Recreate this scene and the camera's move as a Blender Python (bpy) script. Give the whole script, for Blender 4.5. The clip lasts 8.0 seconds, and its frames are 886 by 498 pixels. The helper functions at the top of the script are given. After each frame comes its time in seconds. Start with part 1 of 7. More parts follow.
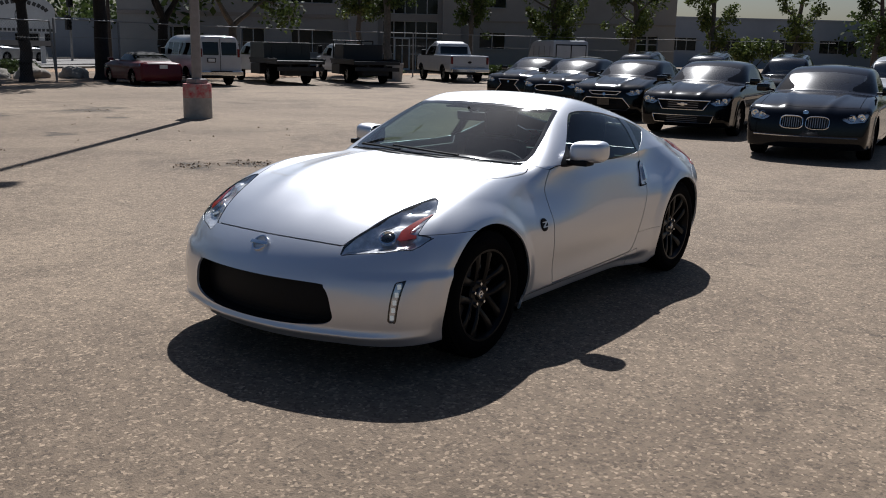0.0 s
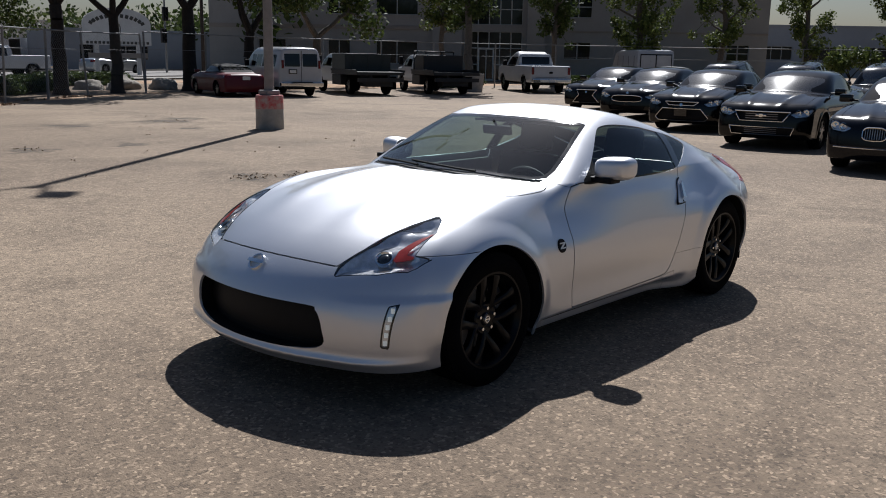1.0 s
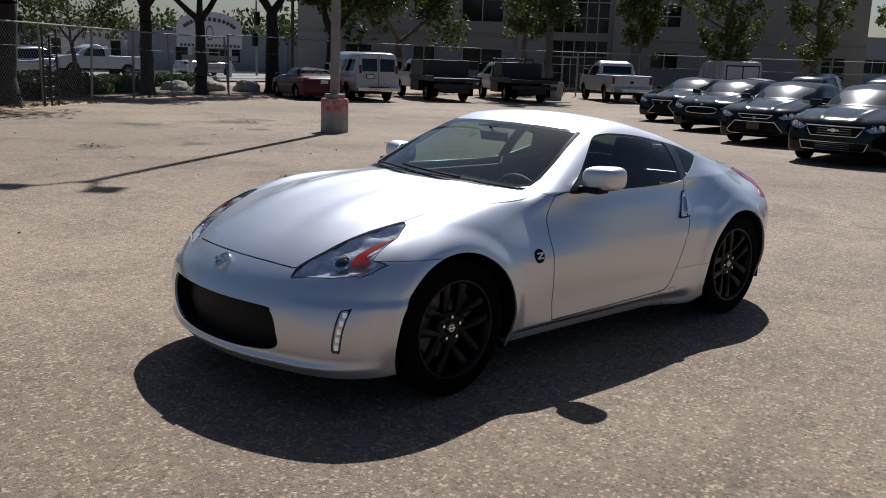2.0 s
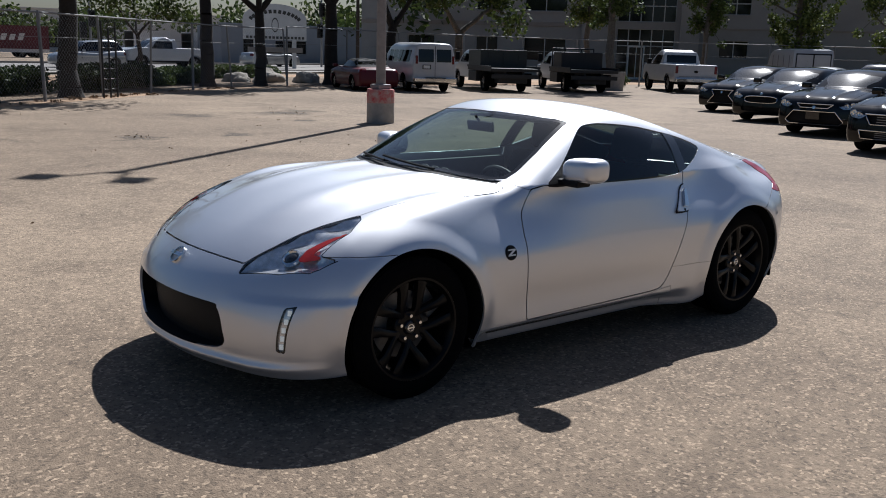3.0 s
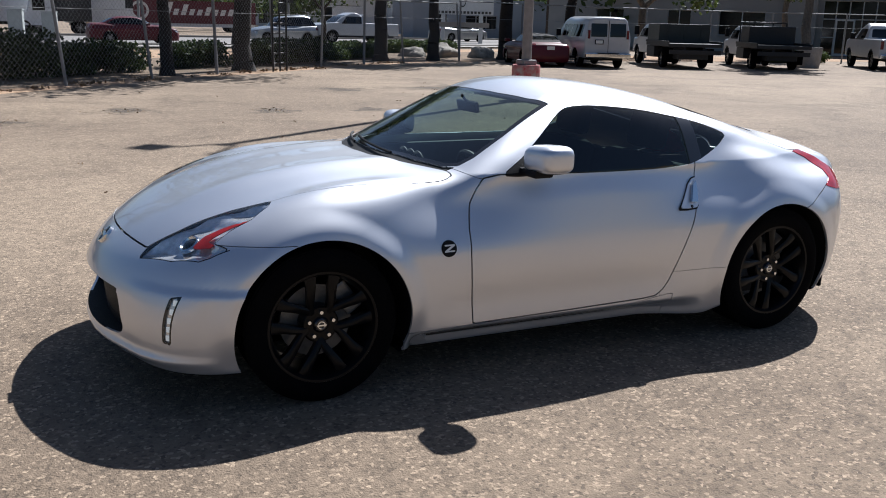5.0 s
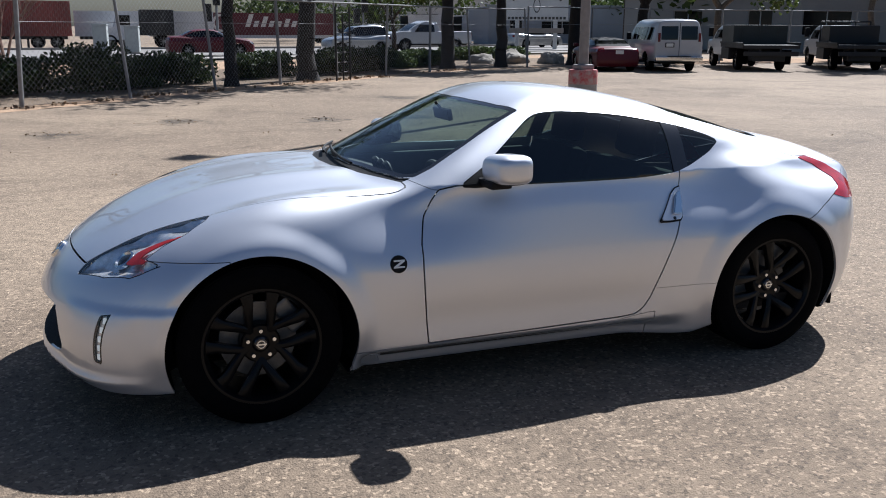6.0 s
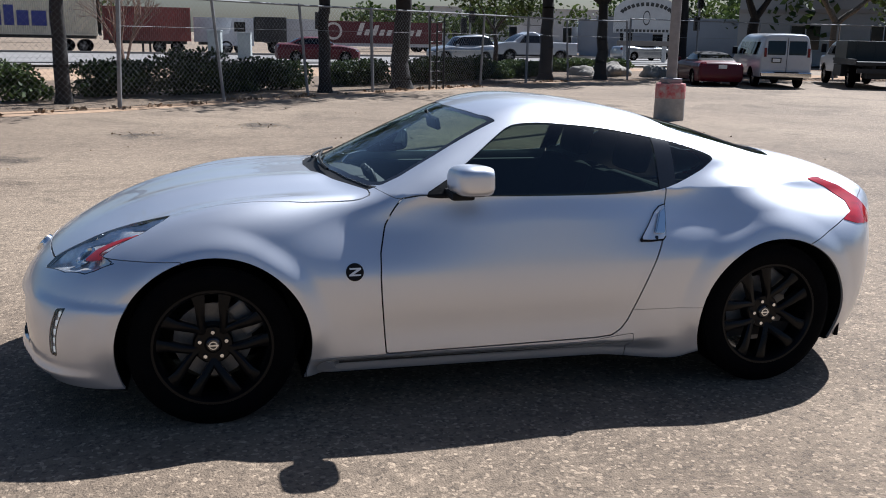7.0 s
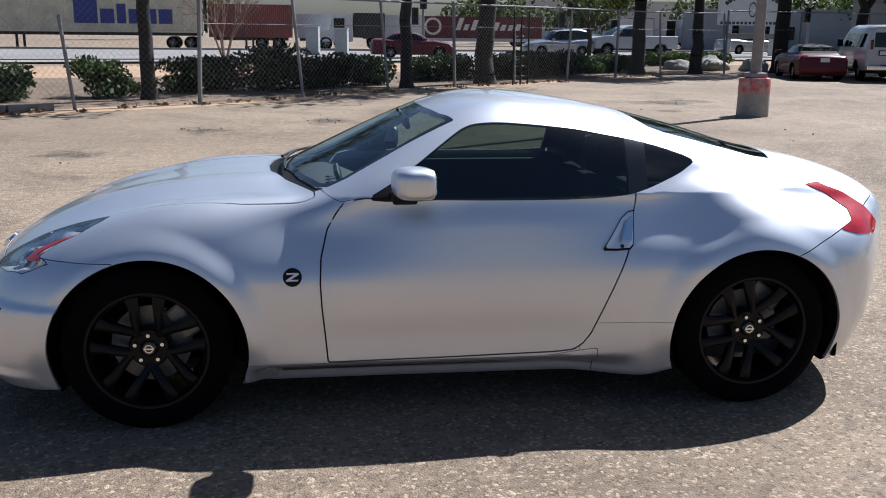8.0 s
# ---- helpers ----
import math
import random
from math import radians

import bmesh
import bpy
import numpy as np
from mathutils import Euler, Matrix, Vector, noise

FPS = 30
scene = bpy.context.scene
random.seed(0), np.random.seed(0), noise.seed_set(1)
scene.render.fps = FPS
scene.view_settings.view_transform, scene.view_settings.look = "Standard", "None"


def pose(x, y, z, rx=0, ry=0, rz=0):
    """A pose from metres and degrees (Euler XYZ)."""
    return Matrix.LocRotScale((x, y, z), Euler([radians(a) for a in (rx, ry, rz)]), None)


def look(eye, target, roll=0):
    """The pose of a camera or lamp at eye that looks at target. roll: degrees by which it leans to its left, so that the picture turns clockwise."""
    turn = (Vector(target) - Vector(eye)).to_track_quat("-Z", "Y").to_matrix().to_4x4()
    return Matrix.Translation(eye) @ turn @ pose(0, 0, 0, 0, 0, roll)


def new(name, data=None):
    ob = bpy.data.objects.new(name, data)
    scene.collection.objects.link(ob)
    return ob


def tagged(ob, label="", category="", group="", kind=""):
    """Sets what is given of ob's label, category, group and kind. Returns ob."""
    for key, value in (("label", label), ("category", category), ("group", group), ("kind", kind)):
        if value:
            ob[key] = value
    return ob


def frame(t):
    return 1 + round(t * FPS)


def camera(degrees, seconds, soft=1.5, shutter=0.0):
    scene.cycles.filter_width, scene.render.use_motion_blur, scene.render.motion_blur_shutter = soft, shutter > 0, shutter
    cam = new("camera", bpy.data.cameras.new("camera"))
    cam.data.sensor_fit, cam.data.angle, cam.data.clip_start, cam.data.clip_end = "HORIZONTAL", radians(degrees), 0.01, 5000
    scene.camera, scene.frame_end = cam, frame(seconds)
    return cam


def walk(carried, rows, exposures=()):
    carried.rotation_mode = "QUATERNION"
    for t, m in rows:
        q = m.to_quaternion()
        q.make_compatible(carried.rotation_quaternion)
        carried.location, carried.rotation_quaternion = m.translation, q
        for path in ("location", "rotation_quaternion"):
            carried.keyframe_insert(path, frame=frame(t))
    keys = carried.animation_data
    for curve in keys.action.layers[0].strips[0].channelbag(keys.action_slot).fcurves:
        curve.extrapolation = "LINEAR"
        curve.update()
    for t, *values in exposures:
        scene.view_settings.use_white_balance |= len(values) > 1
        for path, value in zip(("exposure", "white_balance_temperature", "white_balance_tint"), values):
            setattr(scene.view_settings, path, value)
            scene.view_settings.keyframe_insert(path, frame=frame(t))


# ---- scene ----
cam = camera(51.9, 8.0, soft=1.0)
PATH = [
    (0, (5.136, 3.369, 1.59), (3.55, 2.229, 1.16), 1.3),
    (0.5, (4.922, 3.424, 1.585), (3.393, 2.212, 1.148), 1.2),
    (1, (4.685, 3.539, 1.602), (3.215, 2.248, 1.19), 1.0),
    (1.5, (4.456, 3.768, 1.599), (3.058, 2.395, 1.202), 1.8),
    (3, (3.695, 4.064, 1.588), (2.468, 2.543, 1.163), 1.6),
    (3.5, (3.403, 4.222, 1.598), (2.269, 2.632, 1.165), 2.1),
    (4, (3.085, 4.225, 1.595), (2.025, 2.59, 1.143), 1.7),
    (4.2, (2.961, 4.229, 1.607), (1.939, 2.572, 1.148), 1.2),
    (5.5, (2.153, 4.403, 1.601), (1.37, 2.63, 1.109), 1.4),
    (6, (1.858, 4.38, 1.597), (1.154, 2.569, 1.122), 0.2),
    (6.5, (1.543, 4.492, 1.607), (0.959, 2.636, 1.144), 0.7),
    (7, (1.252, 4.502, 1.59), (0.767, 2.616, 1.134), 1.1),
    (7.5, (0.942, 4.418, 1.617), (0.55, 2.513, 1.152), 0.8),
    (8, (0.578, 4.438, 1.602), (0.313, 2.512, 1.132), 0.6),
]
walk(cam, [(t, look(eye, target, roll)) for t, eye, target, roll in PATH],
     exposures=[(0, 0.32, 5620, 10), (1.5, 0.42, 5600, 10), (3.5, 0.62, 5500, 10), (5.5, 0.91, 5420, 10), (6.5, 0.93, 5330, 10), (8, 1.0, 5330, 10)])


# ---- daylight: a high, clear morning sun behind the row of parked cars ----
SUN_HIGH, SUN_AWAY = radians(48.0), Vector((-0.820, -0.572, 0)).normalized()
to_sun = (SUN_AWAY * math.cos(SUN_HIGH) + Vector((0, 0, math.sin(SUN_HIGH)))).normalized()
world = bpy.data.worlds.new("sky")
scene.world = world
world.use_nodes = True
wn = world.node_tree
sky = wn.nodes.new("ShaderNodeTexSky")
sky.sky_type, sky.sun_disc = "NISHITA", False
sky.sun_elevation = SUN_HIGH
sky.sun_rotation = math.atan2(SUN_AWAY.x, SUN_AWAY.y)
sky.air_density, sky.dust_density, sky.ozone_density = 1.1, 1.8, 2.4
wn.nodes["Background"].inputs["Strength"].default_value = 0.033
wn.links.new(sky.outputs[0], wn.nodes["Background"].inputs["Color"])
sun = new("sun", bpy.data.lights.new("sun", "SUN"))
sun.data.energy, sun.data.angle, sun.data.color = 5.0, radians(0.55), (1.0, 0.91, 0.79)
sun.matrix_world = look(to_sun * 60, (0, 0, 0))


# ---- materials ----
def srgb(r, g, b):
    f = lambda c: (c / 255 / 12.92) if c / 255 <= 0.04045 else ((c / 255 + 0.055) / 1.055) ** 2.4
    return (f(r), f(g), f(b), 1)


def mat(name, color, rough=0.6, metal=0.0, vary=0.0, scale=8.0, bump=0.0, bump_scale=60.0, coat=0.0, second=None, rand=0.0, spec=0.5):
    """A surface with colour variation at two scales and a fine relief."""
    m = bpy.data.materials.new(name)
    m.use_nodes = True
    nt = m.node_tree
    b = nt.nodes["Principled BSDF"]
    color = (*color[:3], 1)
    b.inputs["Base Color"].default_value = color
    b.inputs["Roughness"].default_value = rough
    b.inputs["Metallic"].default_value = metal
    b.inputs["Coat Weight"].default_value = coat
    b.inputs["Coat Roughness"].default_value = 0.03
    b.inputs["Specular IOR Level"].default_value = spec
    co = nt.nodes.new("ShaderNodeTexCoord")
    if vary or second:
        big = nt.nodes.new("ShaderNodeTexNoise")
        big.inputs["Scale"].default_value, big.inputs["Detail"].default_value = scale, 8
        big.inputs["Roughness"].default_value = 0.65
        nt.links.new(co.outputs["Object"], big.inputs["Vector"])
        r = nt.nodes.new("ShaderNodeValToRGB")
        other = (*(second or [c * (1 - vary) for c in color[:3]])[:3], 1)
        r.color_ramp.elements[0].position, r.color_ramp.elements[1].position = 0.35, 0.65
        r.color_ramp.elements[0].color, r.color_ramp.elements[1].color = other, color
        nt.links.new(big.outputs["Fac"], r.inputs["Fac"])
        out = r.outputs["Color"]
        if rand:
            info = nt.nodes.new("ShaderNodeObjectInfo")
            h = nt.nodes.new("ShaderNodeHueSaturation")
            mr = nt.nodes.new("ShaderNodeMapRange")
            mr.inputs["To Min"].default_value, mr.inputs["To Max"].default_value = 1 - rand, 1 + rand
            nt.links.new(info.outputs["Random"], mr.inputs["Value"])
            nt.links.new(mr.outputs["Result"], h.inputs["Value"])
            nt.links.new(out, h.inputs["Color"])
            out = h.outputs["Color"]
        nt.links.new(out, b.inputs["Base Color"])
        rr = nt.nodes.new("ShaderNodeMapRange")
        rr.inputs["To Min"].default_value, rr.inputs["To Max"].default_value = max(rough - 0.08, 0.02), min(rough + 0.08, 1)
        nt.links.new(big.outputs["Fac"], rr.inputs["Value"])
        nt.links.new(rr.outputs["Result"], b.inputs["Roughness"])
    if bump:
        fine = nt.nodes.new("ShaderNodeTexNoise")
        fine.inputs["Scale"].default_value, fine.inputs["Detail"].default_value = bump_scale, 4
        nt.links.new(co.outputs["Object"], fine.inputs["Vector"])
        bp = nt.nodes.new("ShaderNodeBump")
        bp.inputs["Strength"].default_value, bp.inputs["Distance"].default_value = bump, 0.01
        nt.links.new(fine.outputs["Fac"], bp.inputs["Height"])
        nt.links.new(bp.outputs["Normal"], b.inputs["Normal"])
    return m


def glass(name, tint, gloss=0.02, least=0.07, film=0.0, film_rough=0.3):
    """A thin pane: tinted see-through with a Fresnel gloss, and a film of dust where film is given."""
    m = bpy.data.materials.new(name)
    m.use_nodes = True
    nt = m.node_tree
    nt.nodes.remove(nt.nodes["Principled BSDF"])
    out = nt.nodes["Material Output"]
    tr, gl, mix, fr, pw, ma = (nt.nodes.new("ShaderNode" + k) for k in ("BsdfTransparent", "BsdfGlossy", "MixShader", "LayerWeight", "Math", "Math"))
    tr.inputs["Color"].default_value = (*tint, 1)
    gl.inputs["Roughness"].default_value = gloss
    fr.inputs["Blend"].default_value = 0.5
    pw.operation, ma.operation = "POWER", "MULTIPLY_ADD"
    pw.inputs[1].default_value, ma.inputs[1].default_value, ma.inputs[2].default_value = 5.0, 0.99 - least, least
    nt.links.new(fr.outputs["Facing"], pw.inputs[0])
    nt.links.new(pw.outputs[0], ma.inputs[0])
    nt.links.new(ma.outputs[0], mix.inputs[0])
    nt.links.new(tr.outputs[0], mix.inputs[1])
    shine = gl.outputs[0]
    if film:
        soft, both_lobes = nt.nodes.new("ShaderNodeBsdfGlossy"), nt.nodes.new("ShaderNodeMixShader")
        soft.inputs["Roughness"].default_value = film_rough
        both_lobes.inputs[0].default_value = film
        nt.links.new(gl.outputs[0], both_lobes.inputs[1])
        nt.links.new(soft.outputs[0], both_lobes.inputs[2])
        shine = both_lobes.outputs[0]
    nt.links.new(shine, mix.inputs[2])
    nt.links.new(mix.outputs[0], out.inputs["Surface"])
    return m


def flake_paint(name, color, rough=0.32, metal=0.85, coat=0.8, flake=0.12):
    """Metallic car paint: fine flakes under a clear coat."""
    m = mat(name, color, rough, metal, coat=coat)
    nt = m.node_tree
    b = nt.nodes["Principled BSDF"]
    co = nt.nodes["Texture Coordinate"]
    v = nt.nodes.new("ShaderNodeTexNoise")
    v.inputs["Scale"].default_value, v.inputs["Detail"].default_value = 900, 2
    nt.links.new(co.outputs["Object"], v.inputs["Vector"])
    bp = nt.nodes.new("ShaderNodeBump")
    bp.inputs["Strength"].default_value, bp.inputs["Distance"].default_value = flake, 0.002
    nt.links.new(v.outputs["Fac"], bp.inputs["Height"])
    nt.links.new(bp.outputs["Normal"], b.inputs["Normal"])
    n2 = nt.nodes.new("ShaderNodeTexNoise")
    n2.inputs["Scale"].default_value, n2.inputs["Detail"].default_value = 3.0, 5
    nt.links.new(co.outputs["Object"], n2.inputs["Vector"])
    rr = nt.nodes.new("ShaderNodeMapRange")
    rr.inputs["To Min"].default_value, rr.inputs["To Max"].default_value = rough - 0.04, rough + 0.05
    nt.links.new(n2.outputs["Fac"], rr.inputs["Value"])
    nt.links.new(rr.outputs["Result"], b.inputs["Roughness"])
    return m


def ground_mat(name, dark, mid, light, stain, grit=1.0, rough=0.85, spots=()):
    """Worn, dusty asphalt: broad stains, patches, and single stones of the aggregate."""
    m = bpy.data.materials.new(name)
    m.use_nodes = True
    nt = m.node_tree
    b = nt.nodes["Principled BSDF"]
    b.inputs["Roughness"].default_value = rough
    b.inputs["Specular IOR Level"].default_value = 0.3
    co = nt.nodes.new("ShaderNodeTexCoord")

    def noisy(scale, detail, rgh, lo, hi, a=0.0, c=1.0, dist=0.0):
        n = nt.nodes.new("ShaderNodeTexNoise")
        n.inputs["Scale"].default_value, n.inputs["Detail"].default_value = scale, detail
        n.inputs["Roughness"].default_value, n.inputs["Distortion"].default_value = rgh, dist
        nt.links.new(co.outputs["Object"], n.inputs["Vector"])
        r = nt.nodes.new("ShaderNodeMapRange")
        r.inputs["From Min"].default_value, r.inputs["From Max"].default_value = lo, hi
        r.inputs["To Min"].default_value, r.inputs["To Max"].default_value = a, c
        nt.links.new(n.outputs["Fac"], r.inputs["Value"])
        return r.outputs["Result"]

    def blend(fac, a, c):
        x = nt.nodes.new("ShaderNodeMix")
        x.data_type = "RGBA"
        nt.links.new(fac, x.inputs[0])
        for k, s in ((6, a), (7, c)):
            if isinstance(s, tuple):
                x.inputs[k].default_value = (*s, 1)
            else:
                nt.links.new(s, x.inputs[k])
        return x.outputs[2]

    base = blend(noisy(0.16, 6, 0.6, 0.36, 0.62, dist=0.6), mid, light)
    base = blend(noisy(0.42, 8, 0.75, 0.48, 0.68, 0, 0.85, 0.8), base, stain)
    base = blend(noisy(1.3, 7, 0.7, 0.60, 0.72, 0, 0.6 * grit, 1.2), base, dark)
    base = blend(noisy(2.6, 6, 0.65, 0.58, 0.74, 0, 0.5, 0.3), base, tuple(min(1, c * 1.18) for c in light))
    if spots:
        wob = nt.nodes.new("ShaderNodeTexNoise")
        wob.inputs["Scale"].default_value, wob.inputs["Detail"].default_value = 2.2, 6
        nt.links.new(co.outputs["Object"], wob.inputs["Vector"])
        push = nt.nodes.new("ShaderNodeVectorMath")
        push.operation = "MULTIPLY_ADD"
        push.inputs[1].default_value = (1.3, 1.3, 0)
        nt.links.new(wob.outputs["Color"], push.inputs[0])
        nt.links.new(co.outputs["Object"], push.inputs[2])
        fac = None
        for sx, sy, sr in spots:
            d = nt.nodes.new("ShaderNodeVectorMath")
            d.operation = "DISTANCE"
            d.inputs[1].default_value = (sx + 0.65, sy + 0.65, 0)
            nt.links.new(push.outputs[0], d.inputs[0])
            r = nt.nodes.new("ShaderNodeMapRange")
            r.inputs["From Min"].default_value, r.inputs["From Max"].default_value = sr, sr * 0.35
            r.inputs["To Max"].default_value = 0.92
            nt.links.new(d.outputs["Value"], r.inputs["Value"])
            if fac is None:
                fac = r.outputs["Result"]
            else:
                mx = nt.nodes.new("ShaderNodeMath")
                mx.operation = "MAXIMUM"
                nt.links.new(fac, mx.inputs[0])
                nt.links.new(r.outputs["Result"], mx.inputs[1])
                fac = mx.outputs[0]
        base = blend(fac, base, tuple(c * 0.8 for c in dark))
    v = nt.nodes.new("ShaderNodeTexVoronoi")
    v.inputs["Scale"].default_value, v.inputs["Randomness"].default_value = 70, 1
    nt.links.new(co.outputs["Object"], v.inputs["Vector"])
    sep = nt.nodes.new("ShaderNodeSeparateColor")
    nt.links.new(v.outputs["Color"], sep.inputs[0])
    st = nt.nodes.new("ShaderNodeMapRange")
    st.inputs["From Min"].default_value, st.inputs["From Max"].default_value = 0.80, 1.0
    st.inputs["To Max"].default_value = 0.52 * grit
    nt.links.new(sep.outputs[0], st.inputs["Value"])
    dk = nt.nodes.new("ShaderNodeMapRange")
    dk.inputs["From Min"].default_value, dk.inputs["From Max"].default_value = 0.0, 0.35
    dk.inputs["To Min"].default_value, dk.inputs["To Max"].default_value = 0.65 * grit, 0.0
    nt.links.new(sep.outputs[1], dk.inputs["Value"])
    stone = tuple(min(1, c * 2.2) for c in light)
    base = blend(dk.outputs["Result"], base, dark)
    base = blend(st.outputs["Result"], base, stone)
    base = blend(noisy(9, 5, 0.7, 0.45, 0.75, 0, 0.5), base, dark)
    base = blend(noisy(28, 5, 0.75, 0.52, 0.70, 0, 0.42 * grit), base, dark)
    nt.links.new(base, b.inputs["Base Color"])
    bp = nt.nodes.new("ShaderNodeBump")
    bp.inputs["Strength"].default_value, bp.inputs["Distance"].default_value = 0.9 * grit, 0.010
    n = nt.nodes.new("ShaderNodeTexNoise")
    n.inputs["Scale"].default_value, n.inputs["Detail"].default_value = 110, 4
    nt.links.new(co.outputs["Object"], n.inputs["Vector"])
    nt.links.new(n.outputs["Fac"], bp.inputs["Height"])
    nt.links.new(bp.outputs["Normal"], b.inputs["Normal"])
    return m


SILVER = flake_paint("silver_paint", (0.70, 0.71, 0.745), 0.42, 0.79, 1.0, 0.05)
BLACK_PLASTIC = mat("black_plastic", (0.009, 0.009, 0.010), 0.6, spec=0.2, bump=0.15, bump_scale=400, vary=0.3, scale=20)
GLOSS_BLACK = mat("gloss_black", (0.012, 0.012, 0.013), 0.12, coat=0.5, vary=0.2, scale=5)
RUBBER = mat("tyre_rubber", (0.004, 0.004, 0.0045), 0.9, spec=0.05, vary=0.35, scale=14, bump=0.2, bump_scale=180)
RIM_DARK = mat("dark_alloy", (0.0035, 0.0035, 0.0045), 0.30, 0.0, coat=0.04, spec=0.16, vary=0.25, scale=20)
STEEL = mat("bare_steel", (0.20, 0.20, 0.20), 0.45, 0.6, vary=0.3, scale=25)
CHROME = mat("chrome", (0.78, 0.79, 0.80), 0.08, 1.0, vary=0.05, scale=6)
SILVER_TRIM = mat("silver_plastic", (0.40, 0.41, 0.44), 0.25, 0.7, vary=0.1, scale=20)
WINDSCREEN = glass("windscreen_glass", (0.72, 0.87, 0.84), 0.02, 0.10)
TINTED = glass("tinted_glass", (0.36, 0.43, 0.40))
LENS = glass("clear_lens", (0.96, 0.97, 0.98), 0.02, 0.035)
RED_LENS = mat("red_lens", (0.42, 0.004, 0.010), 0.12, coat=0.6, vary=0.35, scale=18)
DIM_RED_LENS = mat("dark_red_lens", (0.13, 0.006, 0.008), 0.2, coat=0.3, vary=0.35, scale=18)
LAMP_BOWL = mat("lamp_reflector", (0.88, 0.89, 0.91), 0.20, 0.65, vary=0.35, scale=30)
AMBER_RED = mat("red_reflector", (0.42, 0.016, 0.010), 0.3, coat=0.2, vary=0.3, scale=40)
WHITE_LENS = mat("white_lens", (0.82, 0.82, 0.80), 0.15, coat=0.5, vary=0.1, scale=50)
LIT_DIODE = mat("lit_white_diode", (0.85, 0.84, 0.78), 0.3, vary=0.05, scale=50)
LIT_DIODE.node_tree.nodes["Principled BSDF"].inputs["Emission Color"].default_value = (1.0, 0.97, 0.85, 1)
LIT_DIODE.node_tree.nodes["Principled BSDF"].inputs["Emission Strength"].default_value = 0.12
CABIN = mat("dark_cabin_plastic", (0.018, 0.018, 0.02), 0.7, vary=0.3, scale=12, bump=0.2, bump_scale=300)
SEAT_CLOTH = mat("dark_seat_cloth", (0.022, 0.022, 0.025), 0.9, vary=0.4, scale=30, bump=0.5, bump_scale=500)
PALE_CABIN = mat("grey_cabin_plastic", (0.10, 0.10, 0.10), 0.7, vary=0.2, scale=12)
ASPHALT = ground_mat("dusty_asphalt", (0.062, 0.047, 0.034), (0.195, 0.145, 0.100), (0.290, 0.221, 0.153), (0.110, 0.080, 0.055), spots=[(-2.67, -6.32, 0.42), (-3.3, -5.95, 0.45), (-7.3, -15.8, 0.9), (-6.6, -13.6, 0.4), (-3.8, -11.4, 0.35), (0.4, -11.75, 0.62), (-2.0, -11.4, 0.5), (-4.9, -15.8, 0.7), (-8.1, -16.4, 0.6), (2.4, -10.4, 0.5), (3.7, -7.7, 0.45)])


# ---- shaping tools: smooth closed forms meshed on a grid, then cut into panels ----
def curve(*pts):
    """Natural cubic through (a, b) pairs, flat beyond the ends."""
    xs, ys = np.array(sorted(pts), float).T
    n = len(xs)
    h = np.diff(xs)
    a = np.eye(n)
    r = np.zeros(n)
    for i in range(1, n - 1):
        a[i, i - 1], a[i, i], a[i, i + 1] = h[i - 1], 2 * (h[i - 1] + h[i]), h[i]
        r[i] = 6 * ((ys[i + 1] - ys[i]) / h[i] - (ys[i] - ys[i - 1]) / h[i - 1])
    m = np.linalg.solve(a, r)

    def at(x):
        x = np.clip(x, xs[0], xs[-1])
        i = np.clip(np.searchsorted(xs, x) - 1, 0, n - 2)
        u, v, d = xs[i + 1] - x, x - xs[i], h[i]
        return (m[i] * u**3 + m[i + 1] * v**3) / (6 * d) + (ys[i] / d - m[i] * d / 6) * u + (ys[i + 1] / d - m[i + 1] * d / 6) * v
    return at


def smax(a, b, k):
    h = np.clip(1 - np.abs(a - b) / k, 0, None)
    return np.maximum(a, b) + h * h * k * 0.25


def smin(a, b, k):
    return -smax(-a, -b, k)


def ramp(x, a, b):
    t = np.clip((x - a) / (b - a), 0, 1)
    return t * t * (3 - 2 * t)


def gradient(f, p, e=0.003):
    g = np.empty_like(p)
    for i in range(3):
        q, w = p.copy(), p.copy()
        q[:, i] += e
        w[:, i] -= e
        g[:, i] = (f(*q.T) - f(*w.T)) / (2 * e)
    return g


def project(f, p, rounds=3):
    for _ in range(rounds):
        g = gradient(f, p)
        p = p - np.clip(f(*p.T) / np.maximum((g * g).sum(1), 0.05), -0.02, 0.02)[:, None] * g
    return p


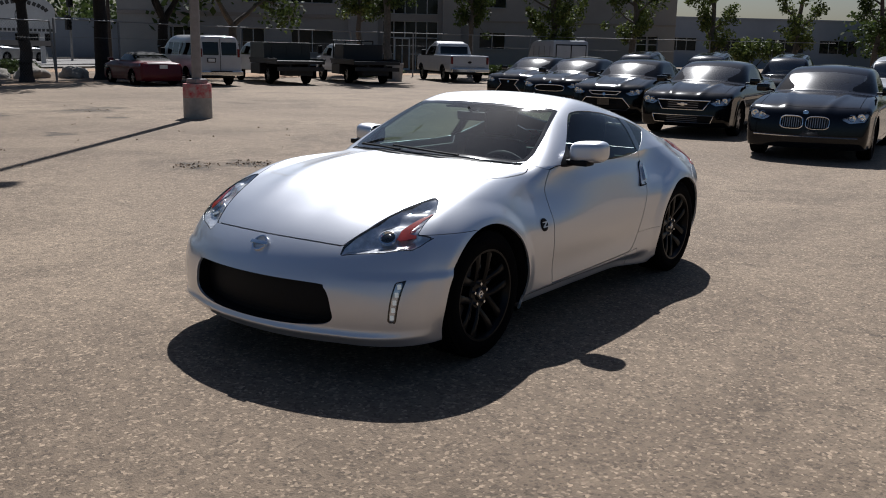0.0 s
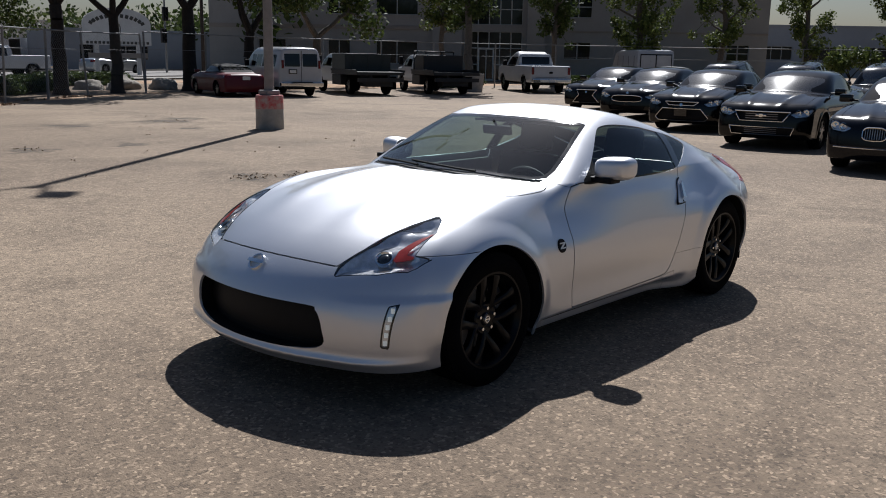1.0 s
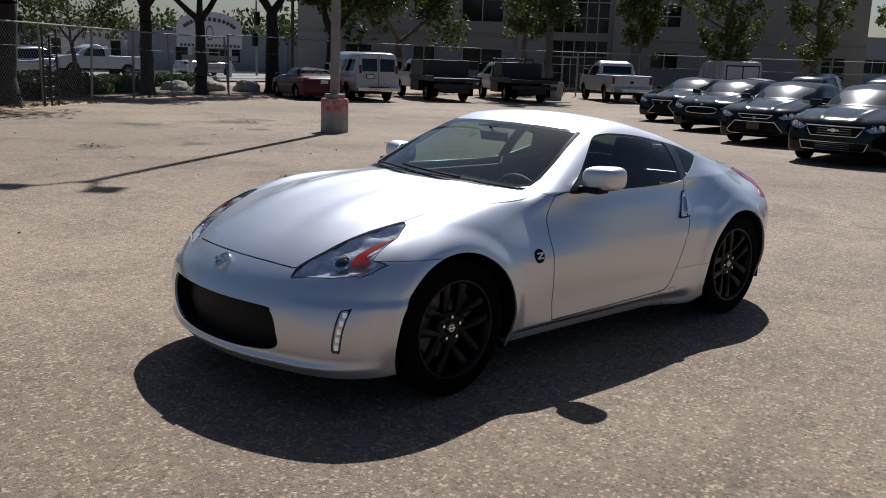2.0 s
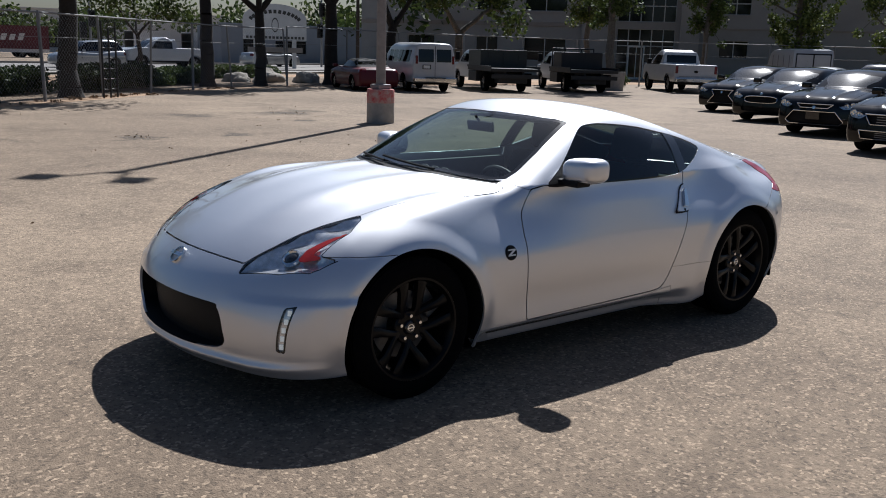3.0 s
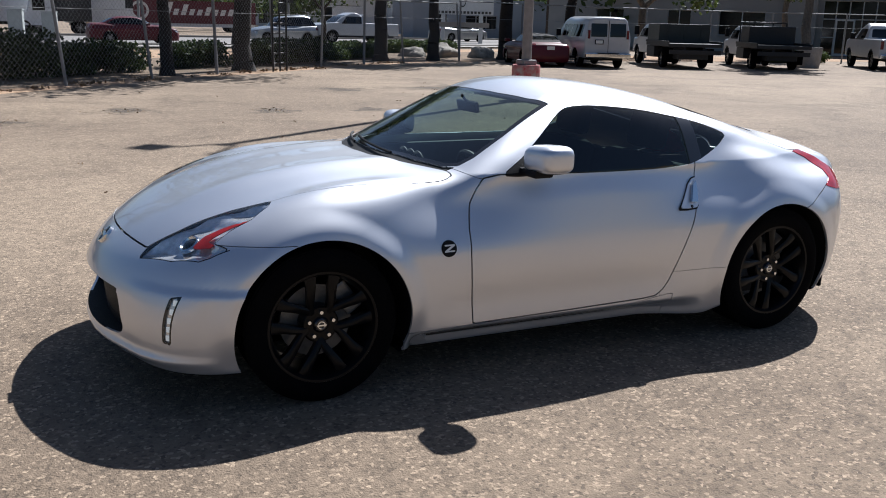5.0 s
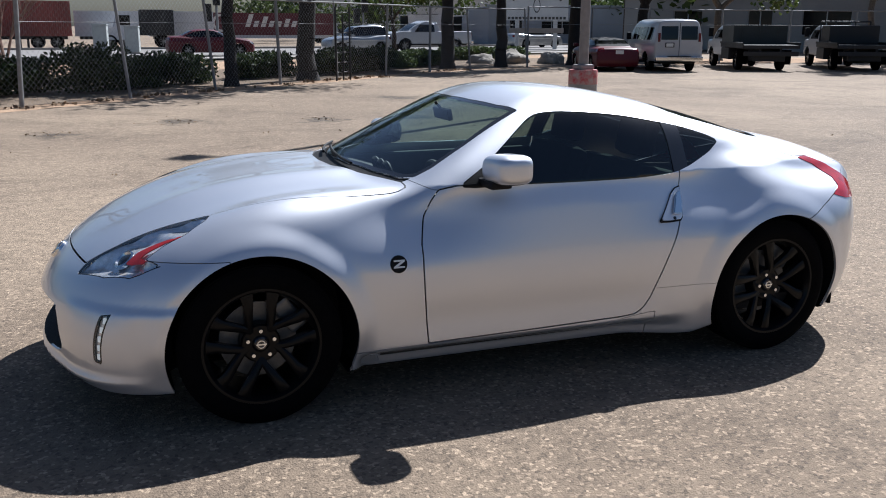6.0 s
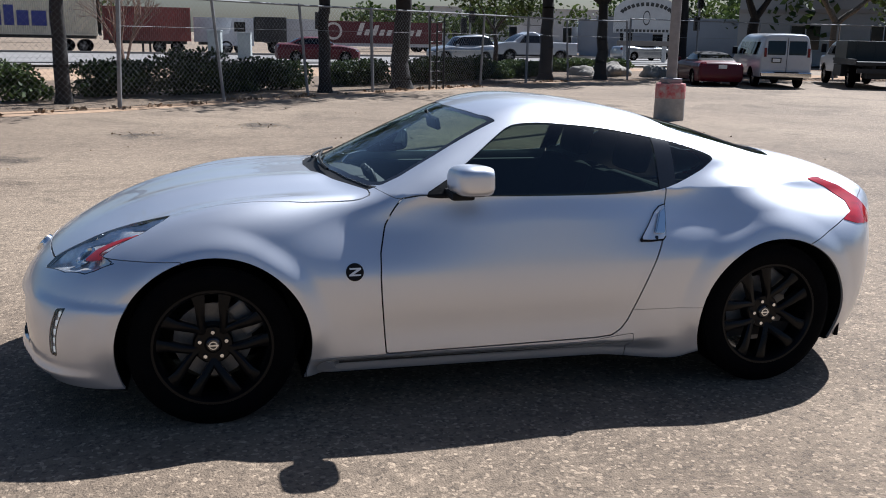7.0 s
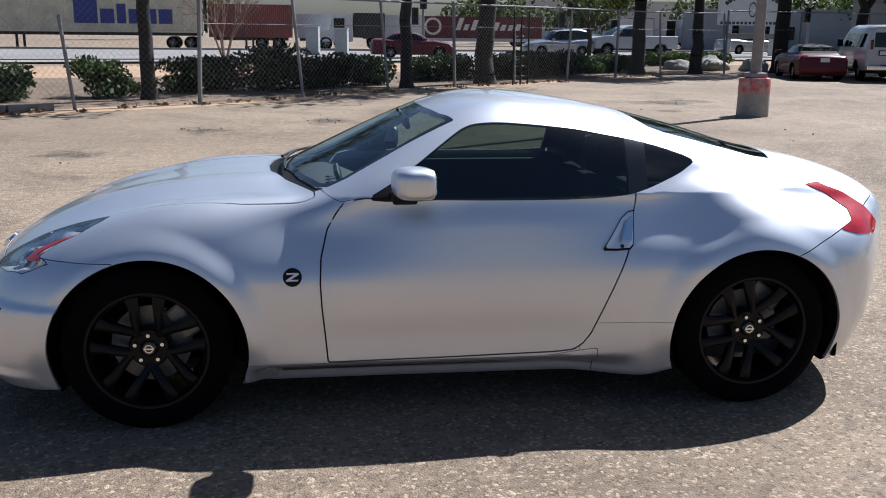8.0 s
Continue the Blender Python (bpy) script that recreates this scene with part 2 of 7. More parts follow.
def net(f, lo, hi, cell, relax=3):
    """A mesh (points, triangles) of the closed form f = 0 inside a box."""
    lo, hi = np.array(lo, float), np.array(hi, float)
    n = np.ceil((hi - lo) / cell).astype(int) + 1
    ax = [lo[i] + cell * np.arange(n[i]) for i in range(3)]
    v = np.empty(n)
    for i, x in enumerate(ax[0]):
        yy, zz = np.meshgrid(ax[1], ax[2], indexing="ij")
        v[i] = f(np.full_like(yy, x), yy, zz)
    s = v < 0
    m = n - 1
    total, count = np.zeros((*m, 3)), np.zeros(m)
    grid = np.stack(np.meshgrid(*ax, indexing="ij"), -1)
    quads = []
    ids = np.arange(m.prod()).reshape(m)
    for d in range(3):
        a = [slice(None)] * 3
        b = [slice(None)] * 3
        a[d], b[d] = slice(0, -1), slice(1, None)
        a, b = tuple(a), tuple(b)
        cross = s[a] != s[b]
        w = np.where(cross, v[a] / np.where(cross, v[a] - v[b], 1), 0)
        at = grid[a] + w[..., None] * (grid[b] - grid[a])
        e, g = [q for q in range(3) if q != d]
        for de in (0, 1):
            for dg in (0, 1):
                src, dst = [slice(None)] * 3, [slice(None)] * 3
                for q, off in ((e, de), (g, dg)):
                    dst[q] = slice(0, m[q])
                    src[q] = slice(off, off + m[q])
                src, dst = tuple(src), tuple(dst)
                total[dst] += np.where(cross[src][..., None], at[src], 0)
                count[dst] += cross[src]
        inner = [slice(None)] * 3
        inner[e] = inner[g] = slice(1, -1)
        k = np.argwhere(cross[tuple(inner)])
        k[:, e] += 1
        k[:, g] += 1
        def cellid(oe, og):
            c = k.copy()
            c[:, e] -= oe
            c[:, g] -= og
            return ids[c[:, 0], c[:, 1], c[:, 2]]
        q = np.stack([cellid(1, 1), cellid(0, 1), cellid(0, 0), cellid(1, 0)], 1)
        flip = s[k[:, 0], k[:, 1], k[:, 2]] ^ (d == 1)
        q[~flip] = q[~flip][:, ::-1]
        quads.append(q)
    quads = np.concatenate(quads)
    used, inv = np.unique(quads, return_inverse=True)
    quads = inv.reshape(quads.shape)
    p = (total.reshape(-1, 3) / np.maximum(count.reshape(-1, 1), 1))[used]
    p = project(f, p, 2)
    edges = np.concatenate([quads[:, [0, 1]], quads[:, [1, 2]], quads[:, [2, 3]], quads[:, [3, 0]]])
    for _ in range(relax):
        acc, num = np.zeros_like(p), np.zeros(len(p))
        np.add.at(acc, edges[:, 0], p[edges[:, 1]])
        np.add.at(num, edges[:, 0], 1)
        p = project(f, 0.5 * p + 0.5 * acc / np.maximum(num, 1)[:, None], 1)
    p = project(f, p, 2)
    return p, np.concatenate([quads[:, [0, 1, 2]], quads[:, [0, 2, 3]]])


def cut(mesh, f):
    """Splits a mesh along f(points) = 0 into what lies inside (f < 0) and outside."""
    p, t = mesh
    if not len(t):
        return mesh, mesh
    v = f(p)
    v = np.where(np.abs(v) < 1e-6, 1e-6, v)
    side = v[t] < 0
    k = side.sum(1)
    mixed = t[(k == 1) | (k == 2)]
    ms = v[mixed] < 0
    lone = np.where(ms.sum(1) == 1, ms.argmax(1), (~ms).argmax(1))
    r = np.arange(len(mixed))
    a, b, c = mixed[r, lone], mixed[r, (lone + 1) % 3], mixed[r, (lone + 2) % 3]
    def mid(i, j):
        w = (v[i] / (v[i] - v[j]))[:, None]
        return p[i] + w * (p[j] - p[i])
    n = len(p)
    keys = np.concatenate([np.sort(np.stack([a, b], 1), 1), np.sort(np.stack([a, c], 1), 1)])
    uniq, inv = np.unique(keys, axis=0, return_inverse=True)
    inv = inv.ravel()
    new_p = mid(uniq[:, 0], uniq[:, 1]) if len(uniq) else np.zeros((0, 3))
    ab, ac = n + inv[: len(a)], n + inv[len(a):]
    pts = np.concatenate([p, new_p])
    tip = np.stack([a, ab, ac], 1)
    rest = np.concatenate([np.stack([ab, b, c], 1), np.stack([ab, c, ac], 1)])
    inside = v[a] < 0 if len(a) else np.zeros(0, bool)
    two = np.concatenate([inside, inside])
    def pack(tri):
        used, i = np.unique(tri, return_inverse=True)
        return pts[used], i.reshape(-1, 3)
    return (pack(np.concatenate([t[k == 3], tip[inside], rest[~two]])), pack(np.concatenate([t[k == 0], tip[~inside], rest[two]])))


def pieces(mesh):
    """The separate sheets of a mesh, largest first."""
    p, t = mesh
    tag = np.arange(len(p))
    while True:
        low = tag[t].min(1)
        nxt = tag.copy()
        for c in range(3):
            np.minimum.at(nxt, t[:, c], low)
        nxt = nxt[nxt]
        if (nxt == tag).all():
            break
        tag = nxt
    ids, count = np.unique(tag[t[:, 0]], return_counts=True)
    out = []
    for i in ids[np.argsort(-count)]:
        tri = t[tag[t[:, 0]] == i]
        used, inv = np.unique(tri, return_inverse=True)
        out.append((p[used], inv.reshape(-1, 3)))
    return out


def blob(points, closed=True, steps=6):
    """A rounded outline through 2D points."""
    q = np.array(points, float)
    n = len(q)
    out = []
    for i in range(n):
        p0, p1, p2, p3 = (q[(i + j) % n] for j in (-1, 0, 1, 2))
        for s in range(steps):
            u = s / steps
            out.append(0.5 * (2 * p1 + (p2 - p0) * u + (2 * p0 - 5 * p1 + 4 * p2 - p3) * u * u + (3 * p1 - p0 - 3 * p2 + p3) * u**3))
    return np.array(out)


def inside(poly, a, b):
    """Signed distance of 2D points to a closed outline, negative within."""
    poly = np.array(poly, float)
    best = np.full(np.shape(a), 1e9)
    odd = np.zeros(np.shape(a), bool)
    for (x0, y0), (x1, y1) in zip(poly, np.roll(poly, -1, 0)):
        dx, dy = x1 - x0, y1 - y0
        u = np.clip(((a - x0) * dx + (b - y0) * dy) / (dx * dx + dy * dy + 1e-12), 0, 1)
        best = np.minimum(best, np.hypot(a - x0 - u * dx, b - y0 - u * dy))
        if y0 != y1:
            odd ^= ((y0 > b) != (y1 > b)) & (a < x0 + dx * (b - y0) / dy)
    return np.where(odd, -best, best)
# ---- end of shaping tools ----


# ---- the silver coupe's form: x ahead, y to its left, z up, midway between the axles ----
HUB_F, HUB_R, HUB_Z, ARCH = 1.275, -1.275, 0.335, 0.385
hood_c = curve((0.4, 0.955), (0.76, 0.958), (1.04, 0.947), (1.32, 0.913), (1.59, 0.845), (1.87, 0.730), (2.02, 0.64), (2.2, 0.48))
deck_c = curve((-2.3, 0.78), (-2.05, 0.875), (-1.9, 0.925), (-1.5, 0.945), (-1.0, 0.955), (-0.5, 0.955), (0.4, 0.955))
hood_drop = curve((0.4, 0.03), (0.9, 0.055), (1.4, 0.06), (1.7, 0.075), (1.96, 0.115), (2.2, 0.15))
width = curve((-2.3, 0.60), (-2.1, 0.70), (-1.9, 0.80), (-1.6, 0.89), (-1.275, 0.918), (-0.8, 0.912), (-0.4, 0.90), (0.1, 0.892), (0.55, 0.887), (0.9, 0.888), (1.275, 0.89), (1.6, 0.868), (1.9, 0.81), (2.2, 0.70))
tuck = curve((0.1, 0.045), (0.2, 0.022), (0.28, 0.010), (0.45, 0.001), (0.56, 0.0), (0.63, 0.005), (0.71, 0.018), (0.80, 0.036), (0.87, 0.054), (0.93, 0.080), (1.02, 0.145), (1.2, 0.30))
nose_z = curve((0.1, 2.04), (0.2, 2.10), (0.3, 2.125), (0.45, 2.125), (0.55, 2.095), (0.64, 2.045), (0.72, 1.98), (0.9, 1.80), (1.2, 1.5))
tail_z = curve((0.1, -1.95), (0.25, -2.05), (0.45, -2.11), (0.7, -2.115), (0.85, -2.10), (0.98, -2.03), (1.2, -1.7))
roof_c = curve((-2.3, 0.78), (-2.05, 0.89), (-1.85, 0.955), (-1.5, 1.055), (-1.2, 1.145), (-0.9, 1.220), (-0.6, 1.28), (-0.35, 1.31), (-0.15, 1.312), (0.05, 1.272), (0.25, 1.198), (0.5, 1.085), (0.75, 0.965), (1.0, 0.83), (1.4, 0.55), (2.3, 0.2))
cabin_w = curve((-2.2, 0.48), (-1.9, 0.54), (-1.6, 0.615), (-1.3, 0.69), (-1.0, 0.75), (-0.6, 0.80), (0.0, 0.812), (0.4, 0.79), (0.8, 0.74), (1.2, 0.62))


def coupe(x, y, z):
    a = np.abs(y)
    # lower body
    mid = ramp(x, -0.6, 0.7)
    top = deck_c(x) * (1 - mid) + hood_c(x) * mid
    top = top - (hood_drop(x) * mid + (0.012 + 0.10 * ramp(-x, 1.0, 1.75)) * (1 - mid)) * (a / 0.7) ** 2
    top = top + 0.012 * ramp(x, 0.5, 0.9) * np.exp(-(((a - 0.36 + 0.05 * x) / 0.10) ** 2)) * (1 - ramp(x, 1.5, 1.9))
    # crests over the wheels
    top = top + 0.030 * np.exp(-(((x - 1.12) / 0.33) ** 2)) * ramp(a, 0.55, 0.74)
    top = top + 0.02 * np.exp(-(((x + 1.22) / 0.36) ** 2)) * ramp(a, 0.5, 0.75)
    side = width(x) - tuck(z - 0.05 * ramp(-x, 0.5, 1.2))
    for hub in (HUB_F, HUB_R):
        r = np.hypot(x - hub, z - HUB_Z)
        side = side + (0.022 if hub > 0 else 0.016) * (1 - ramp(r, 0.40, 0.50)) * ramp(z, 0.2, 0.4)
    # hollow along the lower door, flare ahead of the rear wheel
    side = side - 0.012 * np.exp(-(((z - 0.36) / 0.09) ** 2)) * ramp(x, -0.75, -0.4) * (1 - ramp(x, 0.5, 0.85))
    # sill turned under between the wheels; ledge above the running lights
    side = side - 0.10 * ramp(0.258 - z, 0.0, 0.065) * ramp(x, -0.80, -0.45) * (1 - ramp(x, 0.80, 0.9))
    ledge = 0.016 * (1 - ramp(z, 0.505, 0.545)) * ramp(x, 1.35, 1.6)
    side = side + ledge
    # steep shoulder under the hood line ahead of the door
    crisp = np.exp(-(((x - 0.66) / 0.36) ** 2))
    haunch = np.exp(-(((x + 0.92) / 0.33) ** 2))
    side = side - 0.090 * crisp * ramp(z, 0.595, 0.89) - 0.115 * haunch * ramp(z, 0.62, 0.96)
    plan = 0.44 * a**2.2
    nose = nose_z(z) - plan + ledge * ramp(a, 0.45, 0.65) + 0.022 * np.exp(-(((z - 0.225) / 0.022) ** 2))
    tail = tail_z(z) + 0.42 * a**2.4
    f = smax((a - side) * 0.97, (z - top) * 0.95, 0.17 - 0.11 * crisp - 0.08 * haunch - 0.06 * np.exp(-(((x + 0.12) / 0.38) ** 2)))
    f = smax(f, (x - nose) * 0.80, 0.11)
    f = smax(f, (tail - x) * 0.85, 0.10)
    f = smax(f, 0.165 - 0.028 * ramp(x, -0.95, -0.8) * (1 - ramp(x, 0.78, 0.9)) - z, 0.03)
    # cabin
    xs = x + 0.28 * a**2 * ramp(x, -0.6, 0.3)
    rz = roof_c(xs) - (0.042 + 0.045 * ramp(-x, 0.0, 1.2)) * (a / 0.6) ** 2
    slope = 0.80 + 0.15 * np.exp(-(((x + 0.2) / 0.4) ** 2))
    cy = cabin_w(x) - 0.62 * np.clip(z - 0.93, 0, None) - 0.25 * np.clip(z - 0.93, 0, None) ** 2
    c = smax((z - rz) * slope, (a - cy) * 0.83, 0.11 - 0.055 * ramp(x, 0.0, 0.4) - 0.07 * ramp(-x, 0.6, 1.0))
    c = np.maximum(c, 0.55 - z)
    c = smax(c, (tail - x) * 0.85, 0.06)
    blend = 0.03 + 0.10 * ramp(-x, 0.75, 1.4)
    return smin(f, c, blend)
# ---- end of the coupe's form ----


# ---- building helpers ----
def link_mesh(name, pts, faces, material, parent=None, label="", normals=None, smooth=True):
    me = bpy.data.meshes.new(name)
    me.from_pydata(np.asarray(pts, float).tolist(), [], [list(f) for f in (faces.tolist() if isinstance(faces, np.ndarray) else faces)])
    if material:
        me.materials.append(material)
    if smooth:
        me.polygons.foreach_set("use_smooth", np.ones(len(me.polygons), bool))
    me.update()
    if normals is not None:
        me.normals_split_custom_set_from_vertices(np.asarray(normals, float).tolist())
    ob = new(name, me)
    if parent:
        ob.parent = parent
    if label:
        tagged(ob, label)
    return ob


def part(name, bm, material, parent=None, label="", smooth=False, sharp=35):
    """Links a bmesh as one mesh object under a thing or a part."""
    me = bpy.data.meshes.new(name)
    bm.normal_update()
    if smooth:
        for f in bm.faces:
            f.smooth = True
        for e in bm.edges:
            if len(e.link_faces) == 2 and e.calc_face_angle(0) > radians(sharp):
                e.smooth = False
    bm.to_mesh(me)
    bm.free()
    for m in material if isinstance(material, (list, tuple)) else (material,):
        me.materials.append(m)
    ob = new(name, me)
    if parent:
        ob.parent = parent
    if label:
        tagged(ob, label)
    return ob


def thing(name, m, label, category, group="", kind=""):
    ob = new(name)
    ob.empty_display_size = 0.2
    ob.matrix_world = m
    return tagged(ob, label, category, group, kind)


def box(bm, lo, hi, bevel=0.0, m=None):
    vs = bmesh.ops.create_cube(bm, size=1)["verts"]
    lo, hi = Vector(lo), Vector(hi)
    t = Matrix.Translation((lo + hi) / 2) @ Matrix.Diagonal((*(hi - lo), 1))
    bmesh.ops.transform(bm, matrix=(m or Matrix()) @ t, verts=vs)
    if bevel:
        es = list({e for v in vs for e in v.link_edges})
        bmesh.ops.bevel(bm, geom=es, offset=bevel, segments=2, affect="EDGES", profile=0.6)
    return bm


def boxed(lo, hi, bevel=0.0, m=None):
    return box(bmesh.new(), lo, hi, bevel, m)


def rod(bm, a, b, r, r2=None, seg=10, caps=True):
    a, b = Vector(a), Vector(b)
    d = b - a
    m = Matrix.Translation((a + b) / 2) @ d.to_track_quat("Z", "Y").to_matrix().to_4x4()
    bmesh.ops.create_cone(bm, cap_ends=caps, segments=seg, radius1=r, radius2=r if r2 is None else r2, depth=d.length, matrix=m)
    return bm


def rods(*list_of, r=0.02, seg=8):
    bm = bmesh.new()
    for a, b in list_of:
        rod(bm, a, b, r, seg=seg)
    return bm


def lathe(bm, profile, seg=48, m=None):
    """Turns (radius, height) pairs round the z axis."""
    m = m or Matrix()
    rings = []
    for r, h in profile:
        rings.append([bm.verts.new(m @ Vector((r * math.cos(2 * math.pi * i / seg), r * math.sin(2 * math.pi * i / seg), h))) for i in range(seg)])
    for a, b in zip(rings, rings[1:]):
        for i in range(seg):
            bm.faces.new((a[i], a[(i + 1) % seg], b[(i + 1) % seg], b[i]))
    return bm


def prism(bm, outline, lo, hi, m=None):
    """A solid from a 2D outline (x, y), from height lo to hi."""
    m = m or Matrix()
    a = [bm.verts.new(m @ Vector((x, y, lo))) for x, y in outline]
    b = [bm.verts.new(m @ Vector((x, y, hi))) for x, y in outline]
    n = len(a)
    bm.faces.new(a[::-1])
    bm.faces.new(b)
    for i in range(n):
        bm.faces.new((a[i], a[(i + 1) % n], b[(i + 1) % n], b[i]))
    return bm


def panel(name, mesh, form, material, parent, label="", flange=0.012, shift=0.0):
    """A sheet cut from a form, with its true normals and a turned-in edge."""
    p, t = mesh
    if len(t) < 2:
        return None
    n = gradient(form, p, 0.004)
    n /= np.maximum(np.linalg.norm(n, axis=1, keepdims=True), 1e-9)
    if shift:
        p = p + n * shift
    if flange:
        e = np.concatenate([t[:, [0, 1]], t[:, [1, 2]], t[:, [2, 0]]])
        key = np.sort(e, 1)
        _, first, count = np.unique(key, axis=0, return_index=True, return_counts=True)
        rim = e[first[count == 1]]
        if len(rim):
            a, b = p[rim[:, 0]], p[rim[:, 1]]
            na, nb = n[rim[:, 0]], n[rim[:, 1]]
            out = np.cross(b - a, na)
            out /= np.maximum(np.linalg.norm(out, axis=1, keepdims=True), 1e-9)
            k, m = len(p), len(rim)
            p = np.concatenate([p, a, b, b - nb * flange, a - na * flange])
            n = np.concatenate([n, out, out, out, out])
            i = k + np.arange(m)
            quad = np.stack([i + m, i, i + 3 * m, i + 2 * m], 1)
            t = np.concatenate([t, quad[:, [0, 1, 2]], quad[:, [0, 2, 3]]])
    return link_mesh(name, p, t, material, parent, label, n)


def halves(mesh):
    """A mesh cut by the plane y = 0: its left and its right part."""
    return cut(mesh, lambda p: -p[:, 1])


# ---- the ground: one sheet to the horizon ----
def ground_sheet():
    bm = bmesh.new()
    xs = [-1500, -300, -80, -50, -30, -20, -12, -6, 0, 6, 12, 20, 40, 100, 400, 1500]
    ys = [-1500, -300, -100, -60, -40, -25, -15, -8, 0, 8, 20, 60, 300, 1500]
    g = [[bm.verts.new((x, y, 0)) for y in ys] for x in xs]
    for i in range(len(xs) - 1):
        for j in range(len(ys) - 1):
            bm.faces.new((g[i][j], g[i + 1][j], g[i + 1][j + 1], g[i][j + 1]))
    return tagged(part("ground", bm, ASPHALT), "worn dusty grey-brown asphalt of the parking lot", "ground", kind="structure")


ground_sheet()


# ---- the silver coupe, cut into its panels ----
def both(f):
    return lambda p: f(p[:, 0], np.abs(p[:, 1]), p[:, 2])


HOOD = [(1.978, -0.3), (1.978, 0.0), (1.975, 0.1), (1.966, 0.2), (1.9505, 0.3), (1.934, 0.38), (1.915, 0.455), (1.795, 0.512), (1.69, 0.545), (1.575, 0.583), (1.424, 0.645), (1.16, 0.70), (0.893, 0.723), (0.64, 0.712), (0.600, 0.700), (0.603, 0.648), (0.635, 0.585), (0.728, 0.40), (0.798, 0.20), (0.815, 0.0), (0.815, -0.3)]
LAMP = [(1.955, 0.468), (1.914, 0.458), (1.795, 0.514), (1.69, 0.547), (1.575, 0.585), (1.425, 0.648), (1.450, 0.690), (1.537, 0.734), (1.622, 0.735), (1.690, 0.742), (1.640, 0.805), (1.719, 0.779), (1.760, 0.757), (1.852, 0.652)]
GRILLE = [(-0.40, 0.478), (0.0, 0.480), (0.40, 0.478), (0.446, 0.462), (0.472, 0.425), (0.486, 0.369), (0.485, 0.300), (0.372, 0.266), (0.0, 0.255), (-0.372, 0.266), (-0.485, 0.300), (-0.486, 0.369), (-0.472, 0.425), (-0.446, 0.462)]
FOG = [(0.789, 0.512), (0.752, 0.502), (0.736, 0.309), (0.766, 0.302)]
SIDE_GLASS = [(0.375, 0.921), (0.1, 0.921), (-0.19, 0.918), (-0.554, 0.918), (-0.745, 0.935), (-0.924, 0.991), (-1.004, 1.027), (-1.035, 1.062), (-0.861, 1.122), (-0.679, 1.160), (-0.477, 1.194), (-0.23, 1.216), (-0.105, 1.214), (-0.036, 1.198), (0.041, 1.152), (0.167, 1.065), (0.265, 0.998)]
SCREEN = [(0.745, -0.3), (0.745, 0.0), (0.73, 0.2), (0.67, 0.43), (0.60, 0.60), (0.548, 0.655), (0.47, 0.660), (0.30, 0.628), (0.0, 0.548), (0.05, 0.42), (0.095, 0.2), (0.11, 0.0), (0.11, -0.3)]
COWL = [(0.815, -0.3), (0.815, 0.0), (0.798, 0.20), (0.728, 0.40), (0.635, 0.585), (0.603, 0.648), (0.560, 0.650), (0.60, 0.60), (0.67, 0.43), (0.73, 0.2), (0.745, 0.0), (0.745, -0.3)]
BACKLIGHT = [(-0.86, -0.3), (-0.86, 0.0), (-0.875, 0.25), (-0.91, 0.42), (-0.98, 0.455), (-1.2, 0.44), (-1.45, 0.39), (-1.56, 0.34), (-1.60, 0.2), (-1.61, 0.0), (-1.61, -0.3)]
TAIL = [(-1.592, 0.938), (-1.682, 0.936), (-1.792, 0.895), (-1.88, 0.837), (-1.952, 0.757), (-1.89, 0.732), (-1.775, 0.742), (-1.688, 0.766), (-1.762, 0.797), (-1.769, 0.835), (-1.694, 0.897)]
DOOR = [(0.480, 0.915), (0.515, 0.87), (0.552, 0.807), (0.580, 0.70), (0.585, 0.60), (0.580, 0.50), (0.570, 0.389), (0.559, 0.262), (0.044, 0.268), (-0.40, 0.277), (-0.475, 0.285), (-0.515, 0.312), (-0.546, 0.355), (-0.62, 0.532), (-0.697, 0.711), (-0.745, 0.90), (-0.747, 0.937), (-0.70, 0.945), (-0.5, 0.93), (0.0, 0.93), (0.40, 0.93)]
HATCH = [(-0.855, -0.4), (-0.855, 0.40), (-0.870, 0.50), (-0.93, 0.585), (-1.107, 0.606), (-1.35, 0.602), (-1.575, 0.615), (-1.68, 0.575), (-1.80, 0.560), (-1.95, 0.54), (-2.20, 0.50), (-2.20, -0.4)]


def coupe_side(x, z):
    """Half-width of the coupe's side at a place."""
    lo, hi = 0.3, 1.2
    for _ in range(30):
        m = (lo + hi) / 2
        if coupe(np.array([x]), np.array([m]), np.array([z]))[0] < 0:
            lo = m
        else:
            hi = m
    return lo


def coupe_top(x, y):
    lo, hi = 0.4, 1.5
    for _ in range(30):
        m = (lo + hi) / 2
        if coupe(np.array([x]), np.array([y]), np.array([m]))[0] < 0:
            lo = m
        else:
            hi = m
    return lo


def coupe_turn(x, y, z, spin=0):
    """A pose on the coupe's skin, its z axis along the skin's normal."""
    n = Vector(gradient(coupe, np.array([[x, y, z]]))[0]).normalized()
    side = Vector((0, 0, 1)).cross(n).normalized()
    up = n.cross(side)
    m = Matrix((side, up, n)).transposed().to_4x4()
    return Matrix.Translation((x, y, z)) @ m @ pose(0, 0, 0, 0, 0, spin)


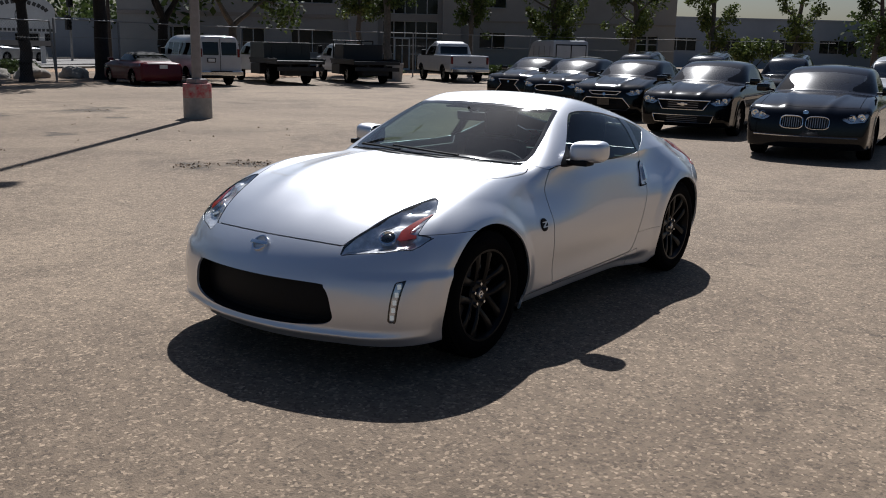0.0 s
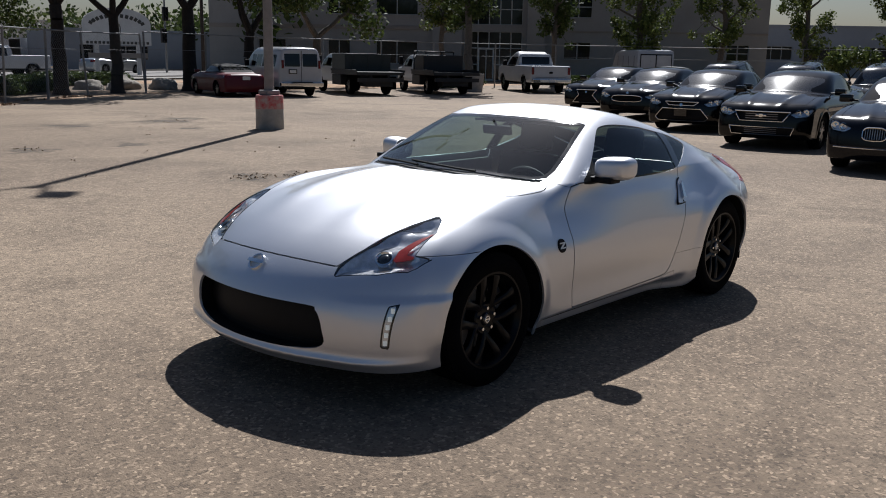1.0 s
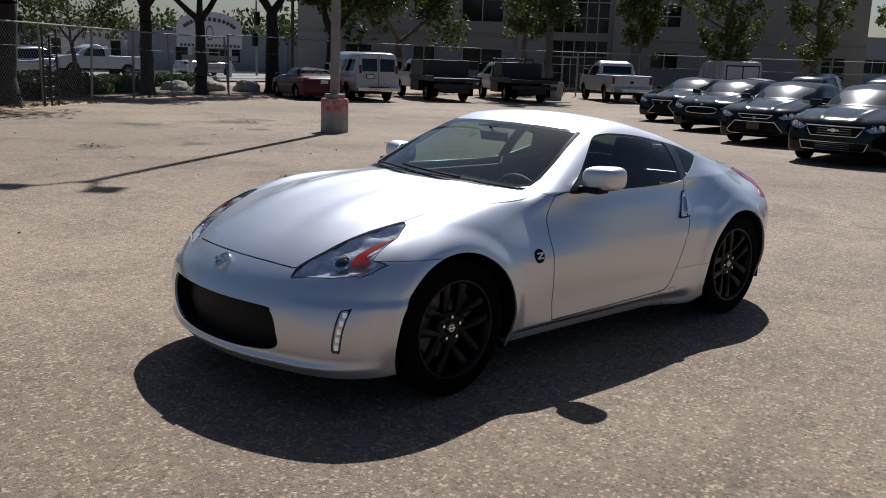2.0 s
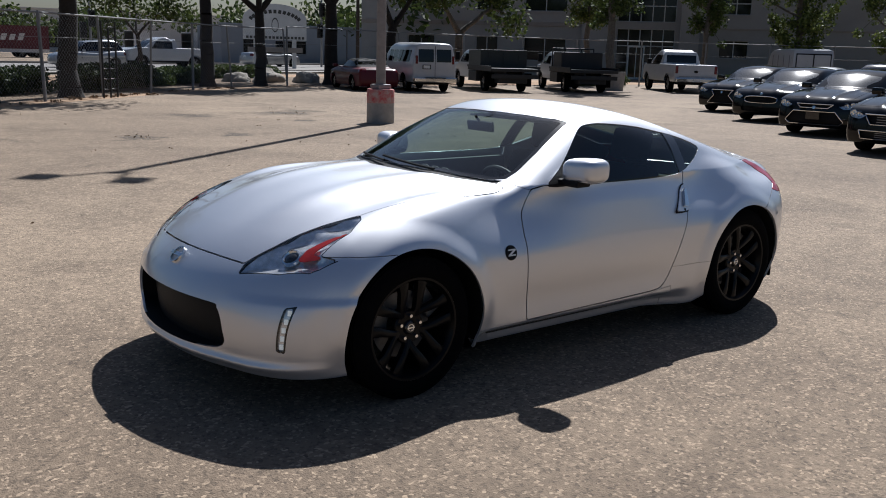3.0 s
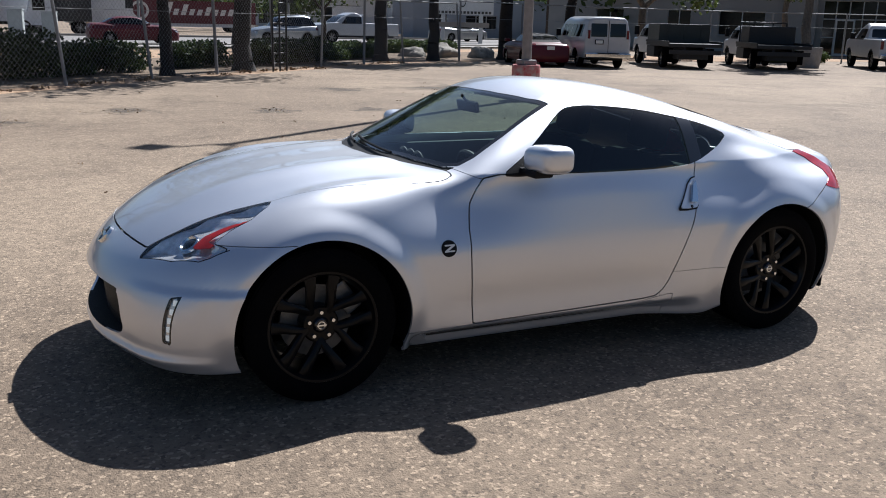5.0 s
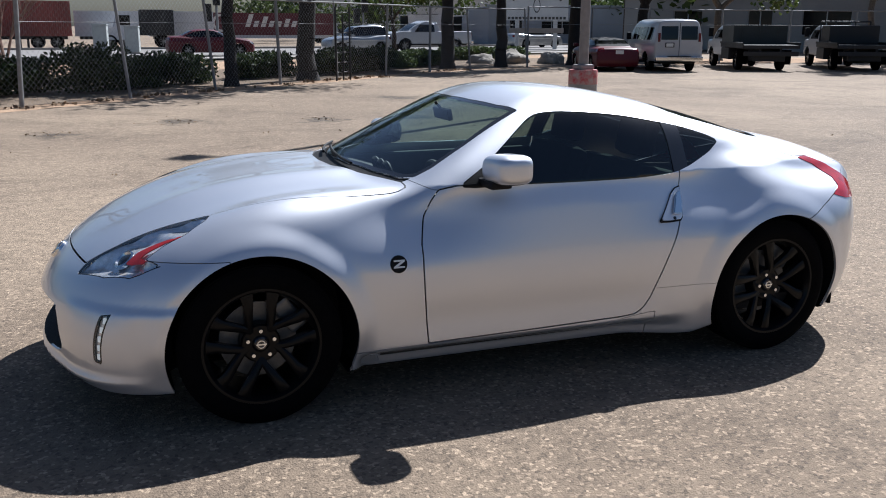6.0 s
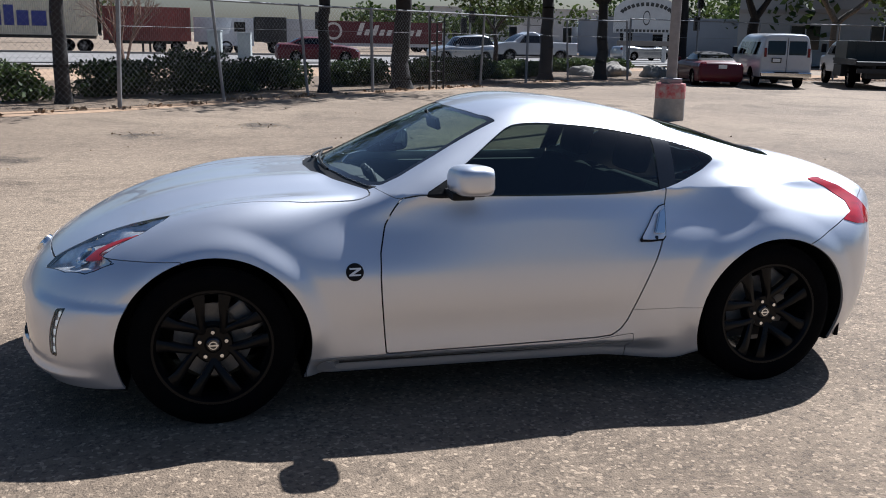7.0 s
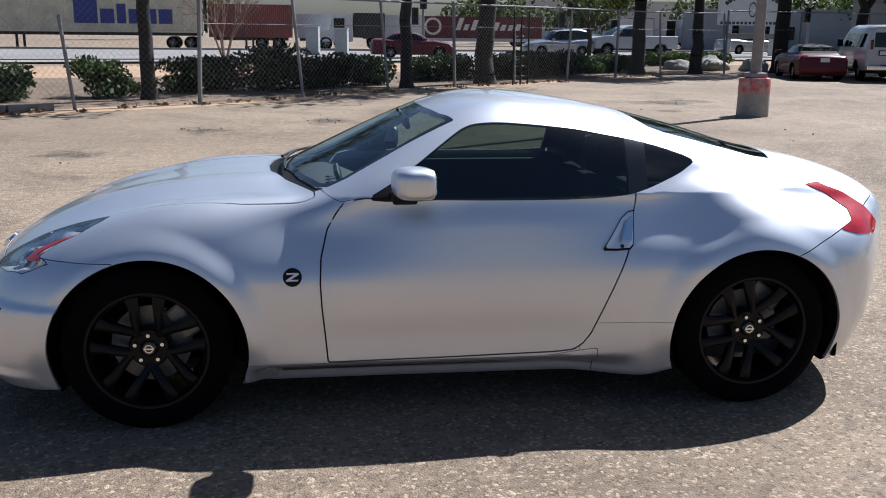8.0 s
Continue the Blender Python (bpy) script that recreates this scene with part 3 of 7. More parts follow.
def wheel(name, parent, m, rim_r=0.242, tyre_r=0.338, w=0.115, turn=0.0):
    """A tyre and a dark ten-spoke alloy rim; its outer face looks along +z of m."""
    wh = new(name)
    wh.parent = parent
    wh.matrix_basis = m
    bm = bmesh.new()
    prof = [(rim_r - 0.012, -w * 0.9), (rim_r + 0.004, -w), (rim_r + 0.03, -w - 0.006), (tyre_r - 0.028, -w), (tyre_r - 0.008, -w + 0.016)]
    for k in range(-3, 4):
        h = k * w * 0.24
        prof += [(tyre_r, h - 0.010), (tyre_r, h + 0.008), (tyre_r - 0.007, h + 0.009), (tyre_r - 0.007, h + 0.016)]
    prof += [(tyre_r - 0.008, w - 0.016), (tyre_r - 0.028, w), (rim_r + 0.055, w + 0.006), (rim_r + 0.03, w + 0.006), (rim_r + 0.012, w + 0.002), (rim_r - 0.012, w * 0.9)]
    part("tyre", lathe(bm, prof, 64), RUBBER, wh, smooth=True, sharp=60)
    bm = bmesh.new()
    lathe(bm, [(rim_r - 0.018, -w), (rim_r - 0.02, w * 0.4), (rim_r - 0.014, w * 0.75), (rim_r - 0.004, w * 0.86), (rim_r + 0.006, w * 0.93), (rim_r + 0.002, w * 0.98), (rim_r - 0.008, w * 0.97), (rim_r - 0.02, w * 0.80), (rim_r - 0.03, w * 0.5), (rim_r - 0.03, -w)], 64)
    part("rim", bm, RIM_DARK, wh, smooth=True, sharp=50)
    bm = bmesh.new()
    for k in range(5):
        for s in (-1, 1):
            a0 = 2 * math.pi * k / 5 + math.pi / 2
            pts = []
            for r, off, half, z in ((0.055, 0.60, 0.013, 0.066), (0.085, 0.535, 0.016, 0.076), (0.13, 0.360, 0.018, 0.088), (0.18, 0.262, 0.021, 0.096), (0.214, 0.245, 0.025, 0.098), (0.232, 0.240, 0.036, 0.094)):
                c = Vector((math.cos(a0 + s * off), math.sin(a0 + s * off), 0)) * r * rim_r / 0.242
                tng = Vector((-c.y, c.x, 0)).normalized()
                pts.append([bm.verts.new(v) for v in (c - tng * half + Vector((0, 0, z - 0.035)), c - tng * half + Vector((0, 0, z - 0.006)), c - tng * half * 0.45 + Vector((0, 0, z)), c + tng * half * 0.45 + Vector((0, 0, z)), c + tng * half + Vector((0, 0, z - 0.006)), c + tng * half + Vector((0, 0, z - 0.035)))])
            for a, b in zip(pts, pts[1:]):
                for i in range(6):
                    bm.faces.new((a[i], a[(i + 1) % 6], b[(i + 1) % 6], b[i]))
            bm.faces.new(pts[0][::-1])
            bm.faces.new(pts[-1])
    lathe(bm, [(0.0005, 0.072), (0.03, 0.072), (0.036, 0.066), (0.075, 0.068), (0.082, 0.060), (0.082, 0.0), (0.0005, 0.0)], 32)
    part("spokes", bm, RIM_DARK, wh, "dark grey alloy spokes", smooth=True, sharp=30)
    bm = bmesh.new()
    lathe(bm, [(0.0005, 0.080), (0.024, 0.079), (0.029, 0.074), (0.029, 0.068)], 24)
    cap = part("centre_cap", bm, GLOSS_BLACK, wh, smooth=True)
    bm = bmesh.new()
    lathe(bm, [(0.0125, 0.0800), (0.0135, 0.0815), (0.0175, 0.0812), (0.0185, 0.0795)], 24)
    box(bm, (-0.021, -0.003, 0.079), (0.021, 0.003, 0.0822), 0, pose(0, 0, 0, 0, 0, -turn))
    part("cap_mark", bm, CHROME, cap, smooth=True)
    for k in range(5):
        a = 2 * math.pi * k / 5 + math.pi / 2
        bm = bmesh.new()
        rod(bm, (0.056 * math.cos(a), 0.056 * math.sin(a), 0.055), (0.056 * math.cos(a), 0.056 * math.sin(a), 0.082), 0.0095, 0.008, 8)
        part("lug_nut", bm, CHROME, wh)
    bm = bmesh.new()
    lathe(bm, [(0.07, 0.0), (0.16, 0.0), (0.16, -0.025), (0.07, -0.025)], 40)
    part("brake_disc", bm, STEEL, wh, smooth=True)
    bm = boxed((-0.20, -0.075, -0.05), (-0.12, 0.075, 0.03), 0.012)
    part("brake_caliper", bm, STEEL, wh, "bare metal brake caliper")
    return wh


def rim_wall(p, deep, t):
    """A band of quads joining the open rims of two alike sheets."""
    e = np.concatenate([t[:, [0, 1]], t[:, [1, 2]], t[:, [2, 0]]])
    _, first, count = np.unique(np.sort(e, 1), axis=0, return_index=True, return_counts=True)
    rim = e[first[count == 1]]
    k = len(rim)
    i = np.arange(k)
    return np.concatenate([p[rim[:, 0]], p[rim[:, 1]], deep[rim[:, 1]], deep[rim[:, 0]]]), np.stack([i, i + k, i + 2 * k, i + 3 * k], 1)


def build_coupe():
    car = thing("coupe", pose(0, 0, 0), "silver two-door sports coupe with dark alloy wheels, parked on asphalt", "car")
    b = net(coupe, (-2.3, -1.05, 0.1), (2.3, 1.05, 1.4), 0.016)

    def arch(p):
        x, a, z = p[:, 0], np.abs(p[:, 1]), p[:, 2]
        r = np.minimum(np.hypot((x - HUB_F + 0.008) * 0.985, z - HUB_Z + 0.004) - ARCH, np.hypot((x - HUB_R + 0.012) * 0.975, z - HUB_Z + 0.012) - ARCH)
        return np.maximum(r, 0.5 - a)
    _, b = cut(b, arch)
    floor, b = cut(b, lambda p: p[:, 2] - 0.178 + 0.028 * ramp(p[:, 0], -0.95, -0.8) * (1 - ramp(p[:, 0], 0.78, 0.9)))
    panel("underbody", floor, coupe, BLACK_PLASTIC, car, flange=0)
    mouth, b = cut(b, lambda p: np.maximum(inside(blob(GRILLE, steps=4), p[:, 1], p[:, 2]), 1.7 - p[:, 0]))
    lamp, b = cut(b, both(lambda x, a, z: np.maximum(inside(LAMP, x, a), 0.5 - z)))
    fog, b = cut(b, both(lambda x, a, z: np.maximum(inside(FOG, a, z), 1.6 - x)))
    side, b = cut(b, both(lambda x, a, z: np.maximum(inside(blob(SIDE_GLASS, steps=3), x, z), 0.4 - a)))
    tail, b = cut(b, both(lambda x, a, z: np.maximum(inside(TAIL, x, z), 0.4 - a)))
    lamp_rim, lamp = cut(lamp, both(lambda x, a, z: -0.0028 - inside(LAMP, x, a)))
    fog_rim, fog = cut(fog, both(lambda x, a, z: -0.006 - inside(FOG, a, z)))
    for nm, ms in (("lamp_seal", lamp_rim), ("light_seal", fog_rim)):
        for h in halves(ms):
            panel(nm, h, coupe, GLOSS_BLACK, car, "thin black seal", flange=0.002, shift=-0.001)
    screen, b = cut(b, both(lambda x, a, z: np.maximum(inside(SCREEN, x, a), 0.85 - z)))
    cowl, b = cut(b, both(lambda x, a, z: np.maximum(inside(COWL, x, a), 0.85 - z)))
    back, b = cut(b, both(lambda x, a, z: np.maximum(inside(BACKLIGHT, x, a), 0.85 - z)))

    def split(mesh, f, gap=0.0032):
        piece, rest = cut(mesh, lambda p: f(p) + gap)
        _, rest = cut(rest, lambda p: f(p) - gap)
        return piece, rest
    hood, b = split(b, both(lambda x, a, z: np.maximum(inside(HOOD, x, a), 0.5 - z)))
    door, b = split(b, both(lambda x, a, z: np.maximum(inside(DOOR, x, z), 0.4 - a)))
    hatch, b = split(b, both(lambda x, a, z: np.maximum(inside(HATCH, x, a), 0.80 - z)))
    bumper, b = split(b, both(lambda x, a, z: np.maximum(1.385 - x, np.minimum(z - 0.702, 1.80 - x))), 0.0015)
    rear, b = split(b, both(lambda x, a, z: np.maximum(x + 1.40, z - 0.685 + (x + 1.46) * 0.36)), 0.0022)
    sill, b = split(b, both(lambda x, a, z: np.maximum.reduce([z - 0.258 - 0.03 * ramp(-x, 0.3, 0.6), x - 0.9, -0.58 - x])), 0.0015)
    fender, b = split(b, both(lambda x, a, z: np.maximum(0.44 - x, z - 0.915 - 0.4 * np.maximum(x - 0.50, 0))), 0.0015)
    roof, b = split(b, both(lambda x, a, z: np.maximum(-0.825 - x, 0.9 + 0.07 * ramp(-x, 0.68, 0.74) - z)), 0.0028)
    kick, b = split(b, both(lambda x, a, z: np.maximum.reduce([z - 0.402, x + 0.50, -1.0 - x])), 0.0010)
    panel("hood", hood, coupe, SILVER, car)
    panel("roof", roof, coupe, SILVER, car)
    panel("hatch", hatch, coupe, SILVER, car)
    panel("front_bumper", bumper, coupe, SILVER, car)
    panel("rear_bumper", rear, coupe, SILVER, car)
    for nm, ms in (("door", door), ("front_fender", fender), ("rear_quarter_panel", b), ("side_sill", sill), ("sill_end", kick)):
        for h in halves(ms):
            panel(nm, h, coupe, SILVER, car)
    panel("cowl", cowl, coupe, BLACK_PLASTIC, car, "black plastic cowl under the windscreen", shift=-0.006)
    border, screen = cut(screen, both(lambda x, a, z: -0.026 - inside(SCREEN, x, a)))
    panel("screen_border", border, coupe, GLOSS_BLACK, car, "black printed border of the windscreen", flange=0, shift=-0.002)
    panel("windscreen", screen, coupe, WINDSCREEN, car, "clear laminated windscreen", shift=-0.002).visible_shadow = False
    panel("rear_window", back, coupe, TINTED, car, "dark tinted rear window", shift=-0.002)
    for h in halves(side):
        pillar, g = cut(h, lambda p: np.abs(p[:, 0] + 0.765 + 0.10 * (p[:, 2] - 1.0)) - 0.045)
        corner, g = cut(g, lambda p: 0.235 - 0.30 * (p[:, 2] - 0.92) - p[:, 0])
        panel("window_pillar", pillar, coupe, GLOSS_BLACK, car, "gloss black pillar cover", shift=-0.001)
        panel("mirror_triangle", corner, coupe, BLACK_PLASTIC, car, shift=-0.001)
        gl, qt = cut(g, lambda p: -0.765 - p[:, 0])
        panel("door_glass", gl, coupe, TINTED, car, "dark tinted side window", shift=-0.004)
        panel("quarter_glass", qt, coupe, TINTED, car, "dark tinted quarter window", shift=-0.003)
    # front opening: a set-back dark mesh of bars
    p, t = mouth
    deep = p.copy()
    deep[:, 0] -= 0.085
    link_mesh("grille_back", deep, t, BLACK_PLASTIC, car, "black grille recess")
    link_mesh("grille_surround", *rim_wall(p, deep, t), BLACK_PLASTIC, car, smooth=False)
    for j in range(5):
        z = 0.285 + 0.042 * j
        bm = bmesh.new()
        for s in range(12):
            y0, y1 = -0.47 + s * 0.94 / 12, -0.47 + (s + 1) * 0.94 / 12
            x0 = 2.075 - 0.44 * abs(y0) ** 2.2 - 0.02
            x1 = 2.075 - 0.44 * abs(y1) ** 2.2 - 0.02
            rod(bm, (x0 - 0.02, y0, z), (x1 - 0.02, y1, z), 0.006, seg=6)
        part("grille_bar", bm, BLACK_PLASTIC, car)
    # lamps
    for h, s in zip(halves(lamp), (1, -1)):
        unit = panel("headlight", h, coupe, LENS, car, "clear lens headlight with a red-lined boomerang", flange=0.003, shift=0.001)
        unit.visible_shadow = False
        p, t = h
        n = gradient(coupe, p)
        n /= np.linalg.norm(n, axis=1, keepdims=True)
        deep = 0.008 + np.clip(-inside(LAMP, p[:, 0], np.abs(p[:, 1])) * 0.55, 0, 0.018)
        deep = deep + 0.007 * np.sin(p[:, 0] * 46 + np.abs(p[:, 1]) * 30)
        link_mesh("lamp_housing", p - n * np.maximum(deep, 0.007)[:, None], t, LAMP_BOWL, unit, "bright silvered lamp housing")
        link_mesh("lamp_wall", *rim_wall(p, p - n * 0.0095, t), GLOSS_BLACK, unit, smooth=False)
        red, _ = cut(h, lambda q: inside([(1.522, 0.731), (1.60, 0.702), (1.65, 0.684), (1.72, 0.662), (1.774, 0.674), (1.748, 0.706), (1.705, 0.744), (1.696, 0.736), (1.716, 0.704), (1.690, 0.703), (1.613, 0.716)], q[:, 0], np.abs(q[:, 1])))
        if len(red[1]):
            panel("red_reflector", red, coupe, AMBER_RED, unit, "red side reflector", flange=0.004, shift=-0.006)
        zc = coupe_top(1.778, 0.622)
        skin = coupe_turn(1.778, 0.622 * s, zc)
        bm = bmesh.new()
        mt = skin @ pose(0, 0, -0.010)
        lathe(bm, [(0.046, -0.016), (0.044, -0.003), (0.037, 0.0), (0.031, -0.008)], 32, mt)
        part("lamp_ring", bm, CHROME, unit, "chrome ring of the projector", smooth=True)
        bm = bmesh.new()
        lathe(bm, [(0.0005, 0.001), (0.013, 0.0), (0.025, -0.004), (0.031, -0.010)], 24, mt)
        part("projector_lens", bm, GLOSS_BLACK, unit, smooth=True)
    for h, s in zip(halves(fog), (1, -1)):
        unit = panel("running_light", h, coupe, LENS, car, "upright strip of white running lights", flange=0.01)
        unit.visible_shadow = False
        p, t = h
        n = gradient(coupe, p)
        n /= np.linalg.norm(n, axis=1, keepdims=True)
        link_mesh("strip_back", p - n * 0.010, t, LAMP_BOWL, unit)
        for j in range(5):
            z = 0.330 + 0.038 * j
            a = 0.752 + 0.11 * (z - 0.31)
            x = max(q for q in np.linspace(1.5, 2.1, 400) if coupe(np.array([q]), np.array([a]), np.array([z]))[0] < 0)
            bm = boxed((-0.0095, -0.012, -0.014), (0.0095, 0.012, -0.006), 0.003, coupe_turn(x, a * s, z))
            part("light_diode", bm, LIT_DIODE, unit)
    for h in halves(tail):
        panel("tail_light", h, coupe, RED_LENS, car, "red boomerang tail light", shift=0.003)
    # wells, wheels
    for hub in (HUB_F, HUB_R):
        for s in (1, -1):
            bm = bmesh.new()
            mt = pose(hub, 0, HUB_Z) @ pose(0, 0, 0, -90 * s, 0, 0)
            seg = 40
            lathe(bm, [(0.41, 0.90), (0.405, 0.55), (0.05, 0.55)], seg, mt)
            bmesh.ops.delete(bm, geom=[f for f in bm.faces if f.calc_center_median().z < 0.235], context="FACES")
            for v in bm.verts:
                if abs(v.co.y) > 0.7:
                    v.co.y = math.copysign(min(0.87, coupe_side(v.co.x, max(v.co.z, 0.2)) - 0.02), v.co.y)
            part("wheel_well", bm, BLACK_PLASTIC, car, smooth=True)
            y = (0.765 if hub > 0 else 0.775) * s
            wheel("wheel", car, pose(hub, y, 0.337) @ pose(0, 0, 0, -90 * s, 0, 0) @ pose(0, 0, 0, 0, 0, 36 * s if hub > 0 else 56 * s), turn=36 * s if hub > 0 else 56 * s)
    return car


coupe_car = build_coupe()


# ---- the coupe's small parts and its cabin ----
def coupe_details(car):
    # mirrors: a rounded painted shell on a black foot
    for s in (1, -1):
        def shell(x, y, z):
            y = y * s + (0.075 if s < 0 else 0)
            z = z + (0.008 if s < 0 else 0)
            u, v, w = (x - 0.205) / 0.088, (y - 0.890) / 0.108, (z - 1.005) / 0.066
            u = u + 0.10 * v
            w = w - 0.10 * v
            r = (np.abs(u) ** 3.0 + np.abs(v) ** 4.0 + np.abs(w) ** 3.4) ** (1 / 3.4)
            return (r - 1) * 0.07
        b = net(shell, (0.08, -1.10 if s < 0 else 0.75, 0.90), (0.33, -0.75 if s < 0 else 1.10, 1.12), 0.009, 2)
        glassy, b = cut(b, lambda p: p[:, 0] - 0.135)
        lower, b = cut(b, lambda p: p[:, 2] - 0.953)
        mir = panel("wing_mirror", b, shell, SILVER, car, "silver wing mirror", flange=0.004)
        panel("mirror_base", lower, shell, BLACK_PLASTIC, mir, flange=0.004)
        panel("mirror_glass", glassy, shell, CHROME, mir, flange=0, shift=-0.004)
        bm = boxed((-0.05, -0.11, -0.018), (0.05, 0.09, 0.016), 0.012, pose(0.245, 0.83 * s, 0.942, 0, 0, 0))
        part("mirror_foot", bm, BLACK_PLASTIC, mir, smooth=True)
        # door handles: upright chrome blades in a cup
        y = coupe_side(-0.655, 0.79)
        m = coupe_turn(-0.655, y * s, 0.79)
        out = [(0.083, 0.085), (0.055, 0.078), (0.022, 0.052), (-0.032, -0.024), (-0.071, -0.074), (-0.068, -0.084), (-0.019, -0.088), (0.044, -0.086), (0.060, -0.070), (0.074, 0.016)]
        bm = bmesh.new()
        ol = [(a * s, c) for a, c in out]
        prism(bm, ol, -0.03, 0.004, m)
        bmesh.ops.recalc_face_normals(bm, faces=bm.faces)
        hd = part("door_handle", bm, BLACK_PLASTIC, car, "black handle cup")
        bm = bmesh.new()
        k = 0.91
        prism(bm, [(a * k, c * k) for a, c in ol], 0.004, 0.010, m)
        bmesh.ops.recalc_face_normals(bm, faces=bm.faces)
        part("handle_plate", bm, SILVER, hd, "silver handle plate")
        bm = bmesh.new()
        prism(bm, [(a * s, c) for a, c in ((0.066, 0.062), (0.034, 0.040), (-0.004, -0.052), (0.046, -0.056), (0.062, 0.010))], 0.010, 0.024, m)
        bmesh.ops.recalc_face_normals(bm, faces=bm.faces)
        bmesh.ops.bevel(bm, geom=list(bm.edges), offset=0.004, segments=2, affect="EDGES")
        part("handle_blade", bm, CHROME, hd, "chrome handle blade")
        bm = bmesh.new()
        lathe(bm, [(0.0005, 0.0125), (0.008, 0.012), (0.009, 0.009)], 16, m @ pose(0.006 * s, -0.071, 0))
        part("key_hole", bm, GLOSS_BLACK, hd)
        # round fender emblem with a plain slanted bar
        m = coupe_turn(0.695, coupe_side(0.695, 0.63) * s, 0.63)
        bm = bmesh.new()
        lathe(bm, [(0.0005, 0.006), (0.032, 0.006), (0.037, 0.003), (0.038, -0.004)], 32, m)
        em = part("fender_emblem", bm, BLACK_PLASTIC, car, "round black emblem with a chrome zigzag")
        bm = bmesh.new()
        prism(bm, [(-0.024, 0.017), (0.024, 0.017), (0.026, 0.010), (-0.006, -0.010), (0.024, -0.010), (0.022, -0.017), (-0.026, -0.017), (-0.024, -0.010), (0.008, 0.010), (-0.022, 0.010)], 0.006, 0.009, m)
        bmesh.ops.recalc_face_normals(bm, faces=bm.faces)
        part("emblem_mark", bm, WHITE_LENS, em, "pale zigzag mark")
        # flaps behind the wheels
        part("mudflap", boxed((-1.705, 0.64 * s if s > 0 else -0.845, 0.19), (-1.685, 0.845 if s > 0 else -0.64, 0.42), 0.006), RUBBER, car)
        bm = bmesh.new()
        y0 = 0.832 * s
        prism(bm, [(0.872, 0.258), (0.84, 0.250), (0.80, 0.230), (0.775, 0.205), (0.765, 0.186), (0.872, 0.178)], -0.02, 0.008, pose(0, y0, 0.258, -34 * s, 0, 0) @ pose(0, 0, -0.258, 90, 0, 0))
        bmesh.ops.recalc_face_normals(bm, faces=bm.faces)
        part("sill_flap", bm, SILVER, car)
    # nose badge: a ring and a bar
    z = 0.609
    lo = max(x for x in np.linspace(1.8, 2.2, 400) if coupe(np.array([x]), np.array([0.0]), np.array([z]))[0] < 0)
    m = coupe_turn(lo, 0.0, z)
    bm = bmesh.new()
    r0, r1 = 0.036, 0.047
    lathe(bm, [(r0, -0.004), (r0 + 0.002, 0.012), (r1 - 0.002, 0.012), (r1, -0.004)], 36, m)
    box(bm, (-0.058, -0.010, -0.004), (0.058, 0.010, 0.017), 0.003, m)
    part("nose_badge", bm, CHROME, car, "chrome ring-and-bar badge", smooth=True)
    # wipers
    for y0, y1 in ((0.30, -0.22), (-0.12, -0.56)):
        bm = bmesh.new()
        pts = [Vector((0.765 - 0.36 * (y0 + (y1 - y0) * u) ** 2 - 0.05 * u, y0 + (y1 - y0) * u, 0)) for u in (0, 0.25, 0.5, 0.75, 1)]
        for p in pts:
            p.z = coupe_top(p.x, p.y) + 0.016
        for a, b in zip(pts, pts[1:]):
            rod(bm, a, b, 0.007, seg=6)
        part("wiper", bm, BLACK_PLASTIC, car, "black windscreen wiper")
    # cabin
    bm = bmesh.new()
    box(bm, (-1.55, -0.78, 0.20), (0.75, 0.78, 0.26))
    part("cabin_floor", bm, CABIN, car)
    bm = bmesh.new()
    prism(bm, [(0.80, 0.55), (0.80, 0.86), (0.70, 0.885), (0.52, 0.885), (0.36, 0.845), (0.33, 0.72), (0.40, 0.55)], -0.64, 0.64, pose(0, 0, 0, 90, 0, 0))
    bmesh.ops.recalc_face_normals(bm, faces=bm.faces)
    bmesh.ops.bevel(bm, geom=list(bm.edges), offset=0.02, segments=2, affect="EDGES")
    part("dashboard", bm, CABIN, car, "dark dashboard", smooth=True)
    for s in (1, -1):
        part("dash_end", boxed((0.36, 0.67 * s - 0.06, 0.40), (0.80, 0.67 * s + 0.06, 0.82), 0.01), CABIN, car)
    part("firewall", boxed((0.80, -0.66, 0.22), (0.83, 0.66, 0.86)), CABIN, car)
    for k in range(3):
        bm = bmesh.new()
        lathe(bm, [(0.040, 0.0), (0.046, 0.02), (0.040, 0.028), (0.034, 0.02)], 20, pose(0.50, -0.09 + 0.09 * k, 0.900, 0, -70, 0))
        part("gauge_pod", bm, CABIN, car, smooth=True)
    # steering wheel on the left
    m = pose(0.27, 0.36, 0.80, 0, -66, 0)
    bm = bmesh.new()
    seg = 32
    prof = [(0.185 + 0.015 * math.cos(a), 0.015 * math.sin(a)) for a in [2 * math.pi * i / 8 for i in range(9)]]
    lathe(bm, prof, seg, m)
    for a in (0, 180, 270):
        box(bm, (0.03, -0.02, -0.012), (0.18, 0.02, 0.004), 0.004, m @ pose(0, 0, 0, 0, 0, a + 90))
    lathe(bm, [(0.0005, 0.012), (0.05, 0.01), (0.06, -0.02)], 20, m)
    part("steering_wheel", bm, CABIN, car, smooth=True)
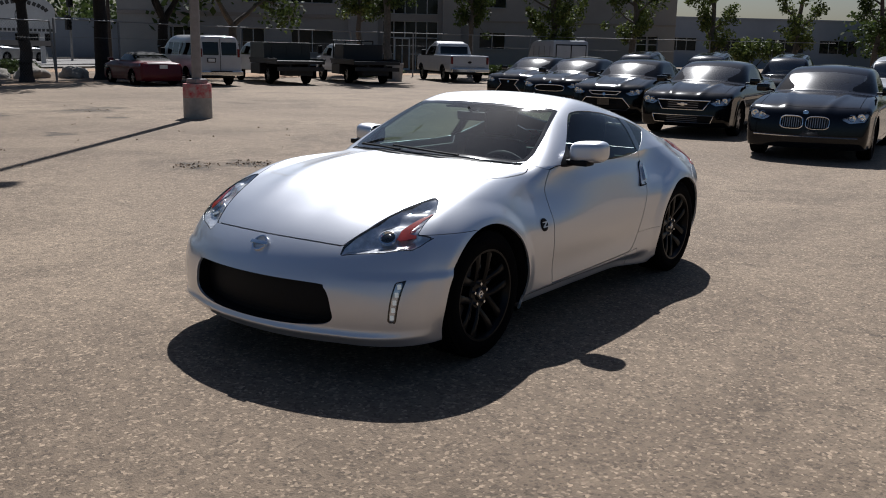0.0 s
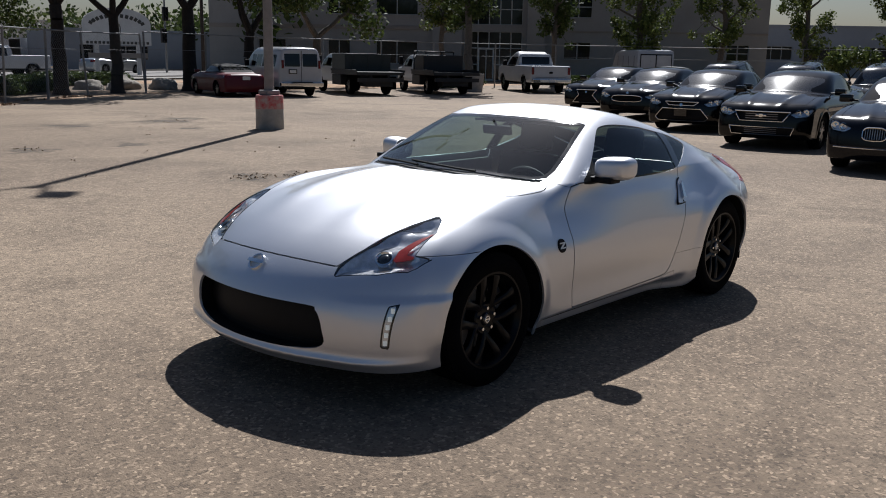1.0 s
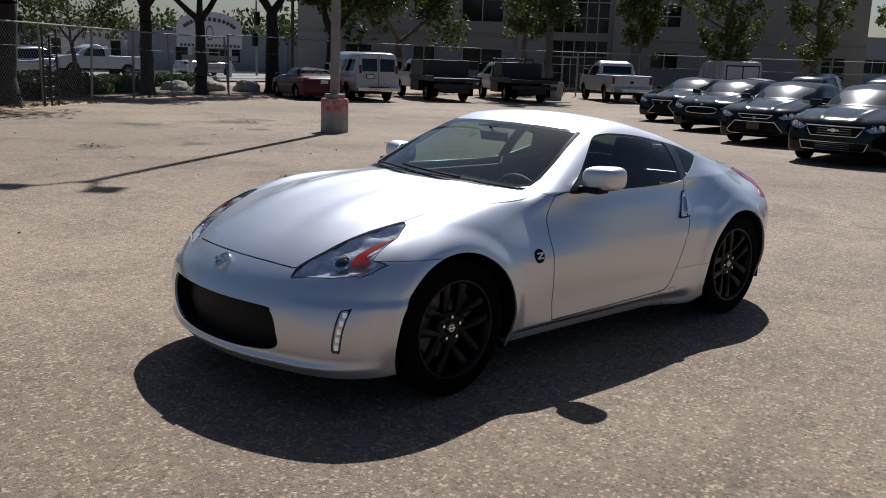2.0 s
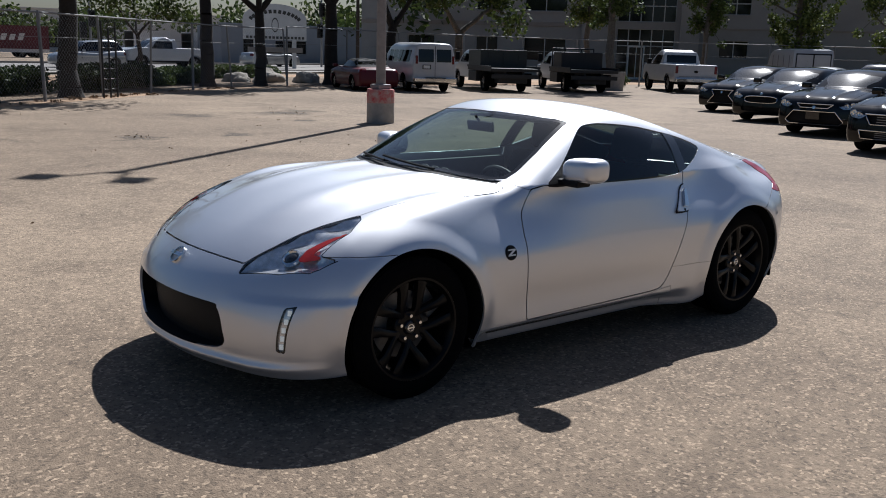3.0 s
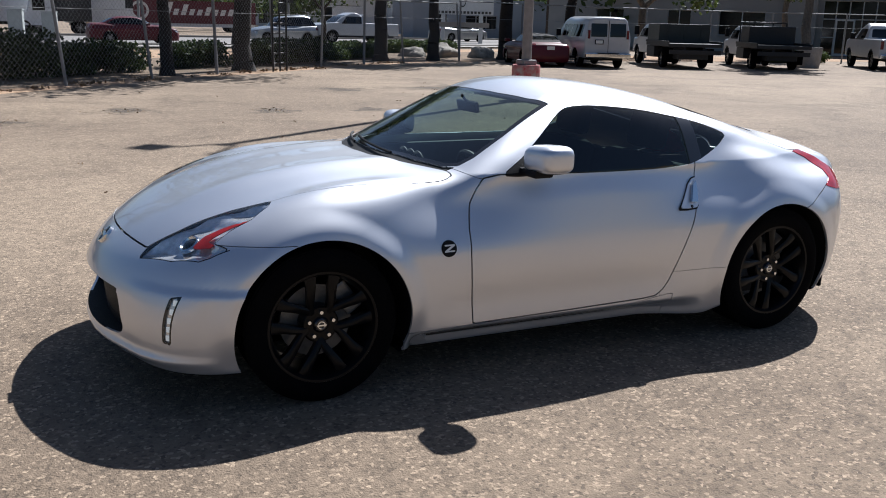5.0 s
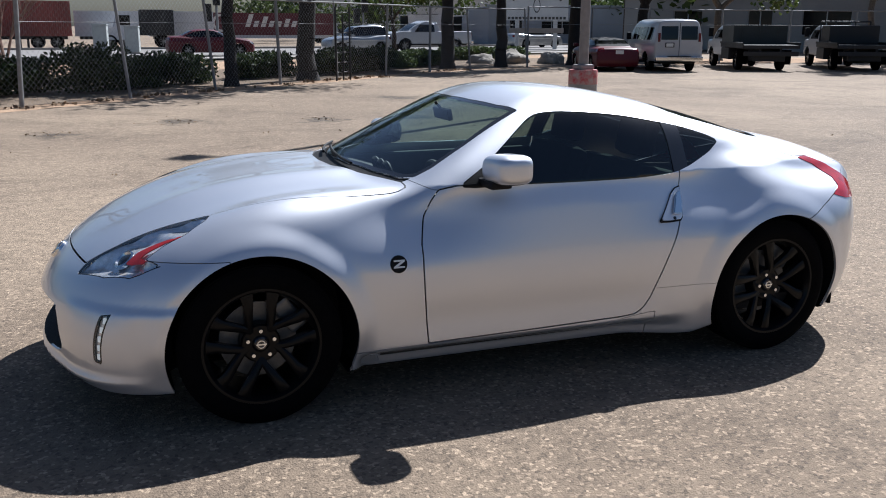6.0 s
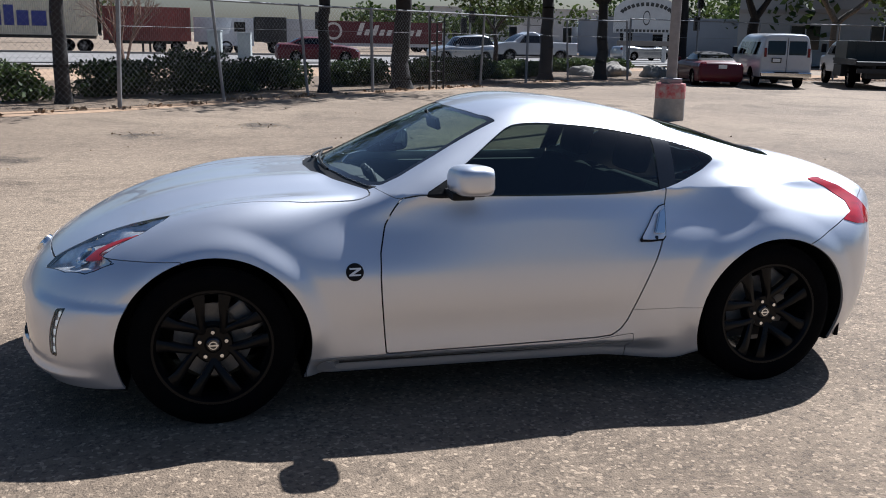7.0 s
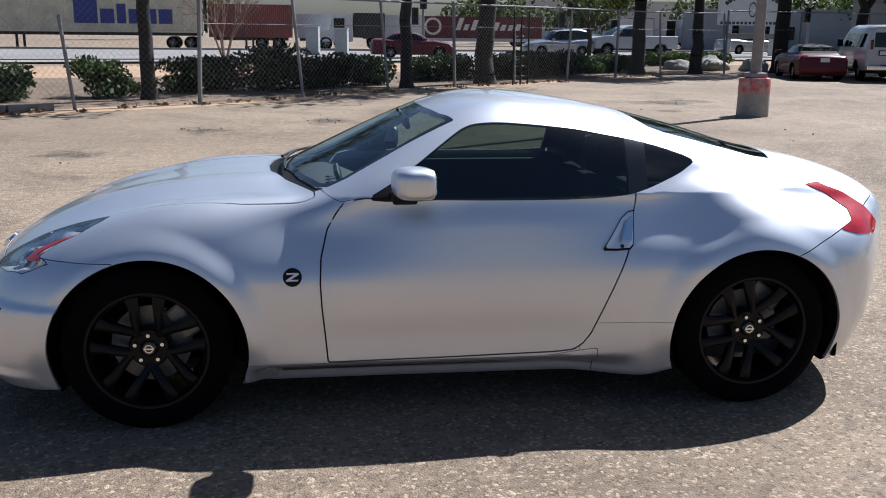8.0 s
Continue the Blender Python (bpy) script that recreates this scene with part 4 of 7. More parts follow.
    for y in (-0.36, 0.36):
        bm = boxed((-0.52, -0.26, 0.26), (0.05, 0.26, 0.46), 0.06, pose(0, y, 0))
        st = part("seat", bm, SEAT_CLOTH, car, "dark cloth sports seat", smooth=True)
        bm = boxed((-0.075, -0.25, 0.0), (0.075, 0.25, 0.60), 0.06, pose(-0.56, y, 0.36, 0, -16, 0))
        part("backrest", bm, SEAT_CLOTH, st, smooth=True)
        bm = boxed((-0.05, -0.13, 0.0), (0.05, 0.13, 0.20), 0.04, pose(-0.755, y, 0.955, 0, -12, 0))
        part("headrest", bm, SEAT_CLOTH, st, smooth=True)
    part("rear_bulkhead", boxed((-1.02, -0.70, 0.26), (-0.96, 0.70, 0.86), 0.02), CABIN, car)
    part("luggage_floor", boxed((-1.75, -0.62, 0.72), (-1.02, 0.62, 0.76), 0.01), CABIN, car)
    for s in (1, -1):
        part("door_lining", boxed((-0.70, 0.725 * s - 0.02, 0.28), (0.50, 0.725 * s + 0.02, 0.88), 0.015), PALE_CABIN, car, "grey inner door panel")
    bm = boxed((-0.012, -0.11, -0.03), (0.012, 0.11, 0.03), 0.01, pose(0.16, 0.0, 1.165, 0, 12, 0))
    im = part("inside_mirror", bm, BLACK_PLASTIC, car)
    bm = bmesh.new()
    rod(bm, (0.16, 0, 1.18), (0.20, 0, 1.225), 0.008, seg=6)
    part("mirror_stalk", bm, BLACK_PLASTIC, im)
    part("headliner", boxed((-0.62, -0.38, 1.195), (-0.08, 0.38, 1.205), 0.0), PALE_CABIN, car)
    part("engine_block", boxed((0.9, -0.45, 0.25), (1.75, 0.45, 0.70), 0.05), BLACK_PLASTIC, car)


coupe_details(coupe_car)


# ---- other vehicles ----
class Form:
    """A closed form with the lengths that its parts hang on."""
    def __init__(self, f, nose, tail, base, wide):
        self.f, self.nose, self.tail, self.base, self.wide = f, nose, tail, base, wide

    def __call__(self, x, y, z):
        return self.f(x, y, z)


def saloon_form(front=0.95, rear=1.15, base=2.85, wide=0.925, high=1.46, tail_high=1.08, roof_end=-1.05, screen_x=0.98, nose_high=0.76):
    hf, hr = base / 2, -base / 2
    nx, tx = hf + front, hr - rear
    top = curve((tx - 0.3, tail_high - 0.10), (tx + 0.1, tail_high - 0.02), (tx + 0.6, tail_high + 0.01), (-0.6, 1.0), (0.3, 1.0), (1.0, 1.03), (nx - 0.7, 0.95), (nx - 0.25, nose_high + 0.09), (nx, nose_high), (nx + 0.3, nose_high - 0.12))
    roof = curve((tx - 0.3, tail_high - 0.4), (roof_end - 1.15, tail_high - 0.12), (roof_end - 0.75, tail_high + 0.03), (roof_end - 0.35, high - 0.15), (roof_end + 0.05, high - 0.03), (-0.35, high), (0.15, high - 0.05), (screen_x - 0.42, high - 0.21), (screen_x, 1.0), (screen_x + 0.4, 0.78), (nx, 0.4))
    nose = curve((0.1, nx - 0.12), (0.25, nx - 0.02), (0.45, nx), (0.62, nx - 0.02), (0.78, nx - 0.10), (0.95, nx - 0.35), (1.2, nx - 0.9))
    tail = curve((0.1, tx + 0.15), (0.3, tx + 0.02), (0.6, tx), (0.9, tx + 0.05), (1.1, tx + 0.14), (1.4, tx + 0.35))
    tuck = curve((0.1, 0.06), (0.25, 0.02), (0.5, 0.0), (0.7, 0.005), (0.9, 0.04), (1.05, 0.12), (1.3, 0.3))

    def form(x, y, z):
        a = np.abs(y)
        w = wide - 0.05 * ramp(x, hf, nx) - 0.05 * ramp(-x, -hr, -tx)
        side = w - tuck(z) + 0.014 * ramp(z, 0.70, 0.76) * (1 - ramp(z, 0.78, 0.90))
        for h in (hf, hr):
            side = side + 0.012 * (1 - ramp(np.hypot(x - h, z - 0.34), 0.38, 0.46))
        crease = 0.016 * np.exp(-(((a - 0.30 - 0.12 * ramp(nx - x, 0.0, 1.2)) / 0.07) ** 2)) * ramp(x, 0.9, 1.1)
        f = smax((a - side) * 0.97, (z - top(x) - crease + 0.06 * (a / wide) ** 2) * 0.95, 0.07)
        f = smax(f, (x - nose(z) + 0.26 * a**2.4) * 0.85, 0.08)
        f = smax(f, (tail(z) + 0.18 * a**2.4 - x) * 0.85, 0.12)
        f = np.maximum(f, 0.2 - z)
        xs = x + 0.25 * a**2 * ramp(x, -0.4, 0.4)
        cy = wide - 0.10 - 0.10 * ramp(-x, 0.5, 1.9) - 0.05 * ramp(x, 0.3, 1.2) - 0.42 * np.clip(z - 1.0, 0, None)
        c = smax((z - roof(xs) + 0.05 * (a / 0.6) ** 2) * 0.85, (a - cy) * 0.9, 0.10)
        c = np.maximum(np.maximum(c, 0.6 - z), (tail(z) + 0.1 - x))
        return smin(f, c, 0.04)
    return Form(form, nx, tx, base, wide)


def saloon_sheets(form, cell=0.032, suv=False, high=1.46, screen_x=0.98, roof_end=-1.05):
    """The sheets that every car of this form shares."""
    b = net(form, (form.tail - 0.2, -1.1, 0.12), (form.nose + 0.2, 1.1, high + 0.1), cell, 2)
    h = form.base / 2
    _, b = cut(b, lambda p: np.maximum(np.minimum(np.hypot(p[:, 0] - h, p[:, 2] - 0.33), np.hypot(p[:, 0] + h, p[:, 2] - 0.33)) - 0.375, 0.5 - np.abs(p[:, 1])))
    back = roof_end - (0.15 if not suv else 0.35)
    glass_outline = blob([(screen_x - 0.18, 1.035), (0.0, 1.035), (-0.9, 1.045), (back - 0.28, 1.09), (back - 0.10, 1.20), (back + 0.25, high - 0.12), (-0.3, high - 0.085), (0.10, high - 0.11), (screen_x - 0.55, high - 0.24)], steps=3)
    side, b = cut(b, both(lambda x, a, z: np.maximum(inside(glass_outline, x, z), 0.45 - a)))
    screen, b = cut(b, both(lambda x, a, z: np.maximum.reduce([screen_x - 0.62 - x - 0.22 * a**2, a - 0.66 + 0.10 * ramp(z, 1.1, 1.4), 1.045 - z])))
    rearw, b = cut(b, both(lambda x, a, z: np.maximum.reduce([x - roof_end + 0.02, a - 0.60, 1.12 - z, z - high + 0.10])))
    return {"side": side, "screen": screen, "rear": rearw, "body": b}


def rounded_ring(form, outline, r=0.008, push=0.004):
    """A thin bright tube along an outline (y, z) laid on a car's nose."""
    pts = []
    o = np.array(outline, float)
    for (y0, z0), (y1, z1) in zip(o, np.roll(o, -1, 0)):
        n = max(1, int(math.hypot(y1 - y0, z1 - z0) / 0.06))
        for k in range(n):
            pts.append((y0 + (y1 - y0) * k / n, z0 + (z1 - z0) * k / n))
    bm = bmesh.new()
    p3 = [Vector((nose_at(form, y, z) + push, y, z)) for y, z in pts]
    for a, b in zip(p3, p3[1:] + p3[:1]):
        rod(bm, a, b, r, seg=5)
    return bm


def nose_at(form, y, z):
    lo, hi = 1.2, form.nose + 0.3
    for _ in range(30):
        m = (lo + hi) / 2
        if form(np.array([m]), np.array([y]), np.array([z]))[0] < 0:
            lo = m
        else:
            hi = m
    return lo


SIMPLE_RIM = mat("alloy_rim", (0.30, 0.30, 0.31), 0.3, 0.9, vary=0.2, scale=20)
BLACK_PAINT = mat("black_car_paint", (0.004, 0.004, 0.005), 0.10, 0.0, spec=0.22, coat=0.25, vary=0.3, scale=2)
BLUE_BLACK_PAINT = mat("blue_black_car_paint", (0.004, 0.005, 0.009), 0.10, 0.0, spec=0.22, coat=0.25, vary=0.3, scale=2)
RED_PAINT = mat("dark_red_car_paint", (0.085, 0.003, 0.010), 0.5, 0.0, spec=0.3, coat=0.15, vary=0.25, scale=2)
GREY_PAINT = mat("silver_grey_car_paint", (0.38, 0.39, 0.40), 0.3, 0.6, coat=0.8, vary=0.2, scale=2)
WHITE_PAINT = mat("white_car_paint", (0.42, 0.43, 0.45), 0.3, coat=0.5, vary=0.1, scale=2)
CAR_GLASS = glass("car_glass", (0.04, 0.045, 0.05), 0.03, 0.05)
SCREEN_GLASS = glass("car_windscreen", (0.50, 0.55, 0.53), 0.04, 0.20, 0.30, 0.20)
PLATE_WHITE = mat("plate_white", (0.62, 0.63, 0.62), 0.4, vary=0.15, scale=30)
SOFT_TOP = mat("black_canvas", (0.012, 0.012, 0.013), 0.9, vary=0.4, scale=20, bump=0.4, bump_scale=300)

_wheel_mesh = {}
NOSE_TOP = 0.775


def simple_wheel(parent, x, y, z, s, r=0.33, spokes=5, rim=None):
    rim = rim or SIMPLE_RIM
    wh = new("wheel")
    wh.parent = parent
    wh.matrix_basis = pose(x, y, z) @ pose(0, 0, 0, -90 * s, 0, 0)
    key = (r, spokes, rim.name)
    if key not in _wheel_mesh:
        w, rr = 0.11, r * 0.68
        bm = bmesh.new()
        lathe(bm, [(rr, -w), (r - 0.03, -w), (r - 0.005, -w + 0.02), (r, 0), (r - 0.005, w - 0.02), (r - 0.03, w), (rr + 0.01, w), (rr - 0.01, w * 0.8)], 36)
        ty = part("tyre", bm, RUBBER, wh, smooth=True)
        bm = bmesh.new()
        lathe(bm, [(rr, w * 0.85), (rr - 0.02, w * 0.8), (rr - 0.03, w * 0.2), (0.06, w * 0.1), (0.001, w * 0.1)], 36)
        bk = part("rim", bm, BLACK_PLASTIC if spokes else rim, wh, smooth=True)
        bm = bmesh.new()
        for k in range(spokes * 2):
            a = math.pi * k / spokes + (0.12 if k % 2 else -0.12)
            box(bm, (0.03, -0.014, w * 0.55), (rr - 0.005, 0.014, w * 0.8), m=pose(0, 0, 0, 0, 0, math.degrees(a)))
        lathe(bm, [(0.001, w * 0.85), (0.06, w * 0.85), (0.07, w * 0.5)], 20)
        sp = part("spokes", bm, rim, wh)
        _wheel_mesh[key] = (ty.data, bk.data, sp.data)
    else:
        for nm, d in zip(("tyre", "rim", "spokes"), _wheel_mesh[key]):
            new(nm, d).parent = wh
    return wh


def oval(cy, cz, w, h, n=20, power=3.0):
    out = []
    for k in range(n):
        t = 2 * math.pi * k / n
        c, s = math.cos(t), math.sin(t)
        out.append((cy + w * math.copysign(abs(c) ** (2 / power), c), cz + h * math.copysign(abs(s) ** (2 / power), s)))
    return out


def saloon(m, form, sheets, paint, label, face="", group="", category="car", size=(1, 1, 1), top=None, wheel_r=0.33, seats=True):
    car = thing("parked_car" if "parked" in label else "road_car", m @ Matrix.Diagonal((*size, 1)), label, category, group)
    nx, tx, hb = form.nose, form.tail, form.base / 2
    b = sheets["body"]
    lampo = [(0.50, NOSE_TOP - 0.105), (0.86, NOSE_TOP + 0.02), (0.90, NOSE_TOP - 0.04), (0.84, NOSE_TOP - 0.135), (0.62, NOSE_TOP - 0.165)]
    lamp, b = cut(b, both(lambda x, a, z: np.maximum(inside(lampo, a, z), nx - 0.75 - x)))
    for h in halves(lamp):
        ob = panel("headlight", h, form, LENS, car, "clear headlight", flange=0.01)
        ob.visible_shadow = False
        p, t = h
        n = gradient(form, p)
        n /= np.linalg.norm(n, axis=1, keepdims=True)
        link_mesh("lamp_housing", p - n * 0.035, t, LAMP_BOWL, ob)
        side_sign = 1 if p[:, 1].mean() > 0 else -1
        for yy, rr in ((0.645, 0.055), (0.765, 0.062)) if face else ():
            z = NOSE_TOP - 0.085 + 0.10 * (yy - 0.645)
            bm = bmesh.new()
            lathe(bm, [(rr, 0.0), (rr, 0.022), (rr * 0.86, 0.026), (rr * 0.78, 0.008), (rr * 0.3, 0.004), (0.0005, 0.012)], 20, pose(nose_at(form, yy, z) - 0.036, yy * side_sign, z, 0, 90, 0))
            part("lamp_reflector", bm, CHROME, ob, "round chrome reflector", smooth=True)
    tl, b = cut(b, both(lambda x, a, z: np.maximum.reduce([x - tx - 0.35, 0.55 - a, np.abs(z - 0.90) - 0.09])))
    for h in halves(tl):
        panel("tail_light", h, form, DIM_RED_LENS, car, flange=0)
    # mouth of each make's own shape
    holes = {"twin": [oval(-0.185, 0.60, 0.165, 0.095, power=3.4), oval(0.185, 0.60, 0.165, 0.095, power=3.4)],
             "wide": [[(-0.52, 0.70), (0.52, 0.70), (0.40, 0.53), (-0.40, 0.53)], [(-0.60, 0.42), (0.60, 0.42), (0.55, 0.28), (-0.55, 0.28)]],
             "low": [[(-0.46, 0.545), (0.46, 0.545), (0.64, 0.34), (0.56, 0.27), (-0.56, 0.27), (-0.64, 0.34)], [(-0.40, 0.70), (0.40, 0.70), (0.30, 0.62), (-0.30, 0.62)]],
             "tiger": [oval(0, 0.60, 0.45, 0.085, power=3.2), [(-0.55, 0.40), (0.55, 0.40), (0.5, 0.29), (-0.5, 0.29)]],
             "spindle": [[(-0.36, 0.70), (0.36, 0.70), (0.24, 0.54), (0.46, 0.30), (-0.46, 0.30), (-0.24, 0.54)]]}.get(face, [])
    for k, o in enumerate(holes):
        mouth, b = cut(b, lambda p, o=o: np.maximum(inside(o, p[:, 1], p[:, 2]), 1.2 - p[:, 0]))
        p, t = mouth
        q = p.copy()
        q[:, 0] -= 0.06
        link_mesh("grille_back", q, t, BLACK_PLASTIC, car)
        if face != "tiger" or k == 0:
            part("grille_frame", rounded_ring(form, o, 0.010 if k == 0 or face == "wide" else 0.007), CHROME, car, "chrome grille frame")
        ys = [v[0] for v in o]
        zs = [v[1] for v in o]
        if face == "twin":
            for j in range(9):
                y = min(ys) + (max(ys) - min(ys)) * (j + 1) / 10
                bm = bmesh.new()
                hh = 0.078
                rod(bm, (nose_at(form, y, 0.60 - hh) - 0.02, y, 0.60 - hh), (nose_at(form, y, 0.60 + hh) - 0.02, y, 0.60 + hh), 0.006, seg=5)
                part("grille_bar", bm, SILVER_TRIM, car)
        else:
            for j in range(3):
                z = min(zs) + (max(zs) - min(zs)) * (j + 1) / 4
                wy = 0.30 if face in ("wide", "low", "spindle") else 0.34
                bm = bmesh.new()
                for a0 in range(6):
                    y0, y1 = -wy + a0 * wy / 3, -wy + (a0 + 1) * wy / 3
                    rod(bm, (nose_at(form, y0, z) - 0.02, y0, z), (nose_at(form, y1, z) - 0.02, y1, z), 0.007, seg=5)
                part("grille_bar", bm, SILVER_TRIM if face == "wide" else BLACK_PLASTIC, car)
    if face:
        bm = bmesh.new()
        z = 0.745 if face in ("twin", "tiger") else 0.63
        x = nose_at(form, 0, z)
        if face == "wide":
            box(bm, (x - 0.005, -0.10, z - 0.018), (x + 0.015, 0.10, z + 0.018), 0.008)
            box(bm, (x - 0.005, -0.035, z - 0.034), (x + 0.016, 0.035, z + 0.034), 0.008)
        else:
            lathe(bm, [(0.0005, 0.012), (0.035, 0.010), (0.042, 0.0)], 20, pose(x, 0, z, 0, 80, 0))
        part("badge", bm, CHROME, car, "plain chrome badge")
    if face == "twin":
        bm = bmesh.new()
        for j in range(10):
            y0, y1 = -0.75 + 0.15 * j, -0.60 + 0.15 * j
            rod(bm, (nose_at(form, y0, 0.385) + 0.004, y0, 0.385), (nose_at(form, y1, 0.385) + 0.004, y1, 0.385), 0.010, seg=5)
        part("bumper_strip", bm, CHROME, car, "chrome bumper strip")
    roof = None
    if top:
        roof, b = cut(b, lambda p: 1.03 - p[:, 2])
        panel("soft_top", roof, form, top, car, "black canvas soft top", flange=0)
    doorsplit, rest = cut(b, both(lambda x, a, z: np.maximum.reduce([np.abs(x - 0.02) - 1.02 + 0.02, z - 1.04, 0.30 - z, 0.4 - a])))
    _, rest = cut(rest, both(lambda x, a, z: np.maximum.reduce([np.abs(x - 0.02) - 1.006, z - 1.044, 0.294 - z, 0.4 - a])))
    fr, bk = cut(doorsplit, lambda p: -0.05 - p[:, 0])
    for q in (fr, bk):
        for h in halves(q):
            panel("door", h, form, paint, car, flange=0)
    hood, rest = cut(rest, both(lambda x, a, z: np.maximum.reduce([1.06 - x - 0.2 * (0.7 - a), x - nx + 0.20 + 0.25 * a**2, a - 0.72, 0.82 - z]) + 0.004))
    _, rest = cut(rest, both(lambda x, a, z: np.maximum.reduce([1.06 - x - 0.2 * (0.7 - a), x - nx + 0.20 + 0.25 * a**2, a - 0.72, 0.82 - z]) - 0.004))
    panel("hood", hood, form, paint, car, flange=0.01)
    for k, q in enumerate(pieces(rest)):
        if len(q[1]) > 30:
            panel("body" if k == 0 else "body_panel", q, form, paint, car, flange=0.01)
    panel("windscreen", sheets["screen"], form, SCREEN_GLASS, car, flange=0)
    panel("rear_window", sheets["rear"], form, CAR_GLASS, car, flange=0)
    for h in halves(sheets["side"]):
        panel("side_window", h, form, CAR_GLASS, car, flange=0)
        s = 1 if h[0][:, 1].mean() > 0 else -1
        bm = boxed((-0.09, -0.10, -0.07), (0.07, 0.10, 0.06), 0.03, pose(0.62, 0.98 * s, 1.06))
        part("wing_mirror", bm, paint, car, smooth=True)
        bm = bmesh.new()
        rod(bm, (0.60, 0.80 * s, 1.02), (0.62, 0.93 * s, 1.03), 0.02, seg=6)
        part("mirror_arm", bm, BLACK_PLASTIC, car)
    for x in (hb, -hb):
        for s in (1, -1):
            simple_wheel(car, x, (form.wide - 0.125) * s, wheel_r, s, wheel_r)
    part("underbody", boxed((tx + 0.4, -0.70, 0.20), (nx - 0.4, 0.70, 0.34), 0.02), BLACK_PLASTIC, car)
    part("cabin_floor", boxed((tx + 0.5, -0.66, 0.34), (0.9, 0.66, 0.46), 0.02), CABIN, car)
    if seats:
        part("dashboard", boxed((0.55, -0.66, 0.75), (0.98, 0.66, 0.99), 0.05), CABIN, car)
        for y in (-0.36, 0.36):
            bm = boxed((-0.45, -0.25, 0.45), (0.15, 0.25, 0.66), 0.05, pose(0, y, 0))
            box(bm, (-0.60, -0.24, 0.55), (-0.42, 0.24, 1.12), 0.05, pose(0, y, 0))
            box(bm, (-0.62, -0.12, 1.13), (-0.52, 0.12, 1.28), 0.03, pose(0, y, 0))
            part("seat", bm, SEAT_CLOTH, car)
        part("plate", boxed((0, -0.15, -0.075), (0.012, 0.15, 0.075), 0.0, pose(nose_at(form, 0.15, 0.45), 0, 0.45)), GLOSS_BLACK, car) if face in ("low",) else None
    bm = boxed((-0.012, -0.15, -0.075), (0.0, 0.15, 0.075), 0.0, pose(tx - 0.005, 0, 0.80))
    part("rear_plate", bm, PLATE_WHITE, car)
    return car


sedan = saloon_form()
SEDAN = saloon_sheets(sedan)
suv = saloon_form(front=0.90, rear=0.95, base=2.75, wide=0.94, high=1.70, tail_high=1.12, roof_end=-1.75, screen_x=1.0)
SUV = saloon_sheets(suv, 0.036, True, 1.70, 1.0, -1.75)
roadster = saloon_form(front=0.88, rear=1.0, base=2.55, wide=0.86, high=1.37, tail_high=1.0, roof_end=-0.85, screen_x=0.80)
ROADSTER = saloon_sheets(roadster, 0.034, False, 1.37, 0.80, -0.85)

# The angled row: each front-right wheel is one step further along.
for k, (face, paint, size, label) in enumerate((
        ("twin", BLUE_BLACK_PAINT, (1.03, 1.02, 1.0), "parked dark blue-black saloon with twin chrome grilles"),
        ("wide", BLACK_PAINT, (1.03, 1.0, 1.01), "parked glossy black saloon with wide chrome-barred grille"),
        ("low", BLACK_PAINT, (1.0, 0.99, 0.99), "parked glossy black saloon with large low chrome-framed grille"),
        ("tiger", BLACK_PAINT, (0.98, 0.99, 0.98), "parked black saloon with narrow chrome-ringed grille"),
        ("spindle", BLACK_PAINT, (0.97, 0.98, 0.97), "parked black saloon with waisted grille"))):
    fx, fy = -10.45 - 2.62 * k, -1.38 - 2.98 * k
    turn = 6
    c, s = math.cos(radians(turn)), math.sin(radians(turn))
    lx, ly = 1.425 * size[0], -0.86 * size[1]
    saloon(pose(fx - c * lx + s * ly, fy - s * lx - c * ly, 0, 0, 0, turn), sedan, SEDAN, paint, label, face, "dark cars in the row", size=size)
# A second row stands behind.
for x, y, turn, form, sh, paint, label in (
        (-27.5, -2.4, 8, suv, SUV, WHITE_PAINT, "parked white estate car behind the dark saloons"),
        (-27.5, -5.7, 8, suv, SUV, BLACK_PAINT, "parked black off-roader behind the dark saloons"),
        (-28.0, -8.7, 8, suv, SUV, BLACK_PAINT, "parked black off-roader with roof rails"),
        (-28.6, -11.7, 8, suv, SUV, BLUE_BLACK_PAINT, "parked dark off-roader with roof rails"),
        (-30.2, -14.9, 8, sedan, SEDAN, GREY_PAINT, "parked grey saloon in the second row"),
        (-33.5, -1.0, 8, sedan, SEDAN, GREY_PAINT, "parked silver saloon in the far row")):
    saloon(pose(x, y, 0, 0, 0, turn), form, sh, paint, label, "", "cars in the second row", size=(1, 1, 0.95), seats=False)
saloon(pose(-17.1, -27.2, 0, 0, 0, -106), roadster, ROADSTER, RED_PAINT, "parked dark red convertible with black canvas top", "", size=(1, 0.98, 0.88), top=SOFT_TOP, wheel_r=0.31)
# Traffic waiting and passing on the road.
saloon(pose(-4.8, -47.6, 0, 0, 0, 180), sedan, SEDAN, RED_PAINT, "bright dark-red saloon on the road", "", "traffic on the road", size=(0.95, 0.97, 0.97))
saloon(pose(-14.6, -53.5, 0, 0, 0, 6), suv, SUV, GREY_PAINT, "silver people carrier on the road", "", "traffic on the road", size=(0.98, 1, 0.97))
saloon(pose(-31.6, -62.0, 0, 0, 0, 190), sedan, SEDAN, GREY_PAINT, "grey saloon on the road", "", "traffic on the road")


